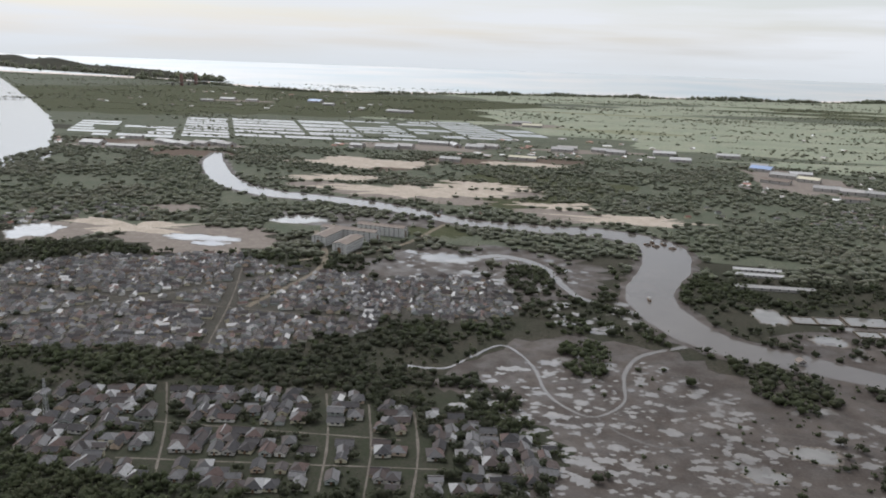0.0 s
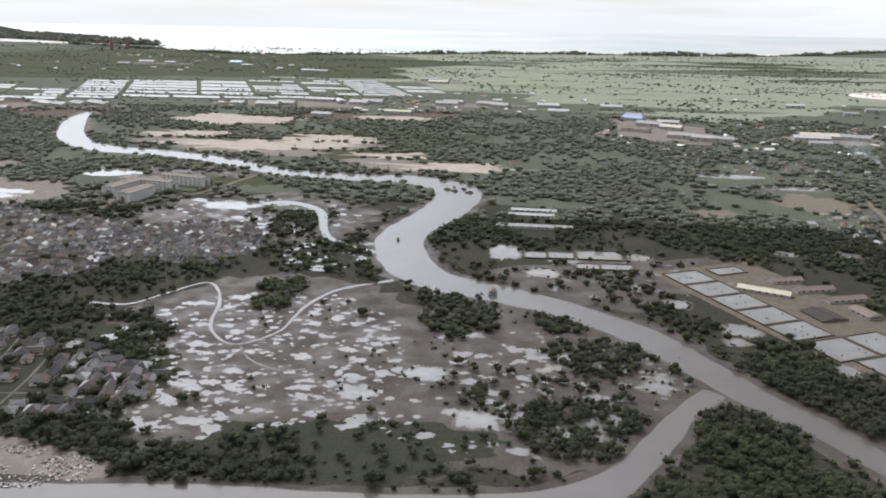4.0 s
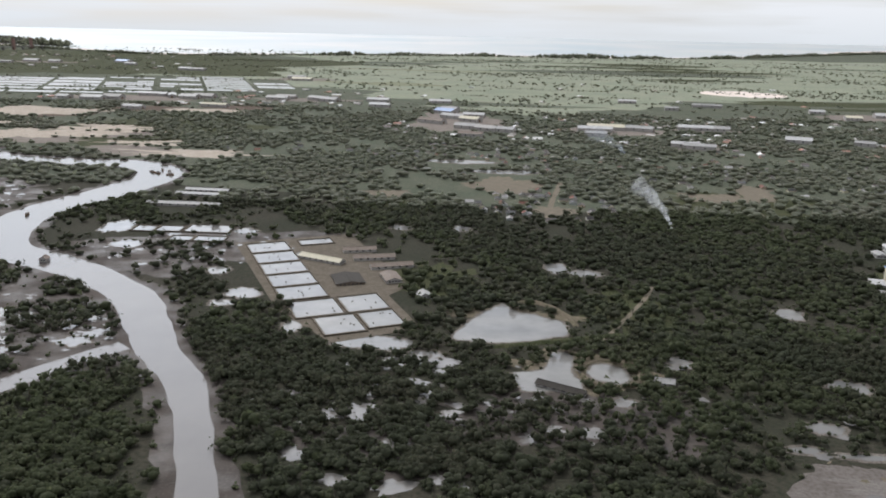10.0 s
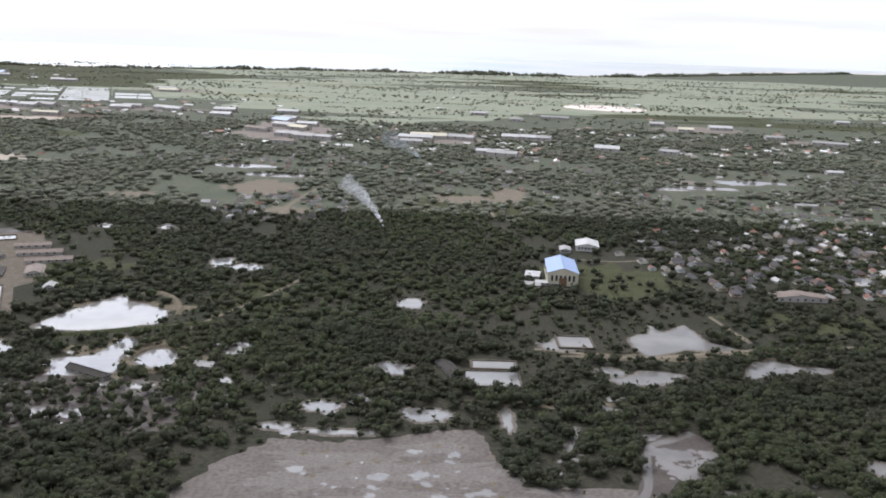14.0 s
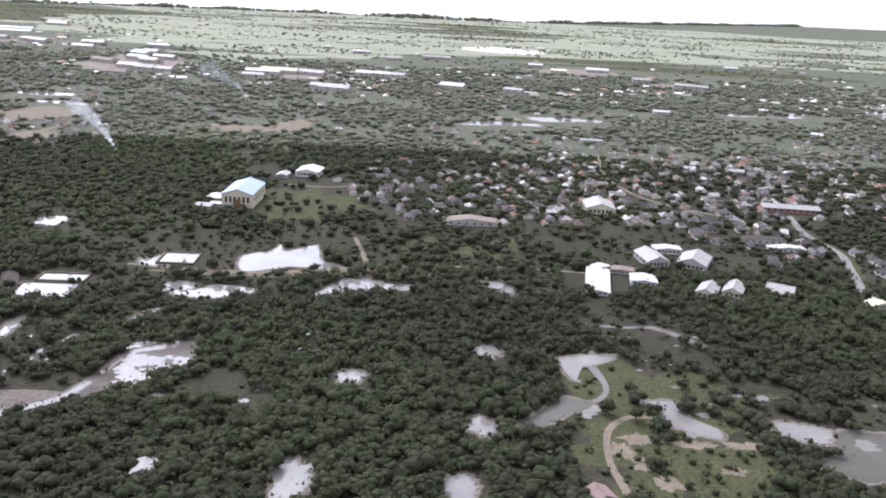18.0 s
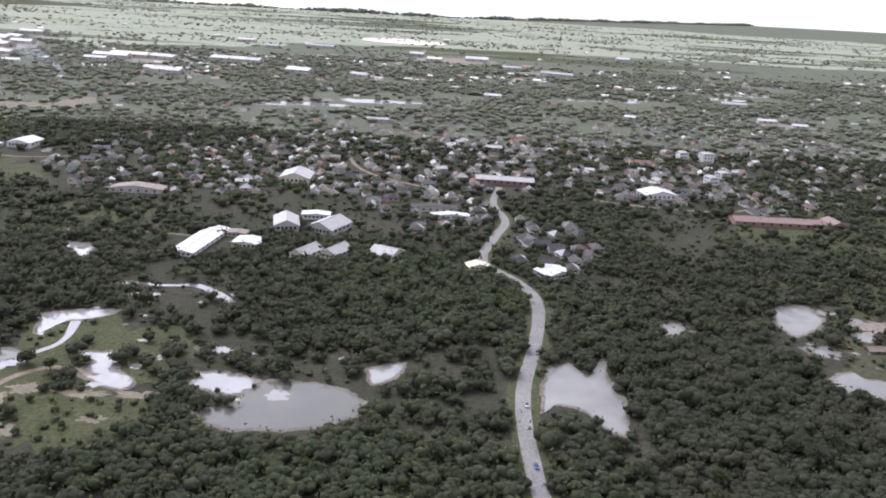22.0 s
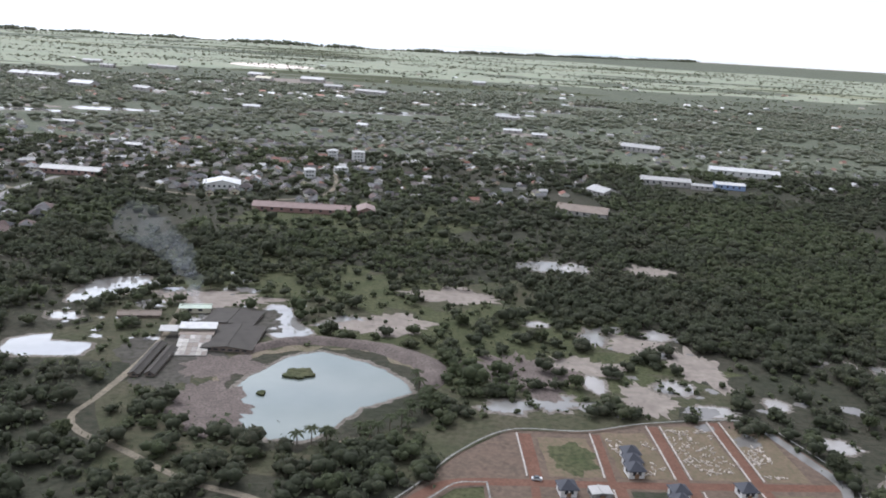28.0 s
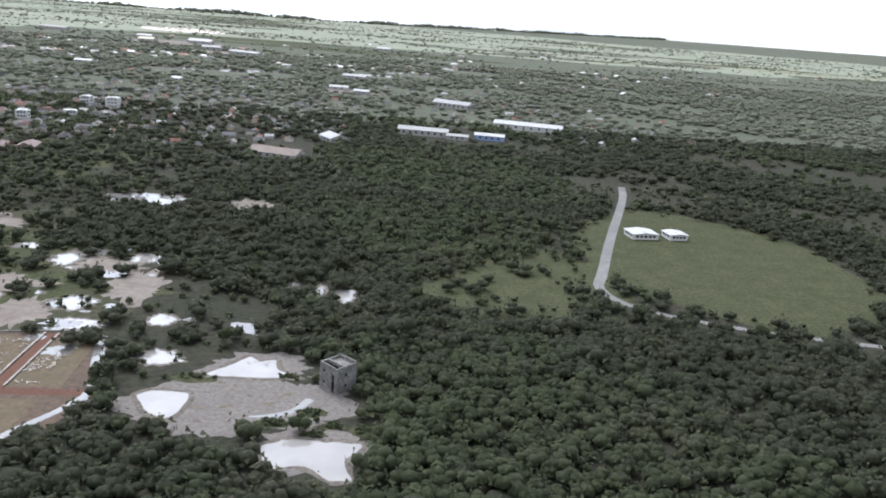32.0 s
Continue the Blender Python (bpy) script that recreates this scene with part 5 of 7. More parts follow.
# the building plots: red lanes, kerbs, half-built houses
sheet("building_site", [(1030, 112), (1035.7, 132.3), (1045.6, 145), (1054, 157.3), (1066.5, 168.4), (1083, 168.6), (1099, 173.4), (1119, 176.4), (1127.6, 173.6), (1134, 151), (1131, 137), (1120, 112)], 0.14, M_ORANGE, label="bare red-brown building plots")
M_RED = two_tone("red_earth_lane", (0.104, 0.0551, 0.0389), (0.123, 0.068, 0.0492), 5, 0.6, (0.0842, 0.0486, 0.0356), bump=0.02).m
for x0, y0, x1, y1, earth in ((1086.8, 149, 1097.4, 168.5, M_TAN), (1101.6, 149, 1112.8, 172.5, M_TAN), (1116.8, 149, 1126, 172, M_TAN), (1101.6, 120, 1112.8, 144, M_ORANGE), (1072, 149, 1083, 165.5, M_TAN), (1086.8, 120, 1097.4, 144, M_YARD), (1116.8, 131, 1124, 144, M_TAN)):
    edge = []
    for (ax, ay), (bx, by) in zip(((x0, y0), (x1, y0), (x1, y1), (x0, y1)), ((x1, y0), (x1, y1), (x0, y1), (x0, y0))):
        for k in range(8):
            px, py = ax + (bx - ax) * k / 8, ay + (by - ay) * k / 8
            edge.append((px + 0.5 * hash_noise(px, py, 2.5), py + 0.5 * hash_noise(py, px, 2.5)))
    sheet("plot", edge, 0.16, earth, label="building plot of trodden earth and weeds" if earth is not M_YARD else "building plot grown over with weeds")
M_KERB = two_tone("white_kerb", (0.378, 0.351, 0.315), (0.27, 0.248, 0.225), 3, 0.5, (0.18, 0.153, 0.135)).m
LANES = (((1036, 126), (1043, 138), (1050.8, 145.2), (1058.3, 146.5), 1.3, 0), ((1058, 146.5), (1080, 146.3), (1102, 146.5), (1132, 147.2), 1.3, 0), ((1069, 147), (1069.2, 153), (1069.4, 160), (1069.6, 167), 1.4, 1), ((1084.2, 147), (1084.6, 153), (1085.1, 160), (1085.6, 167.5), 0.9, 1),
         ((1099.2, 147), (1099.5, 155), (1099.8, 163), (1100, 172), 1.2, 2), ((1114.6, 147), (1114.8, 155), (1115, 165), (1115.3, 175), 1.1, 2), ((1083.4, 112), (1083.9, 125), (1084.6, 136), (1085.2, 146), 1.2, 1), ((1098.2, 112), (1098.9, 126), (1099.4, 136), (1100, 146), 1.3, 2),
         ((1115.2, 112), (1115.2, 124), (1115.1, 136), (1114.9, 146), 1.0, 1), ((1065, 124), (1066.9, 134), (1067.6, 139), (1068.3, 145), 0.8, 0))
for k, (p0, p1, p2, p3, w, kerbs) in enumerate(LANES):
    ribbon("red_lane", [(*p, w) for p in (p0, p1, p2, p3)], 0.2 + 0.005 * k, M_RED, 0, 0.2, 2, label="red earth lane between building plots")
    for s in ((), (-1,), (-1, 1))[kerbs]:
        pts = [(p[0] + s * (w + 0.4), p[1] + (1.6 if i == 0 and k in (2, 3, 4, 5) else 0) - (1.8 if i == 3 and k > 5 else 0), 0.2) for i, p in enumerate((p0, p1, p2, p3))]
        ribbon("kerb", pts, 0.36, M_KERB, 0, 0.05, 2, label="pale concrete kerb along the red lane")
ribbon("canal", [(1126.3, 172.5, 1.0), (1129.7, 159.6, 1.2), (1132.5, 148.5, 1.4), (1130, 141, 0.9), (1125, 133, 0.7), (1120, 124, 0.6)], 0.3, M_POND, 0, 0.25, 2, label="straight drain beside the building plots")
ribbon("boundary_wall", [(1033, 124, 0.2), (1035.7, 132.3, 0.2), (1045.6, 145, 0.2), (1054, 157.3, 0.2), (1066.5, 168, 0.2), (1083.3, 168.3, 0.2), (1099, 173, 0.2), (1119.4, 176, 0.2), (1127.6, 173.4, 0.2)], 0.5, M_CONC, 0, 0.03, 2, label="low pale wall round the building site")
ribbon("boundary_wall", [(1128.6, 172, 0.18), (1134.6, 150.7, 0.18), (1131.4, 137, 0.18)], 0.5, M_CONC, 0, 0.03, 2, label="low wall along the drain")
sheet("lawn", [(1038.5, 124), (1040.5, 131.5), (1052.4, 143.6), (1058, 144.6), (1057.6, 124)], 0.18, M_GRASS, label="green lawn by the white hall")
ribbon("garden_wall", [(1040, 131.8, 0.2), (1046.6, 138.2, 0.2), (1052.2, 144.2, 0.2), (1055.5, 144.9, 0.2), (1058.7, 145, 0.2)], 0.9, M_CONC, 0, 0.0, 2, label="pale wall round the green lawn")
ribbon("garden_wall", [(1058.7, 145, 0.2), (1058.6, 135, 0.2), (1058.4, 124, 0.2)], 0.9, M_CONC, 0, 0.0, 2, label="pale wall round the green lawn")
patch("lawn", 1078.5, 156.5, 4.4, 6.4, 0.18, M_GRASS, "green unbuilt plot on the site", 0, 0.3)
site_house = building("site_house", 3.2, 3.2, 2.0, 1.2, M_WALLW, M_SLATE, (2, 1), hip=True, label="half-built house with a dark slate hip roof", category="house", group="half-built houses")
put(site_house, 1074, 143, 4)
for x, y, turn in ((1089.5, 150.6, 5), (1090, 154, 5), (1090.5, 157.4, 5), (1095, 139, 5), (1096, 142.4, 4), (1110, 143.6, 4), (1110, 131, 4), (1094.5, 128, 4)):
    KEEP_OUT.append((x, y, 5, 6))
    copy_thing(site_house, pose(x, y, 0, 0, 0, turn))
low_block = building("foundation_house", 4.2, 3.0, 1.2, 0.2, M_CONC, M_PALE, (1, 1), eave=0.05, label="roofless half-built house of bare blocks", category="house", group="half-built houses")
put(low_block, 1080.5, 142.6, 4)
rnd = random.Random(5)
bm = bmesh.new()
for k in range(650):
    x0, y0, x1, y1 = rnd.choice(((1087.5, 150, 1097, 166), (1102, 151, 1112.5, 171), (1102, 151, 1112.5, 171), (1117, 150, 1122, 164), (1103, 122, 1112, 130), (1088, 122, 1096, 137), (1072, 128, 1081, 141)))
    x, y = rnd.uniform(x0, x1), rnd.uniform(y0, y1)
    if hash_noise(x, y, 5) < -0.12:
        continue
    a, ln = rnd.uniform(0, 3.14), rnd.uniform(0.1, 0.62)
    wd = rnd.uniform(0.07, 0.16)
    vs = box(bm, -ln, -wd, 0.1, ln, wd, 0.26)
    bmesh.ops.transform(bm, matrix=pose(x, y, 0, 0, 0, math.degrees(a)), verts=vs)
tagged(mesh_object("stone_piles", bm, two_tone("pale_stone", (0.42, 0.37, 0.32), (0.3, 0.26, 0.22), 2, 0.4).m), "pale stones laid out on building plots", "stones", "", "stuff")
KEEP_OUT += [(1090, 150, 48, 27), (1060, 134, 30, 14)]

# ---- village houses ----
rnd = random.Random(11)
KINDS = [building("village_house", w, l, h, r, M_WALLS, M_ROOFS, win, hip=hip, label=text, category="house", group="village houses")
         for w, l, h, r, win, hip, text in (
             (5.0, 6.0, 1.7, 1.5, (2, 1), True, "village house with a dark hipped tile roof"),
             (4.6, 6.6, 1.7, 1.3, (2, 2), False, "village house with a worn gabled roof"),
             (6.0, 7.0, 1.8, 1.7, (2, 2), True, "larger village house with a hipped roof"),
             (4.0, 5.0, 1.6, 0.8, (1, 1), False, "small village house with a low roof"))]
placed = []


def free(x, y, r):
    for a, b, rx, ry in KEEP_OUT:
        if abs(x - a) < rx + r and abs(y - b) < ry + r and ((x - a) / (rx + r)) ** 2 + ((y - b) / (ry + r)) ** 2 < 1:
            return False
    return True


def off_lines(x, y, r):
    for line, extra in LINE_SAMPLES:
        if np.min(np.hypot(line[:, 0] - x, line[:, 1] - y) - line[:, 2]) < extra + r:
            return False
    return True


LINE_SAMPLES = [(np.array([tuple(q) for q in smooth(pts, 4.0)]), extra) for pts, extra in LINES]


def spots(cx, cy, rx, ry, step, turn, jitter=0.25, keep=0.85, margin=1.5):
    """House places in a loosely squared settlement."""
    out, c, s = [], math.cos(radians(turn)), math.sin(radians(turn))
    n = int(max(rx, ry) / step) + 2
    for i in range(-n, n + 1):
        for j in range(-n, n + 1):
            u, v = i * step + rnd.gauss(0, jitter * step), j * step * 0.92 + rnd.gauss(0, jitter * step)
            x, y = cx + c * u - s * v, cy + s * u + c * v
            d = ((x - cx) / rx) ** 2 + ((y - cy) / ry) ** 2
            if d > 1 + 0.35 * hash_noise(x, y, 30) or rnd.random() > keep or not free(x, y, margin) or not off_lines(x, y, margin):
                continue
            out.append((x, y, turn + rnd.gauss(0, 6) + rnd.choice((0, 0, 90))))
    return out


near_spots = [p for p in spots(-95, 287, 112, 42, 6.9, 6, 0.14, 0.92, 0.6) if p[1] > 247]
near_spots += spots(700, 420, 60, 44, 14, 10, keep=0.5) + spots(835, 395, 40, 52, 11, 5, keep=0.6) + spots(880, 330, 26, 40, 9, 10, keep=0.6)
near_spots += spots(975, 425, 60, 36, 13, 12, keep=0.6)
rnd.shuffle(near_spots)
extra_spots = near_spots[285:]
near_spots = near_spots[:285]
first = {}
for n, (x, y, turn) in enumerate(near_spots):
    k = rnd.choice((0, 0, 1, 1, 2, 3))
    ob = KINDS[k]
    m = pose(x, y, 0, 0, 0, turn)
    if k not in first:
        first[k] = ob
        ob.matrix_world = m
    else:
        copy_thing(ob, m)
    placed.append((x, y, 3.2, 3.2))

# crowded roofs too many to count
def house_mesh(name, rows, label, roofs=M_ROOFS_FAR, walls=M_WALLS_FAR):
    """Rows of x, y, turn, w, l, h, rise: gabled houses joined into one mesh."""
    base = np.array([(-1, -1, 0), (1, -1, 0), (1, 1, 0), (-1, 1, 0), (-1, -1, 1), (1, -1, 1), (1, 1, 1), (-1, 1, 1), (0, -1, 2), (0, 1, 2),
                     (-1.12, -1.08, 0.93), (-1.12, 1.08, 0.93), (0, 1.08, 2.05), (0, -1.08, 2.05), (1.12, -1.08, 0.93), (1.12, 1.08, 0.93), (0, 1.08, 2.05), (0, -1.08, 2.05)], float)
    faces = [(0, 1, 5), (0, 5, 4), (1, 2, 6), (1, 6, 5), (2, 3, 7), (2, 7, 6), (3, 0, 4), (3, 4, 7), (4, 5, 8), (6, 7, 9), (10, 13, 12), (10, 12, 11), (14, 15, 16), (14, 16, 17)]
    vs, fs = [], []
    for n, (x, y, turn, w, l, h, rise) in enumerate(rows):
        p = base.copy()
        p[:, 0] *= w / 2
        p[:, 1] *= l / 2
        z = p[:, 2]
        p[:, 2] = np.where(z <= 1, z * h, h + (z - 1) * rise)
        c, s = math.cos(radians(turn)), math.sin(radians(turn))
        vs.append(np.stack([x + c * p[:, 0] - s * p[:, 1], y + s * p[:, 0] + c * p[:, 1], p[:, 2]], 1))
        fs.append(np.array(faces) + n * len(base))
    data = bpy.data.meshes.new(name)
    data.from_pydata(np.concatenate(vs).tolist(), [], np.concatenate(fs).tolist())
    data.materials.append(walls)
    data.materials.append(roofs)
    idx = np.tile([0] * 10 + [1] * 4, len(rows)).astype(np.int32)
    data.polygons.foreach_set("material_index", idx)
    return tagged(new(name, data), label, "houses", "", "stuff")


def sized(p, big=1.0):
    return (*p, big * rnd.uniform(3.2, 5.0), big * rnd.uniform(3.8, 6.6), rnd.uniform(1.0, 1.6), rnd.uniform(0.6, 1.3))


dense = spots(-205, 452, 135, 92, 5.4, 14, 0.2, 0.95) + spots(-45, 480, 50, 44, 5.4, 4, 0.22, 0.9)
house_mesh("crowded_houses", [sized(p) for p in dense + extra_spots], "crowded dark-roofed village houses by the mud")
mid = []
for cx, cy, rx, ry, step, keep in ((362, 767, 95, 90, 14, 0.5), (409, 575, 52, 50, 10, 0.6), (715, 460, 95, 75, 11, 0.55), (829, 500, 80, 115, 10, 0.6), (935, 500, 90, 100, 11, 0.55), (1059, 539, 120, 135, 11.5, 0.5), (600, 690, 110, 60, 15, 0.35), (760, 640, 90, 60, 14, 0.4),
                                   (900, 720, 220, 110, 20, 0.4), (1150, 700, 170, 120, 19, 0.4), (560, 800, 120, 90, 20, 0.35), (-60, 730, 60, 30, 12, 0.3), (180, 800, 90, 60, 20, 0.2), (-360, 640, 60, 60, 9, 0.6), (1320, 620, 90, 120, 18, 0.4)):
    mid += spots(cx, cy, rx, ry, step, rnd.uniform(-15, 15), 0.32, keep)
house_mesh("scattered_houses", [sized(p) for p in mid], "scattered small town houses among trees", by_object("town_roof", ROOFS[:7] + [(0.34, 0.33, 0.32), (0.2, 0.185, 0.175), (0.17, 0.09, 0.072), (0.14, 0.122, 0.113)], islands=True))
far = []
for cx, cy, rx, ry, step, keep, big in ((-560, 1120, 120, 55, 17, 0.5, 1.8), (-60, 1200, 230, 60, 21, 0.45, 1.7), (350, 960, 110, 100, 17, 0.45, 1.5), (560, 1000, 120, 60, 20, 0.4, 1.6), (640, 1080, 200, 60, 26, 0.35, 1.7), (420, 1000, 150, 110, 30, 0.3, 1.6), (60, 1200, 120, 60, 30, 0.3, 1.6), (-480, 1090, 120, 40, 18, 0.4, 1.6), (700, 900, 200, 90, 24, 0.35, 1.5), (1050, 930, 220, 80, 24, 0.35, 1.5),(568, 960, 120, 100, 24, 0.3, 1.4), (900, 1050, 300, 140, 34, 0.3, 1.7), (1350, 1050, 300, 200, 34, 0.3, 1.6),
                                        (120, 1350, 160, 140, 40, 0.35, 2.2), (-600, 1900, 400, 200, 60, 0.3, 2.0), (700, 1450, 500, 250, 90, 0.2, 1.8), (1500, 1400, 500, 300, 80, 0.25, 2.0), (-720, 2250, 300, 100, 50, 0.3, 2.0)):
    far += [sized(p, big) for p in spots(cx, cy, rx, ry, step, rnd.uniform(-20, 20), 0.35, keep)]
house_mesh("distant_buildings", far, "distant pale industrial roofs and houses", by_object("distant_roof", [(0.6, 0.59, 0.57), (0.3, 0.27, 0.25), (0.72, 0.71, 0.7), (0.2, 0.17, 0.16), (0.45, 0.42, 0.4), (0.35, 0.2, 0.16)], islands=True))
placed += [(p[0], p[1], 3, 3) for p in dense + mid + extra_spots]

# distant rectangular shrimp ponds: blocks of long basins with grassy dikes between
bm, dikes = bmesh.new(), bmesh.new()


def slant(u, v):
    return (u - 0.37 * (v - 1320), v)


for u0, u1, v0, v1, n, wet in ((-732, -660, 1180, 1390, 6, 0.85), (-650, -560, 1185, 1420, 6, 0.9), (-550, -473, 1215, 1510, 8, 0.9), (-465, -346, 1300, 1530, 5, 0.95), (-340, -253, 1300, 1550, 4, 0.95), (-247, -160, 1330, 1580, 7, 0.8),
                               (-150, -75, 1340, 1610, 6, 0.6), (-70, 12, 1345, 1635, 8, 0.85), (20, 85, 1345, 1600, 4, 0.9), (-465, -390, 1246, 1288, 1, 1), (-385, -310, 1250, 1288, 1, 1), (-305, -235, 1260, 1292, 1, 1), (-230, -160, 1280, 1315, 1, 1)):
    dikes.faces.new([dikes.verts.new((*slant(u, v), 0.4)) for u, v in ((u0 - 3, v0 - 3), (u1 + 3, v0 - 3), (u1 + 3, v1 + 3), (u0 - 3, v1 + 3))])
    placed.append((*slant((u0 + u1) / 2, (v0 + v1) / 2), (u1 - u0) / 2 + 0.18 * (v1 - v0), (v1 - v0) / 2))
    for k in range(n):
        a0, a1 = v0 + (v1 - v0) * (k + 0.1) / n, v0 + (v1 - v0) * (k + rnd.uniform(0.72, 0.86)) / n
        cuts = [u0, u1] if rnd.random() < 0.5 else [u0, u0 + (u1 - u0) * rnd.uniform(0.35, 0.65), u1]
        for c0, c1 in zip(cuts, cuts[1:]):
            if rnd.random() < wet:
                bm.faces.new([bm.verts.new((*slant(u, v), 0.5)) for u, v in ((c0 + 1, a0), (c1 - 1, a0), (c1 - 1, a1), (c0 + 1, a1))])
tagged(mesh_object("pond_dikes", dikes, M_SCRUB), "green dikes of the distant shrimp ponds", "dikes", "", "stuff")
tagged(mesh_object("shrimp_ponds", bm, M_POND), "distant long shrimp ponds in rows", "ponds", "", "stuff")

# graves: low pale stones close together
bm = bmesh.new()
for k in range(2400):
    x, y = rnd.uniform(-118, 24), rnd.uniform(206, 238)
    if x < -82 or ((x + 45) / 74) ** 2 + ((y - 222) / 15) ** 2 > 1 or hash_noise(x, y, 9) < -0.25:
        continue
    box(bm, x - rnd.uniform(0.12, 0.4), y - rnd.uniform(0.15, 0.4), 0, x + rnd.uniform(0.12, 0.4), y + rnd.uniform(0.15, 0.35), rnd.uniform(0.25, 0.6))
tagged(mesh_object("gravestones", bm, by_object("grave_stone", [(0.44, 0.42, 0.4), (0.3, 0.29, 0.27), (0.22, 0.21, 0.19), (0.5, 0.46, 0.41), (0.12, 0.12, 0.12)], islands=True)), "crowded pale gravestones on sandy ground", "graves", "", "stuff")

# shallow pools on the tidal mud
bm = bmesh.new()
for cx, cy, rx, ry, count, big in ((45, 320, 66, 76, 640, 0.66), (150, 300, 80, 56, 220, 0.66), (-15, 545, 80, 55, 130, 0.9), (215, 440, 60, 36, 70, 0.8), (180, 300, 46, 40, 60, 0.8), (350, 255, 60, 50, 90, 0.8), (348, 294, 14, 10, 40, 0.8), (335, 262, 40, 14, 40, 0.7), (440, 265, 60, 45, 40, 0.7), (600, 230, 50, 40, 30, 0.8), (594, 225, 9, 10, 30, 0.9), (520, 212, 40, 18, 40, 0.5), (1120, 205, 46, 40, 34, 0.7), (980, 245, 40, 34, 40, 0.8), (760, 225, 60, 40, 40, 0.6), (60, 470, 40, 40, 60, 1.0)):
    for k in range(count):
        a, q = rnd.uniform(0, 6.283), math.sqrt(rnd.random())
        x, y = cx + rx * q * math.cos(a), cy + ry * q * math.sin(a)
        if not off_lines(x, y, 1.0):
            continue
        r = big * min(4.5, 0.7 + rnd.expovariate(0.9))
        edge = blob(x, y, r * 1.3, r, rnd.uniform(-30, 30), 0.55, 15)
        z = level([frame_of(edge)])
        vs = [bm.verts.new((px, py, z)) for px, py in edge]
        f = bm.faces.new(vs)
        f.normal_update()
        if f.normal.z < 0:
            f.normal_flip()
        if big * r > 1.6:
            placed.append((x, y, r, r))
tagged(mesh_object("mud_pools", bm, M_POOL), "countless shallow pools on tidal mud", "pools", "", "stuff")

# ---- trees ----
def crown(rng, tufts, r, h, core=True, size=0.42):
    """Leaf clumps round a dim core: vertices, triangles and their material."""
    vs, fs = [], []
    g = (1 + 5 ** 0.5) / 2
    ico = np.array([(-1, g, 0), (1, g, 0), (-1, -g, 0), (1, -g, 0), (0, -1, g), (0, 1, g), (0, -1, -g), (0, 1, -g), (g, 0, -1), (g, 0, 1), (-g, 0, -1), (-g, 0, 1)]) / 1.9
    sides = [(0, 11, 5), (0, 5, 1), (0, 1, 7), (0, 7, 10), (0, 10, 11), (1, 5, 9), (5, 11, 4), (11, 10, 2), (10, 7, 6), (7, 1, 8), (3, 9, 4), (3, 4, 2), (3, 2, 6), (3, 6, 8), (3, 8, 9), (4, 9, 5), (2, 4, 11), (6, 2, 10), (8, 6, 7), (9, 8, 1)]
    lumps = int(core)
    turn = rng.uniform(0, 6.28)
    for k in range(lumps):
        a = turn + 6.283 * k / max(1, lumps) + rng.normal() * 0.3
        off, q = (0.0, 1.0) if lumps == 1 else (rng.uniform(0.32, 0.55), rng.uniform(0.55, 0.78))
        spin = rng.normal(size=(3, 3))
        spin, _ = np.linalg.qr(spin)
        knob = (ico @ spin) * rng.uniform(0.7, 1.05, (12, 1))
        up = 0.48 if lumps == 1 else rng.uniform(0.45, 0.66)
        n = len(vs)
        vs += (knob * (0.95 * r * q, 0.95 * r * q, 0.46 * h * q ** 0.5) + (math.cos(a) * off * r, math.sin(a) * off * r, up * h)).tolist()
        flip = np.linalg.det(spin) < 0
        fs += [(n + i, n + k2, n + j) if flip else (n + i, n + j, n + k2) for i, j, k2 in sides]
    shell = np.array(vs) if vs else np.zeros((1, 3)) + (0, 0, 0.5 * h)
    for k in range(tufts):
        j = rng.integers(0, len(shell))
        mid_lump = shell[12 * (j // 12):12 * (j // 12) + 12].mean(0)
        out = shell[j] - mid_lump + rng.normal(size=3) * 0.3 * r
        c = mid_lump + out * rng.uniform(0.95, 1.12)
        if c[2] < 0.25 * h:
            c[2] = 0.5 * h - c[2] * 0.5
        lean = out / np.linalg.norm(out) + rng.normal(size=3) * 0.45
        lean /= np.linalg.norm(lean)
        a = np.cross(lean, rng.normal(size=3))
        a /= np.linalg.norm(a)
        b = np.cross(lean, a)
        w = size * r * rng.uniform(0.6, 1.4)
        n = len(vs)
        vs += [(c + a * w * 1.2).tolist(), (c - a * w * 0.6 + b * w * 0.8).tolist(), (c - a * w * 0.6 - b * w * 0.8).tolist()]
        fs.append((n, n + 1, n + 2))
    leaf = len(fs)
    n = len(vs)
    for z, q in ((-0.1, 0.09), (0.5 * h, 0.045)):
        for k in range(3):
            vs.append((q * r * math.cos(2.1 * k), q * r * math.sin(2.1 * k), z))
    for k in range(3):
        j = (k + 1) % 3
        fs += [(n + k, n + j, n + 3 + j), (n + k, n + 3 + j, n + 3 + k)]
    return np.array(vs), np.array(fs), np.array([0] * leaf + [1] * (len(fs) - leaf))


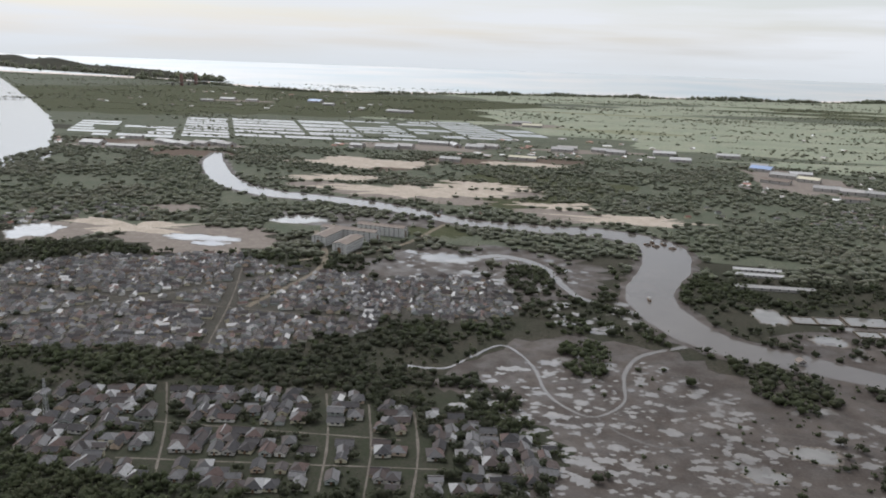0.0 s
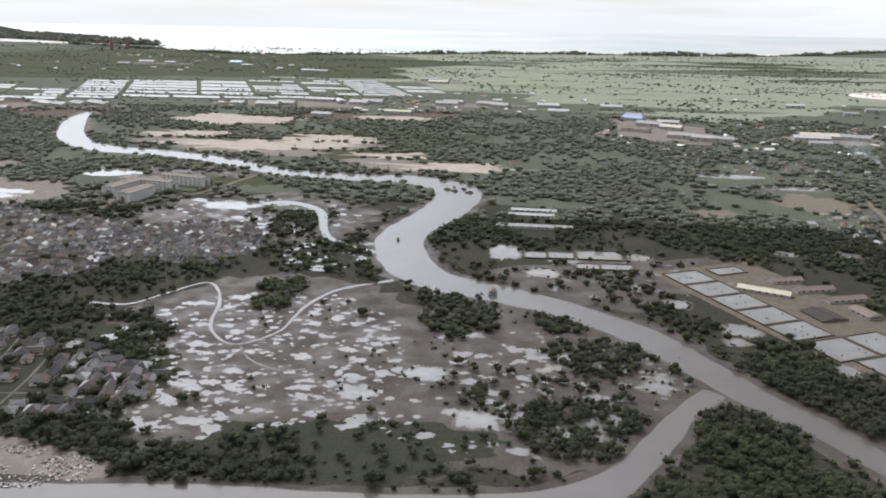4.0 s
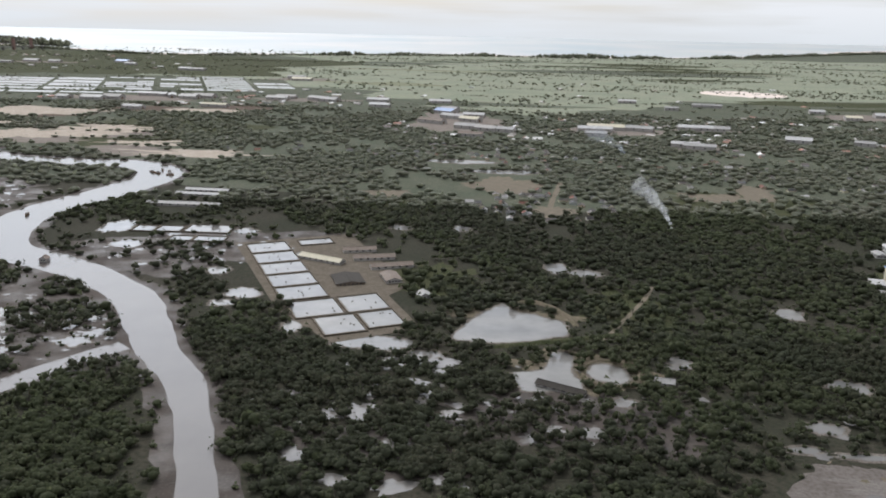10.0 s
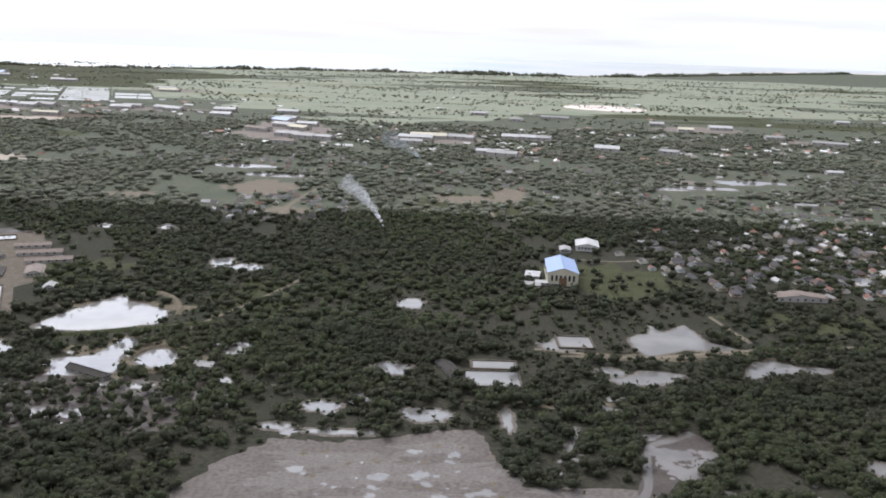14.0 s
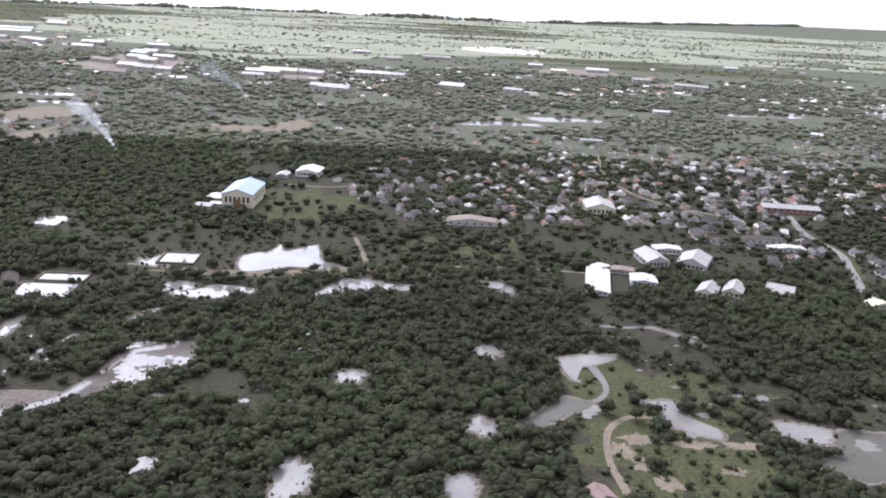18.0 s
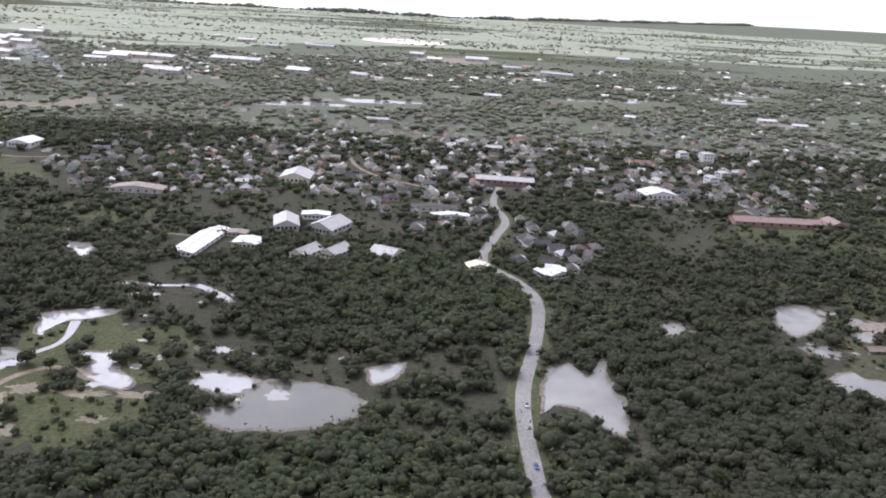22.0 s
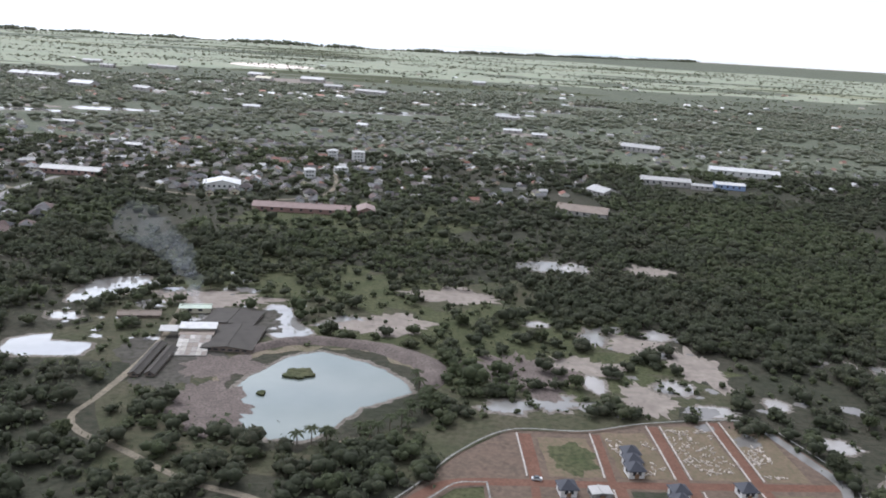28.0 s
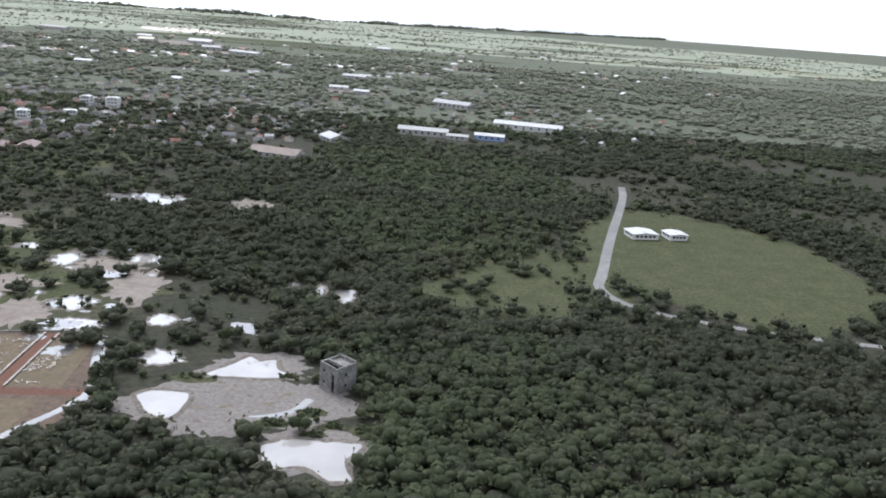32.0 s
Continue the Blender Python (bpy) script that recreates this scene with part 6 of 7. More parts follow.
def forest(name, rows, kinds, leaf, label):
    """Rows of x, y, size, turn: trees of the given kinds, joined."""
    rng = np.random.default_rng(len(rows))
    rows = np.array(rows)
    pickd = rng.integers(0, len(kinds), len(rows))
    vs, fs, ms, n = [], [], [], 0
    for k, (v, f, m) in enumerate(kinds):
        r = rows[pickd == k]
        if not len(r):
            continue
        c, s = np.cos(r[:, 3])[:, None], np.sin(r[:, 3])[:, None]
        q = r[:, 2][:, None]
        out = np.stack([r[:, :1] + q * (c * v[:, 0] - s * v[:, 1]), r[:, 1:2] + q * (s * v[:, 0] + c * v[:, 1]), q * v[None, :, 2] * np.ones_like(c)], 2)
        vs.append(out.reshape(-1, 3))
        fs.append((f[None] + (n + len(v) * np.arange(len(r)))[:, None, None]).reshape(-1, 3))
        ms.append(np.tile(m, len(r)))
        n += len(v) * len(r)
    data = bpy.data.meshes.new(name)
    vs, fs = np.concatenate(vs), np.concatenate(fs)
    data.vertices.add(len(vs))
    data.vertices.foreach_set("co", vs.astype(np.float32).ravel())
    data.loops.add(len(fs) * 3)
    data.loops.foreach_set("vertex_index", fs.astype(np.int32).ravel())
    data.polygons.add(len(fs))
    data.polygons.foreach_set("loop_start", np.arange(0, len(fs) * 3, 3, dtype=np.int32))
    data.polygons.foreach_set("material_index", np.concatenate(ms).astype(np.int32))
    data.materials.append(leaf)
    data.materials.append(M_BARK)
    data.polygons.foreach_set("use_smooth", np.ones(len(fs), bool))
    data.update(calc_edges=True)
    data.validate()
    return tagged(new(name, data), label, "trees", "", "stuff")


# (x, y, rx, ry, share of ground under trees)
WOODS = [(140, 308, 104, 80, 0.03), (390, 258, 70, 40, 0.55), (42, 335, 78, 92, -0.2), (-205, 452, 130, 92, 0.05), (-45, 480, 55, 48, 0.06), (-100, 286, 112, 44, 0.34), (-15, 550, 85, 60, 0.06), (215, 440, 70, 40, 0.2), (100, 245, 42, 18, 0.25),
         (-125, 352, 125, 19, 0.9), (-150, 245, 60, 12, 0.7), (-30, 248, 60, 6, 0.8), (-8, 318, 17, 34, 0.8), (2, 275, 16, 26, 0.75), (16, 538, 20, 42, 0.95), (37, 393, 13, 24, 0.9), (130, 374, 21, 38, 0.95), (177, 372, 17, 19, 0.95), (189, 329, 21, 17, 0.95)]
WOODS += [(180, 264, 27, 20, 0.95), (236, 255, 20, 36, 0.95), (250, 225, 18, 24, 0.9), (266, 322, 15, 38, 0.95), (285, 345, 12, 30, 0.95), (318, 300, 18, 20, 0.6), (208, 675, 85, 58, 0.95), (-335, 740, 60, 90, 0.9), (-400, 900, 80, 60, 0.8),
          (330, 235, 40, 40, 0.85), (440, 240, 24, 30, 0.7), (470, 340, 60, 60, 0.85), (480, 450, 90, 75, 0.9), (380, 470, 40, 50, 0.8), (300, 520, 60, 40, 0.8), (600, 250, 40, 26, 0.92)]
WOODS += [(660, 250, 80, 40, 0.95), (690, 200, 70, 45, 0.92), (620, 170, 60, 40, 0.95), (800, 250, 50, 36, 0.95), (780, 150, 90, 30, 0.9), (905, 215, 34, 62, 0.97), (905, 330, 28, 46, 0.97), (700, 365, 50, 20, 0.75), (760, 380, 60, 25, 0.35),
          (660, 540, 90, 60, 0.9), (720, 470, 90, 60, 0.6), (850, 440, 60, 90, 0.5), (975, 430, 70, 40, 0.4), (1000, 150, 60, 34, 0.42), (1040, 163, 22, 9, 0.15), (980, 200, 30, 40, 0.3), (1040, 275, 80, 50, 0.3)]
WOODS += [(1060, 340, 90, 50, 0.55), (1075, 205, 50, 30, 0.3), (1122, 262, 38, 40, 0.95), (1195, 345, 90, 65, 0.97), (1205, 185, 40, 50, 0.97), (1240, 150, 60, 44, 0.95), (1130, 120, 50, 12, 0.9), (1161, 148, 24, 21, 0.06), (1220, 216, 25, 20, 0.12), (1238, 240, 14, 20, 0.3), (1300, 262, 44, 62, 0.02), (1230, 430, 90, 40, 0.9),
          (1059, 539, 115, 130, 0.55), (935, 510, 90, 90, 0.55), (733, 181, 25, 19, -0.25), (737, 214, 27, 21, 0.08), (762, 200, 14, 12, 0.2), (558, 600, 60, 60, 0.5), (1150, 175, 30, 12, 0.5), (1160, 230, 30, 30, 0.75), (1040, 140, 12, 20, 0.8), (607, 412, 34, 32, 0.06)]
KEEP_ARRAY, PLACED_ARRAY = np.array(KEEP_OUT), np.array(placed)


def wild(x0, x1, y0, y1, step, base, seed, clump=26.0, use_woods=True, sway=0.32):
    """Tree places on a loose grid: woods where given, and elsewhere by chance."""
    rng = np.random.default_rng(seed)
    xs, ys = np.meshgrid(np.arange(x0, x1, step), np.arange(y0, y1, step))
    x, y = xs.ravel() + rng.uniform(-0.5, 0.5, xs.size) * step, ys.ravel() + rng.uniform(-0.5, 0.5, xs.size) * step
    seen = (x > -0.66 * y - 40) & (x < 1184 + 0.66 * y + 40)
    x, y = x[seen], y[seen]
    wave = np.sin(x / clump + 1.7 * np.sin(y / clump * 0.7)) + np.sin(y / clump * 1.3 + 1.3 * np.sin(x / clump * 0.6)) + 0.8 * np.sin(x / clump * 2.9 + y / clump * 2.1) + 0.5 * np.sin(x / clump * 5.3 - y / clump * 4.7)
    share = np.clip(base + sway * wave, 0.03, 0.97)
    if use_woods:
        edge = 1 + 0.13 * wave
        for cx, cy, rx, ry, d in WOODS:
            inside = ((x - cx) / rx) ** 2 + ((y - cy) / ry) ** 2 < edge
            share = np.where(inside, np.clip(d + 0.12 * wave * (d < 0.9), 0, 1), share)
    ok = rng.random(len(x)) < share
    x, y = x[ok], y[ok]
    ok = np.ones(len(x), bool)
    for cx, cy, rx, ry in KEEP_ARRAY:
        near_by = (np.abs(x - cx) < rx) & (np.abs(y - cy) < ry)
        ok &= ~(near_by & (((x - cx) / rx) ** 2 + ((y - cy) / ry) ** 2 < rng.uniform(0.75, 1.05, len(x))))
    for line, extra in LINE_SAMPLES:
        lo, hi = line[:, :2].min(0) - 30, line[:, :2].max(0) + 30
        sel = np.where((x > lo[0]) & (x < hi[0]) & (y > lo[1]) & (y < hi[1]) & ok)[0]
        if len(sel):
            d = np.min(np.hypot(x[sel, None] - line[None, :, 0], y[sel, None] - line[None, :, 1]) - line[None, :, 2], axis=1)
            ok[sel[d < extra]] = False
    x, y = x[ok], y[ok]
    for edge in POLYGONS:
        near_by = np.where((x > edge[:, 0].min()) & (x < edge[:, 0].max()) & (y > edge[:, 1].min()) & (y < edge[:, 1].max()))[0]
        odd = np.zeros(len(near_by), bool)
        for (ax, ay), (bx, by) in zip(edge, np.roll(edge, 1, 0)):
            if ay != by:
                odd ^= ((ay > y[near_by]) != (by > y[near_by])) & (x[near_by] < (bx - ax) * (y[near_by] - ay) / (by - ay) + ax)
        keep = np.ones(len(x), bool)
        keep[near_by[odd]] = False
        x, y = x[keep], y[keep]
    ok = np.ones(len(x), bool)
    for cx, cy, rx, ry in PLACED_ARRAY:
        ok &= (np.abs(x - cx) > rx) | (np.abs(y - cy) > ry)
    x, y = x[ok], y[ok]
    return x, y, rng


rng = np.random.default_rng(3)
NEAR_KINDS = [crown(rng, 36, 2.4, h, n, 0.19) for h, n in ((2.5, 3), (2.9, 3), (3.6, 3), (2.2, 2), (2.7, 3), (3.2, 3), (2.4, 2), (2.8, 3))]
NEXT_KINDS = [crown(rng, 20, 2.2, h, n, 0.26) for h, n in ((2.6, 2), (3.2, 2), (3.6, 2), (2.3, 1), (2.9, 2))]
MID_KINDS = [crown(rng, 6, 2.6, h, n, 0.3) for h, n in ((2.3, 1), (2.9, 2), (3.4, 1), (2.6, 1))]
LIGHT_KINDS = [crown(rng, 1, 3.2, h, 1, 0.4) for h in (1.8, 2.4, 3.2)]
FAR_KINDS = [crown(rng, 1, 4.6, h, 1, 0.5) for h in (1.8, 2.4, 3.0)]
BUSH_KINDS = [crown(rng, 5, 1.2, h, 1, 0.4) for h in (1.0, 1.3, 1.7)]
x, y, r2 = wild(-330, 1420, 106, 330, 3.35, 0.68, 21)
kept = (y > 118) | (x > 1030)
x, y = x[kept], y[kept]
size = r2.uniform(0.65, 1.25, len(x)) * np.where(r2.random(len(x)) < 0.05, 1.35, 1.0)
tint = np.sin(x / 31) + np.sin(y / 23 + x / 57) + 0.6 * r2.normal(size=len(x))
rows = np.stack([x, y, size, r2.uniform(0, 6.28, len(x))], 1)
# the trees that the flight passes nearest stand singly, with limbs of their own
single = np.zeros(len(rows), bool)
single[r2.permutation(np.where((y < 235) & (y > 135) & (x > 40))[0])[:165]] = True
lone, rows, tint = rows[single], rows[~single], tint[~single]
near_row = rows[:, 1] < 235
forest("mangrove_trees", rows[(tint < 0.55) & near_row], NEAR_KINDS, M_LEAF, "dense dark mangrove and lowland forest")
forest("scrub_trees", rows[(tint >= 0.55) & near_row], NEAR_KINDS, M_LEAF2, "lighter green scrub and young trees")
forest("mangrove_trees", rows[(tint < 0.55) & ~near_row], NEXT_KINDS, M_LEAF, "dense dark forest farther from the flight")
forest("scrub_trees", rows[(tint >= 0.55) & ~near_row], NEXT_KINDS, M_LEAF2, "lighter green scrub farther from the flight")
WOODS_KEPT, WOODS = WOODS, [(42, 335, 78, 92, -0.2), (140, 308, 104, 80, 0.06), (-205, 452, 130, 92, 0.03), (524, 202, 48, 32, 0.02), (1090, 146, 50, 30, 0.02)]
x, y, r2 = wild(-300, 1420, 106, 380, 4.7, 0.62, 31, 15)
forest("undergrowth_bushes", np.stack([x, y, r2.uniform(0.5, 1.2, len(x)), r2.uniform(0, 6.28, len(x))], 1), BUSH_KINDS, M_LEAF2, "low green bushes on open ground")
WOODS = WOODS_KEPT
x, y, r2 = wild(-420, 1560, 330, 560, 4.1, 0.52, 22)
size = r2.uniform(0.65, 1.3, len(x))
tint = np.sin(x / 37) + np.sin(y / 29 + x / 61) + 0.6 * r2.normal(size=len(x))
rows = np.stack([x, y, size, r2.uniform(0, 6.28, len(x))], 1)
forest("inland_trees", rows[tint < 0.2], MID_KINDS, M_LEAF, "dark trees among the settlements")
forest("inland_scrub", rows[tint >= 0.2], MID_KINDS, M_LEAF2, "light green trees among the settlements")
x, y, r2 = wild(-820, 1980, 560, 1150, 6.4, 0.58, 23, 34, True, 0.3)
rows = np.stack([x, y, r2.uniform(0.85, 1.6, len(x)), r2.uniform(0, 6.28, len(x))], 1)
half = r2.random(len(x)) < 0.55
# Both halves wear the leaf colour that is paled for haze.
forest("distant_trees", rows[half], LIGHT_KINDS, M_LEAF_HAZE, "distant dark trees between fields")
forest("distant_scrub", rows[~half], LIGHT_KINDS, M_LEAF_HAZE, "distant light green trees")
x, y, r2 = wild(-60, 1260, -260, 118, 9.4, 0.62, 27, 30, False, 0.3)
forest("woods_behind", np.stack([x, y, r2.uniform(0.8, 1.6, len(x)), r2.uniform(0, 6.28, len(x))], 1), LIGHT_KINDS, M_LEAF, "the same dark woods going on under the flight")
x, y, r2 = wild(-1900, 3000, 1150, 2780, 15, 0.05, 24, 62, False, 0.26)
rows = np.stack([x, y, r2.uniform(0.5, 1.1, len(x)), r2.uniform(0, 6.28, len(x))], 1).tolist()
# hedges run along the strips of pasture
for k in range(180):
    hy = r2.uniform(1150, 2650)
    hx, run, rise = r2.uniform(-0.7 * hy, 1184 + 0.7 * hy), r2.uniform(60, 340), r2.uniform(-0.12, 0.12)
    for d in np.arange(0, run, 6.5):
        if r2.random() < 0.8:
            rows.append((hx + d, hy + rise * d + r2.normal() * 2.5, r2.uniform(0.35, 0.8), r2.uniform(0, 6.28)))
forest("far_trees", rows, FAR_KINDS, M_LEAF_HAZE, "far hedges and woods in the pasture")
coast_rows = []
for q in smooth([(a, b, 0) for a, b in COAST[1:-1]], 5):
    for k in range(3):
        if -1300 < q.x < 2700 and rnd.random() < 0.8:
            coast_rows.append((q.x + rnd.gauss(0, 6), q.y - 22 - 12 * k + rnd.gauss(0, 8), max(0.45, 0.85 + 0.8 * hash_noise(q.x, q.y, 110)) * rnd.uniform(0.6, 1.3), rnd.uniform(0, 6.28)))
SHORE_KINDS = [crown(rng, 6, 4.4, h, True, 0.6) for h in (7.0, 9.0, 11.0)]
forest("shore_trees", coast_rows, SHORE_KINDS, M_LEAF_HAZE, "tall line of trees along the shore")

rows = []
for px, py, prx, pry, turn_, *rest in PONDS:
    if prx > 3.5 and py < 560 and px < 1400 and rest[1] is not M_TURQ:
        for k in range(int(4 + 0.3 * (prx + pry))):
            a = rnd.uniform(0, 6.283)
            q = rnd.choice((1.0, 1.05, 1.1)) + rnd.gauss(0, 0.05)
            rows.append((px + q * prx * math.cos(a), py + q * pry * math.sin(a), rnd.uniform(0.35, 0.95), rnd.uniform(0, 6.28)))
for hx, hy, hrx, hry in HUMPS:
    rows += [(hx + rnd.gauss(0, hrx * 0.4), hy + rnd.gauss(0, hry * 0.4), rnd.uniform(0.3, 0.6), rnd.uniform(0, 6.28)) for k in range(16)]
forest("bankside_bushes", rows, BUSH_KINDS, M_LEAF2, "low green bushes along pond banks")

# single trees: trunk, limbs and a crown of many leaf clumps
def tree_kind(seed, r, h):
    g = np.random.default_rng(seed)
    root = tagged(new("tree"), "leafy broad-crowned tree at the forest edge", "tree", "single forest trees")
    bm = bmesh.new()
    bmesh.ops.create_cone(bm, cap_ends=True, segments=7, radius1=0.2, radius2=0.1, depth=0.6 * h, matrix=Matrix.Translation((0, 0, 0.3 * h - 0.1)))
    part("trunk", bm, M_BARK, root)
    for k in range(4):
        a = 1.57 * k + g.uniform(-0.4, 0.4)
        tip = Vector((math.cos(a) * r * 0.6, math.sin(a) * r * 0.6, 0.75 * h))
        foot = Vector((0, 0, 0.4 * h))
        bm = bmesh.new()
        bmesh.ops.create_cone(bm, cap_ends=True, segments=5, radius1=0.09, radius2=0.03, depth=(tip - foot).length,
                              matrix=Matrix.Translation((tip + foot) / 2) @ (tip - foot).to_track_quat("Z", "Y").to_matrix().to_4x4())
        part("limb", bm, M_BARK, root)
    bm = bmesh.new()
    lumps = [(0, 0, 0.72 * h, 0.62)] + [(math.cos(a) * r * 0.55, math.sin(a) * r * 0.55, h * g.uniform(0.55, 0.75), g.uniform(0.4, 0.55)) for a in np.arange(6) * 1.05 + g.uniform(0, 1)]
    for cx, cy, cz, q in lumps:
        for k in range(70):
            d = Vector(g.normal(size=3)).normalized()
            c = Vector((cx, cy, cz)) + d * q * r * g.uniform(0.6, 1.05)
            a, b = Vector(g.normal(size=3)).normalized(), Vector(g.normal(size=3)).normalized()
            w = 0.16 * r * g.uniform(0.7, 1.4)
            bm.faces.new([bm.verts.new(p) for p in (c + a * w, c + b * w, c - a * w, c - b * w)])
    part("crown", bm, leaf_for[seed % 2], root)
    return root


leaf_for = (M_LEAF, M_LEAF2)
kinds = [tree_kind(s, r, h) for s, r, h in ((0, 2.3, 3.8), (1, 2.1, 3.4), (2, 2.6, 4.2), (3, 1.9, 3.9))]
for n, (a, b, q, turn) in enumerate(lone):
    m = pose(a, b, 0, 0, 0, math.degrees(turn))
    if n < 4:
        kinds[n].matrix_world = m
    else:
        ob = copy_thing(kinds[n % 4], m)

# palms by the quarry pool
def palm(h, seed):
    g = random.Random(seed)
    root = tagged(new("palm_tree"), "slender green palm beside the quarry pool", "palm", "palms by the pool")
    bm = bmesh.new()
    bmesh.ops.create_cone(bm, cap_ends=True, segments=7, radius1=0.16, radius2=0.1, depth=h, matrix=Matrix.Translation((0, 0, h / 2 - 0.1)))
    part("trunk", bm, M_BARK, root)
    for k in range(10):
        a, droop = 0.63 * k + g.uniform(-0.2, 0.2), g.uniform(0.3, 1.0)
        bm = bmesh.new()
        rows_ = []
        for i in range(6):
            t = i / 5
            rr, z, w = 1.9 * t, h + 0.6 * math.sin(t * 2.2) - droop * t * t, 0.32 * math.sin(0.25 + t * 2.6)
            mid_ = Vector((math.cos(a) * rr, math.sin(a) * rr, z))
            side = Vector((-math.sin(a), math.cos(a), 0)) * max(0.02, w)
            rows_.append([bm.verts.new(mid_ + side - Vector((0, 0, 0.12))), bm.verts.new(mid_), bm.verts.new(mid_ - side - Vector((0, 0, 0.12)))])
        for p, q in zip(rows_, rows_[1:]):
            bm.faces.new((p[0], q[0], q[1], p[1]))
            bm.faces.new((p[1], q[1], q[2], p[2]))
        part("frond", bm, M_LEAF2, root)
    return root


palms = [palm(2.6, 1), palm(3.4, 2)]
for n in range(22):
    a = radians(-95 + n * 5.2)
    m = pose(1023 + 25.5 * math.cos(a) + rnd.gauss(0, 1.0), 184 + 24 * math.sin(a) + rnd.gauss(0, 1.0), 0, 0, 0, rnd.uniform(0, 360))
    if n < 2:
        palms[n].matrix_world = m
    else:
        copy_thing(palms[n % 2], m)

# ---- vehicles, boats, mast, smoke ----
M_STEEL = painted("galvanised_steel", (0.4, 0.4, 0.4), 0.2, 0.5)
M_TYRE = Paint("tyre_rubber", 0.9).colour((0.02, 0.02, 0.02)).m


def car(paint, label):
    root = tagged(new("car"), label, "car", "vehicles on the road")
    bm = bmesh.new()
    v = box(bm, -0.45, -1.05, 0.15, 0.45, 1.05, 0.5)
    bmesh.ops.bevel(bm, geom=bm.edges[:], offset=0.07, segments=2, affect="EDGES")
    body = part("body", bm, paint, root)
    bm = bmesh.new()
    v = box(bm, -0.42, -0.6, 0.5, 0.42, 0.75, 0.8)
    for q in v[4:]:
        q.co.x *= 0.8
        q.co.y *= 0.72
    part("cabin", bm, M_GLASS, root)
    for sx in (-1, 1):
        for sy in (-0.65, 0.65):
            bm = bmesh.new()
            bmesh.ops.create_cone(bm, cap_ends=True, segments=10, radius1=0.17, radius2=0.17, depth=0.12, matrix=pose(sx * 0.42, sy, 0.17, 0, 90, 0))
            wheel = part("wheel", bm, M_TYRE, root)
            bm = bmesh.new()
            bmesh.ops.create_cone(bm, cap_ends=True, segments=8, radius1=0.1, radius2=0.08, depth=0.03, matrix=pose(sx * 0.49, sy, 0.17, 0, 90, 0))
            part("rim", bm, M_STEEL, wheel, "grey steel rim")
    return root


for x, y, turn, c, text in ((850.6, 190, -6, (0.6, 0.6, 0.62), "small white car on the forest road"), (848.6, 162, 0, (0.1, 0.16, 0.4), "small blue car on the forest road"),
                            (858.5, 222, -14, (0.35, 0.34, 0.33), "small grey car on the forest road"), (1069, 147.6, 85, (0.55, 0.55, 0.55), "pale van on the red lane")):
    car(painted("car_paint", c, 0.05, 0.3), text).matrix_world = pose(x, y, 0.1, 0, 0, turn)


def boat(label):
    root = tagged(new("boat"), label, "boat", "moored river boats")
    bm = bmesh.new()
    rows_ = []
    for i in range(7):
        t = i / 6
        w = 1.0 * math.sin(math.pi * (0.12 + 0.82 * t)) ** 0.7
        z = 0.35 + 0.5 * abs(t - 0.5) ** 2
        rows_.append([bm.verts.new((-w, 6 * (t - 0.5), z + 0.5)), bm.verts.new((-w * 0.7, 6 * (t - 0.5), 0)), bm.verts.new((w * 0.7, 6 * (t - 0.5), 0)), bm.verts.new((w, 6 * (t - 0.5), z + 0.5))])
    for p, q in zip(rows_, rows_[1:]):
        for k in range(3):
            bm.faces.new((p[k], q[k], q[k + 1], p[k + 1]))
        bm.faces.new((p[0], p[3], q[3], q[0]))
    bm.faces.new(rows_[0][::-1])
    bm.faces.new(rows_[-1])
    part("hull", bm, M_DOOR, root)
    bm = bmesh.new()
    box(bm, -0.6, -1.6, 0.8, 0.6, 0.6, 1.8)
    part("cabin", bm, M_WALLG, root)
    bm = bmesh.new()
    box(bm, -0.75, -1.8, 1.8, 0.75, 0.8, 1.92)
    part("roof", bm, M_PALE, root)
    return root


craft = boat("wooden river boat with a small cabin")
craft.matrix_world = pose(104, 652, 0.1, 0, 0, 60)
for x, y, turn in ((110, 648, 70), (117, 655, 40), (122, 643, 100), (109, 661, 20), (-70, 724, 60), (84, 500, 10)):
    copy_thing(craft, pose(x, y, 0.1, 0, 0, turn))

mast = tagged(new("radio_mast"), "grey steel lattice mast above the village", "mast")
for sx in (-1, 1):
    for sy in (-1, 1):
        bm = bmesh.new()
        a, b = Vector((sx * 0.9, sy * 0.9, -0.2)), Vector((sx * 0.25, sy * 0.25, 17))
        bmesh.ops.create_cone(bm, segments=5, radius1=0.1, radius2=0.07, depth=(b - a).length, matrix=Matrix.Translation((a + b) / 2) @ (b - a).to_track_quat("Z", "Y").to_matrix().to_4x4())
        part("leg", bm, M_STEEL, mast)
for k in range(9):
    z, q = 1.8 * k + 0.6, 0.9 - 0.65 * (1.8 * k + 0.6) / 17
    for turn in (0, 90, 180, 270):
        bm = bmesh.new()
        a, b = Vector((-q, -q, z)), Vector((q * 0.93, -q * 0.93, z + 1.7))
        bmesh.ops.create_cone(bm, segments=4, radius1=0.045, radius2=0.045, depth=(b - a).length, matrix=pose(0, 0, 0, 0, 0, turn) @ Matrix.Translation((a + b) / 2) @ (b - a).to_track_quat("Z", "Y").to_matrix().to_4x4())
        part("brace", bm, M_STEEL, mast)
mast.matrix_world = pose(-181, 288, 0)

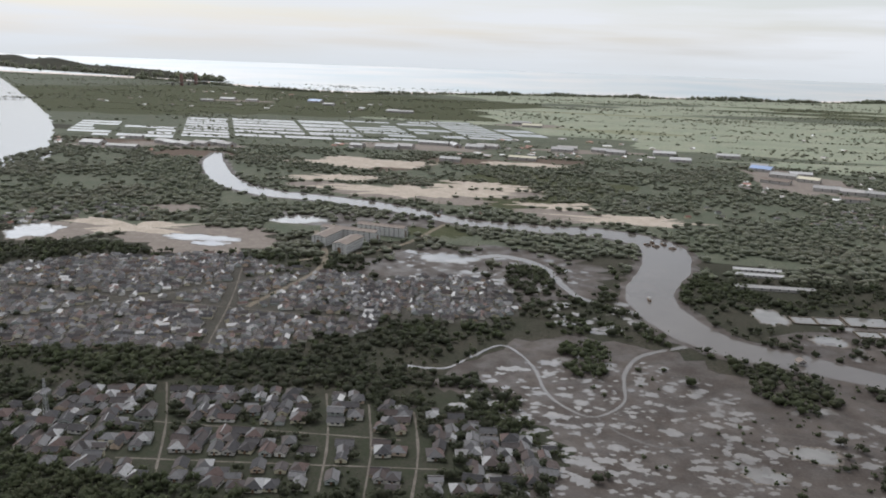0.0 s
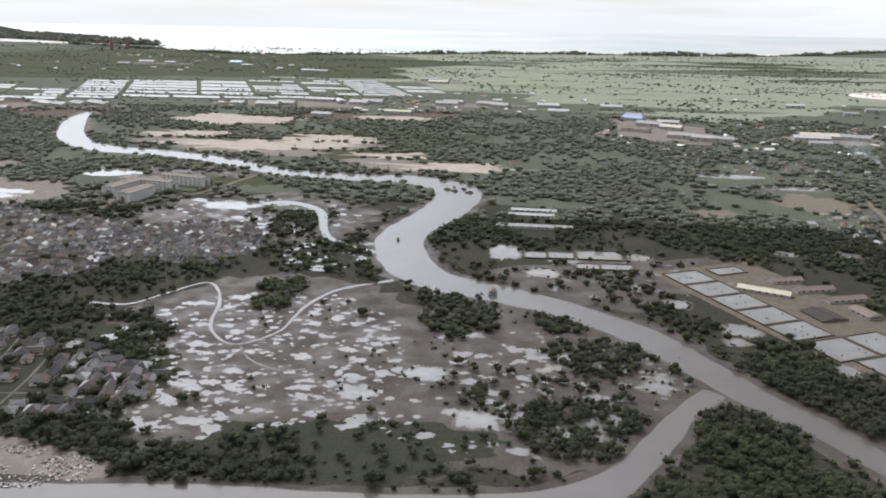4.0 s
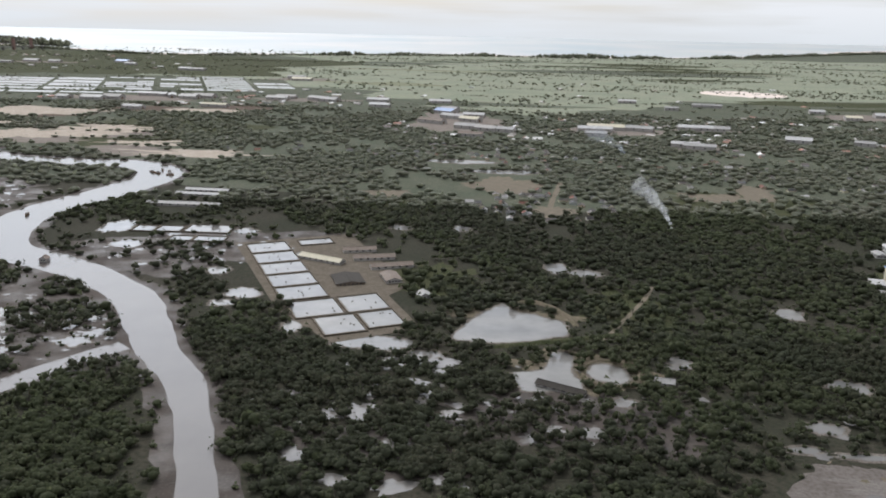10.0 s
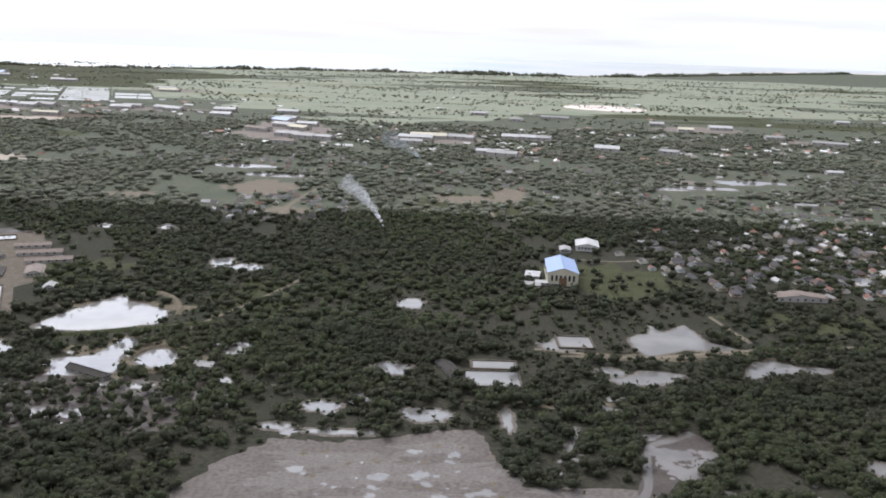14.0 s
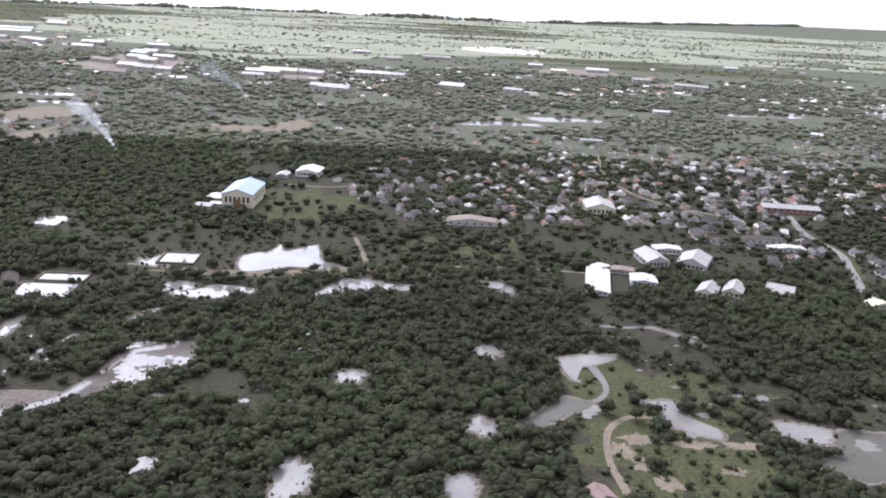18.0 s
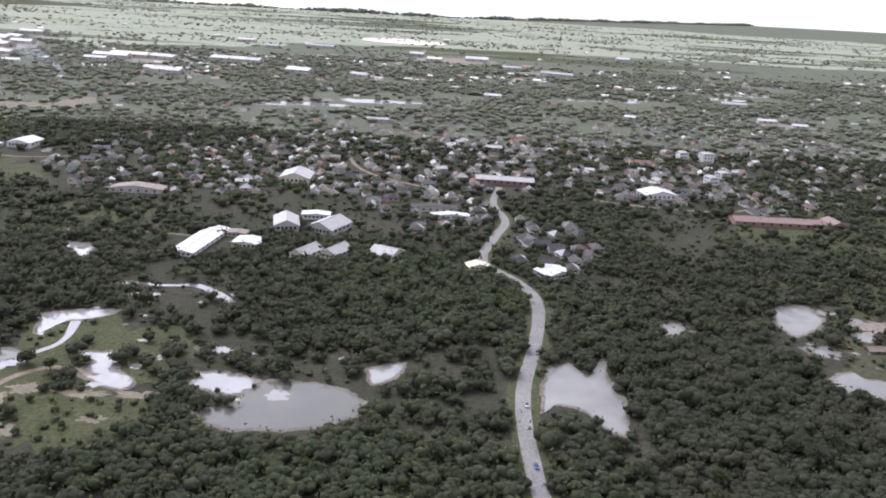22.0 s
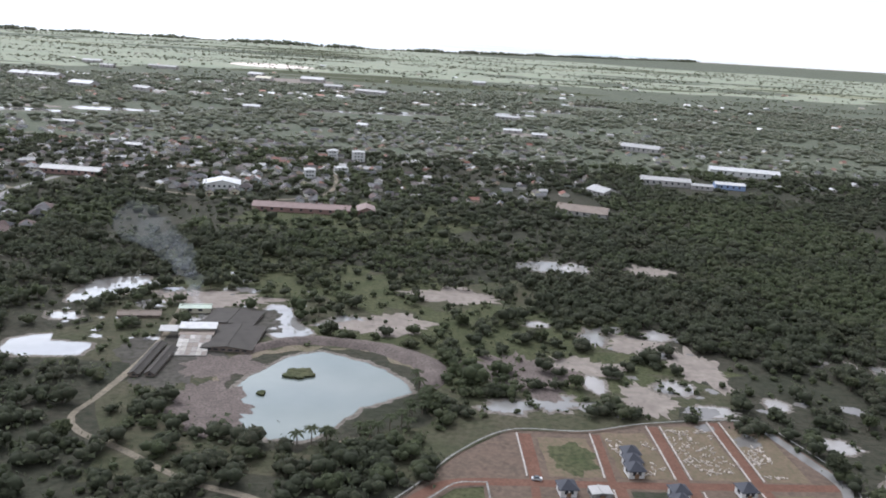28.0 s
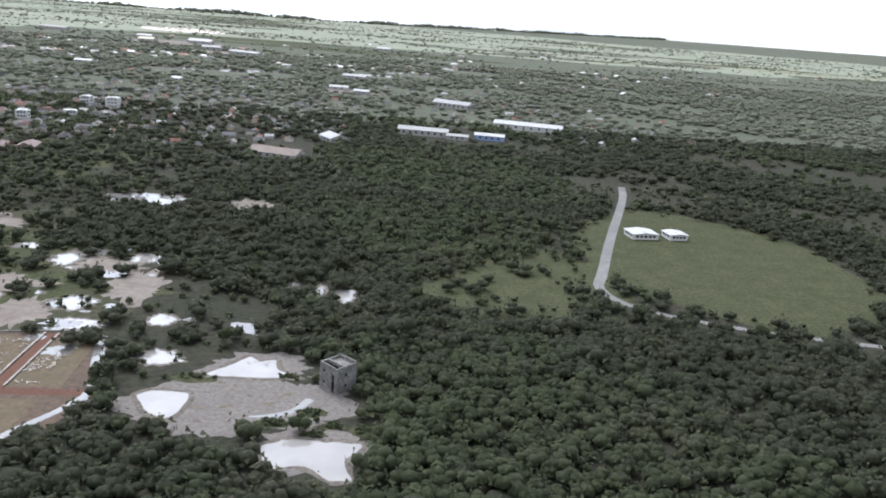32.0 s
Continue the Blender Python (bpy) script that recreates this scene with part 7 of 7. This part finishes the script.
# smoke from small fires: loose thin puffs
def smoke_paint(name, thick, c):
    m = bpy.data.materials.new(name)
    m.use_nodes = True
    n, l = m.node_tree.nodes, m.node_tree.links
    n.remove(n["Principled BSDF"])
    clear, dust, both = n.new("ShaderNodeBsdfTransparent"), n.new("ShaderNodeBsdfTranslucent"), n.new("ShaderNodeMixShader")
    dust.inputs["Color"].default_value = (*c, 1)
    grain = n.new("ShaderNodeTexNoise")
    grain.inputs["Scale"].default_value, grain.inputs["Detail"].default_value = 0.11, 3
    l.new(n.new("ShaderNodeNewGeometry").outputs["Position"], grain.inputs["Vector"])
    r = n.new("ShaderNodeMapRange")
    for key, value in (("From Min", 0.38), ("From Max", 0.75), ("To Min", 0.02), ("To Max", thick)):
        r.inputs[key].default_value = value
    l.new(grain.outputs[0], r.inputs["Value"])
    l.new(r.outputs[0], both.inputs[0])
    l.new(clear.outputs[0], both.inputs[1])
    front, cloud = n.new("ShaderNodeBsdfDiffuse"), n.new("ShaderNodeMixShader")
    front.inputs["Color"].default_value = (*c, 1)
    cloud.inputs[0].default_value = 0.5
    l.new(front.outputs[0], cloud.inputs[1])
    l.new(dust.outputs[0], cloud.inputs[2])
    l.new(cloud.outputs[0], both.inputs[2])
    l.new(both.outputs[0], n["Material Output"].inputs["Surface"])
    return m


def plume(x, y, drift, rise, width, thick, c, count=16, seed=1, z0=0.5):
    """A column that leaves the fire narrow and dense and spreads thin as it drifts."""
    g = random.Random(seed)
    root = tagged(new("smoke_plume"), "thin drifting plume of pale smoke", "smoke")
    for lo, hi, k0 in ((0.0, 0.3, 1.0), (0.3, 0.65, 0.45), (0.65, 1.0, 0.22)):
        n = max(3, int(count * (hi - lo)))
        haze = smoke_paint("thin_smoke", thick * k0, c)
        for k in range(n):
            t = lo + (hi - lo) * (k + 0.5) / n
            w = width * (0.12 + 0.88 * t ** 1.2)
            px, py, pz = drift * t ** 1.4 + g.gauss(0, w * 0.2), g.gauss(0, w * 0.2), rise * t ** 0.8
            bm = bmesh.new()
            bmesh.ops.create_icosphere(bm, subdivisions=3, radius=1.0)
            for v in bm.verts:
                f = 1 + 0.45 * noise.noise(v.co * 1.6 + Vector((k * 3.1, seed, 0))) + 0.2 * noise.noise(v.co * 4.1 + Vector((k, 0, 0)))
                v.co = Vector((px + v.co.x * w * 0.6 * f, py + v.co.y * w * 0.5 * f, pz + v.co.z * w * 0.55 * f))
            for f in bm.faces:
                f.smooth = True
            part("puff", bm, haze, root)
    root.matrix_world = pose(x, y, z0)
    return root


plume(488, 512, -24, 28, 9, 0.85, (0.9, 0.91, 0.92), 16, 1)
plume(505, 812, -34, 22, 15, 0.3, (0.7, 0.75, 0.82), 10, 2)
plume(989, 219, -14, 30, 10, 0.085, (0.85, 0.89, 0.95), 10, 3, 2.6)

# ---- headland and bridge far across the water ----
bm = bmesh.new()
head = smooth([(-1010, 2740, 16), (-1300, 2900, 60), (-1750, 3150, 110), (-2300, 3500, 150), (-3000, 3900, 170)], 40)
ridge = []
for i, q in enumerate(head):
    d = (head[min(i + 1, len(head) - 1)] - head[max(i - 1, 0)]).to_2d().normalized()
    ridge.append([bm.verts.new((q.x - d.y * q.z * s_, q.y + d.x * q.z * s_, 0.6 + (1 - abs(s_)) * q.z * 0.3 * (1 + 0.5 * hash_noise(q.x, q.y, 200)))) for s_ in (-1, -0.5, 0, 0.5, 1)])
for p, q in zip(ridge, ridge[1:]):
    for k in range(4):
        bm.faces.new((p[k], p[k + 1], q[k + 1], q[k]))
tagged(mesh_object("headland", bm, M_GROUND), "low wooded headland across the river mouth", "headland", "", "structure")
rows = []
for q in head:
    for k in range(14):
        rows.append((q.x + rnd.gauss(0, q.z * 0.5), q.y + rnd.gauss(0, q.z * 0.5), rnd.uniform(1.2, 2.6), rnd.uniform(0, 6.28)))
forest("headland_trees", rows, SHORE_KINDS, M_LEAF_HAZE, "woods on the far headland")
bridge = tagged(new("road_bridge"), "distant red and white road bridge", "bridge")
for name, b, mt in (("deck", (-90, -4, 8, 90, 4, 10), M_CONC), ("pylon", (-34, -4, 0, -28, 4, 34), M_WALLR), ("pylon", (28, -4, 0, 34, 4, 34), M_WALLR), ("pier", (-70, -3, 0, -66, 3, 8), M_CONC), ("pier", (66, -3, 0, 70, 3, 8), M_CONC), ("pier", (-2, -3, 0, 2, 3, 8), M_CONC)):
    bm = bmesh.new()
    box(bm, *b)
    part(name, bm, mt, bridge)
bridge.matrix_world = pose(-1010, 2480, 0, 0, 0, 70)
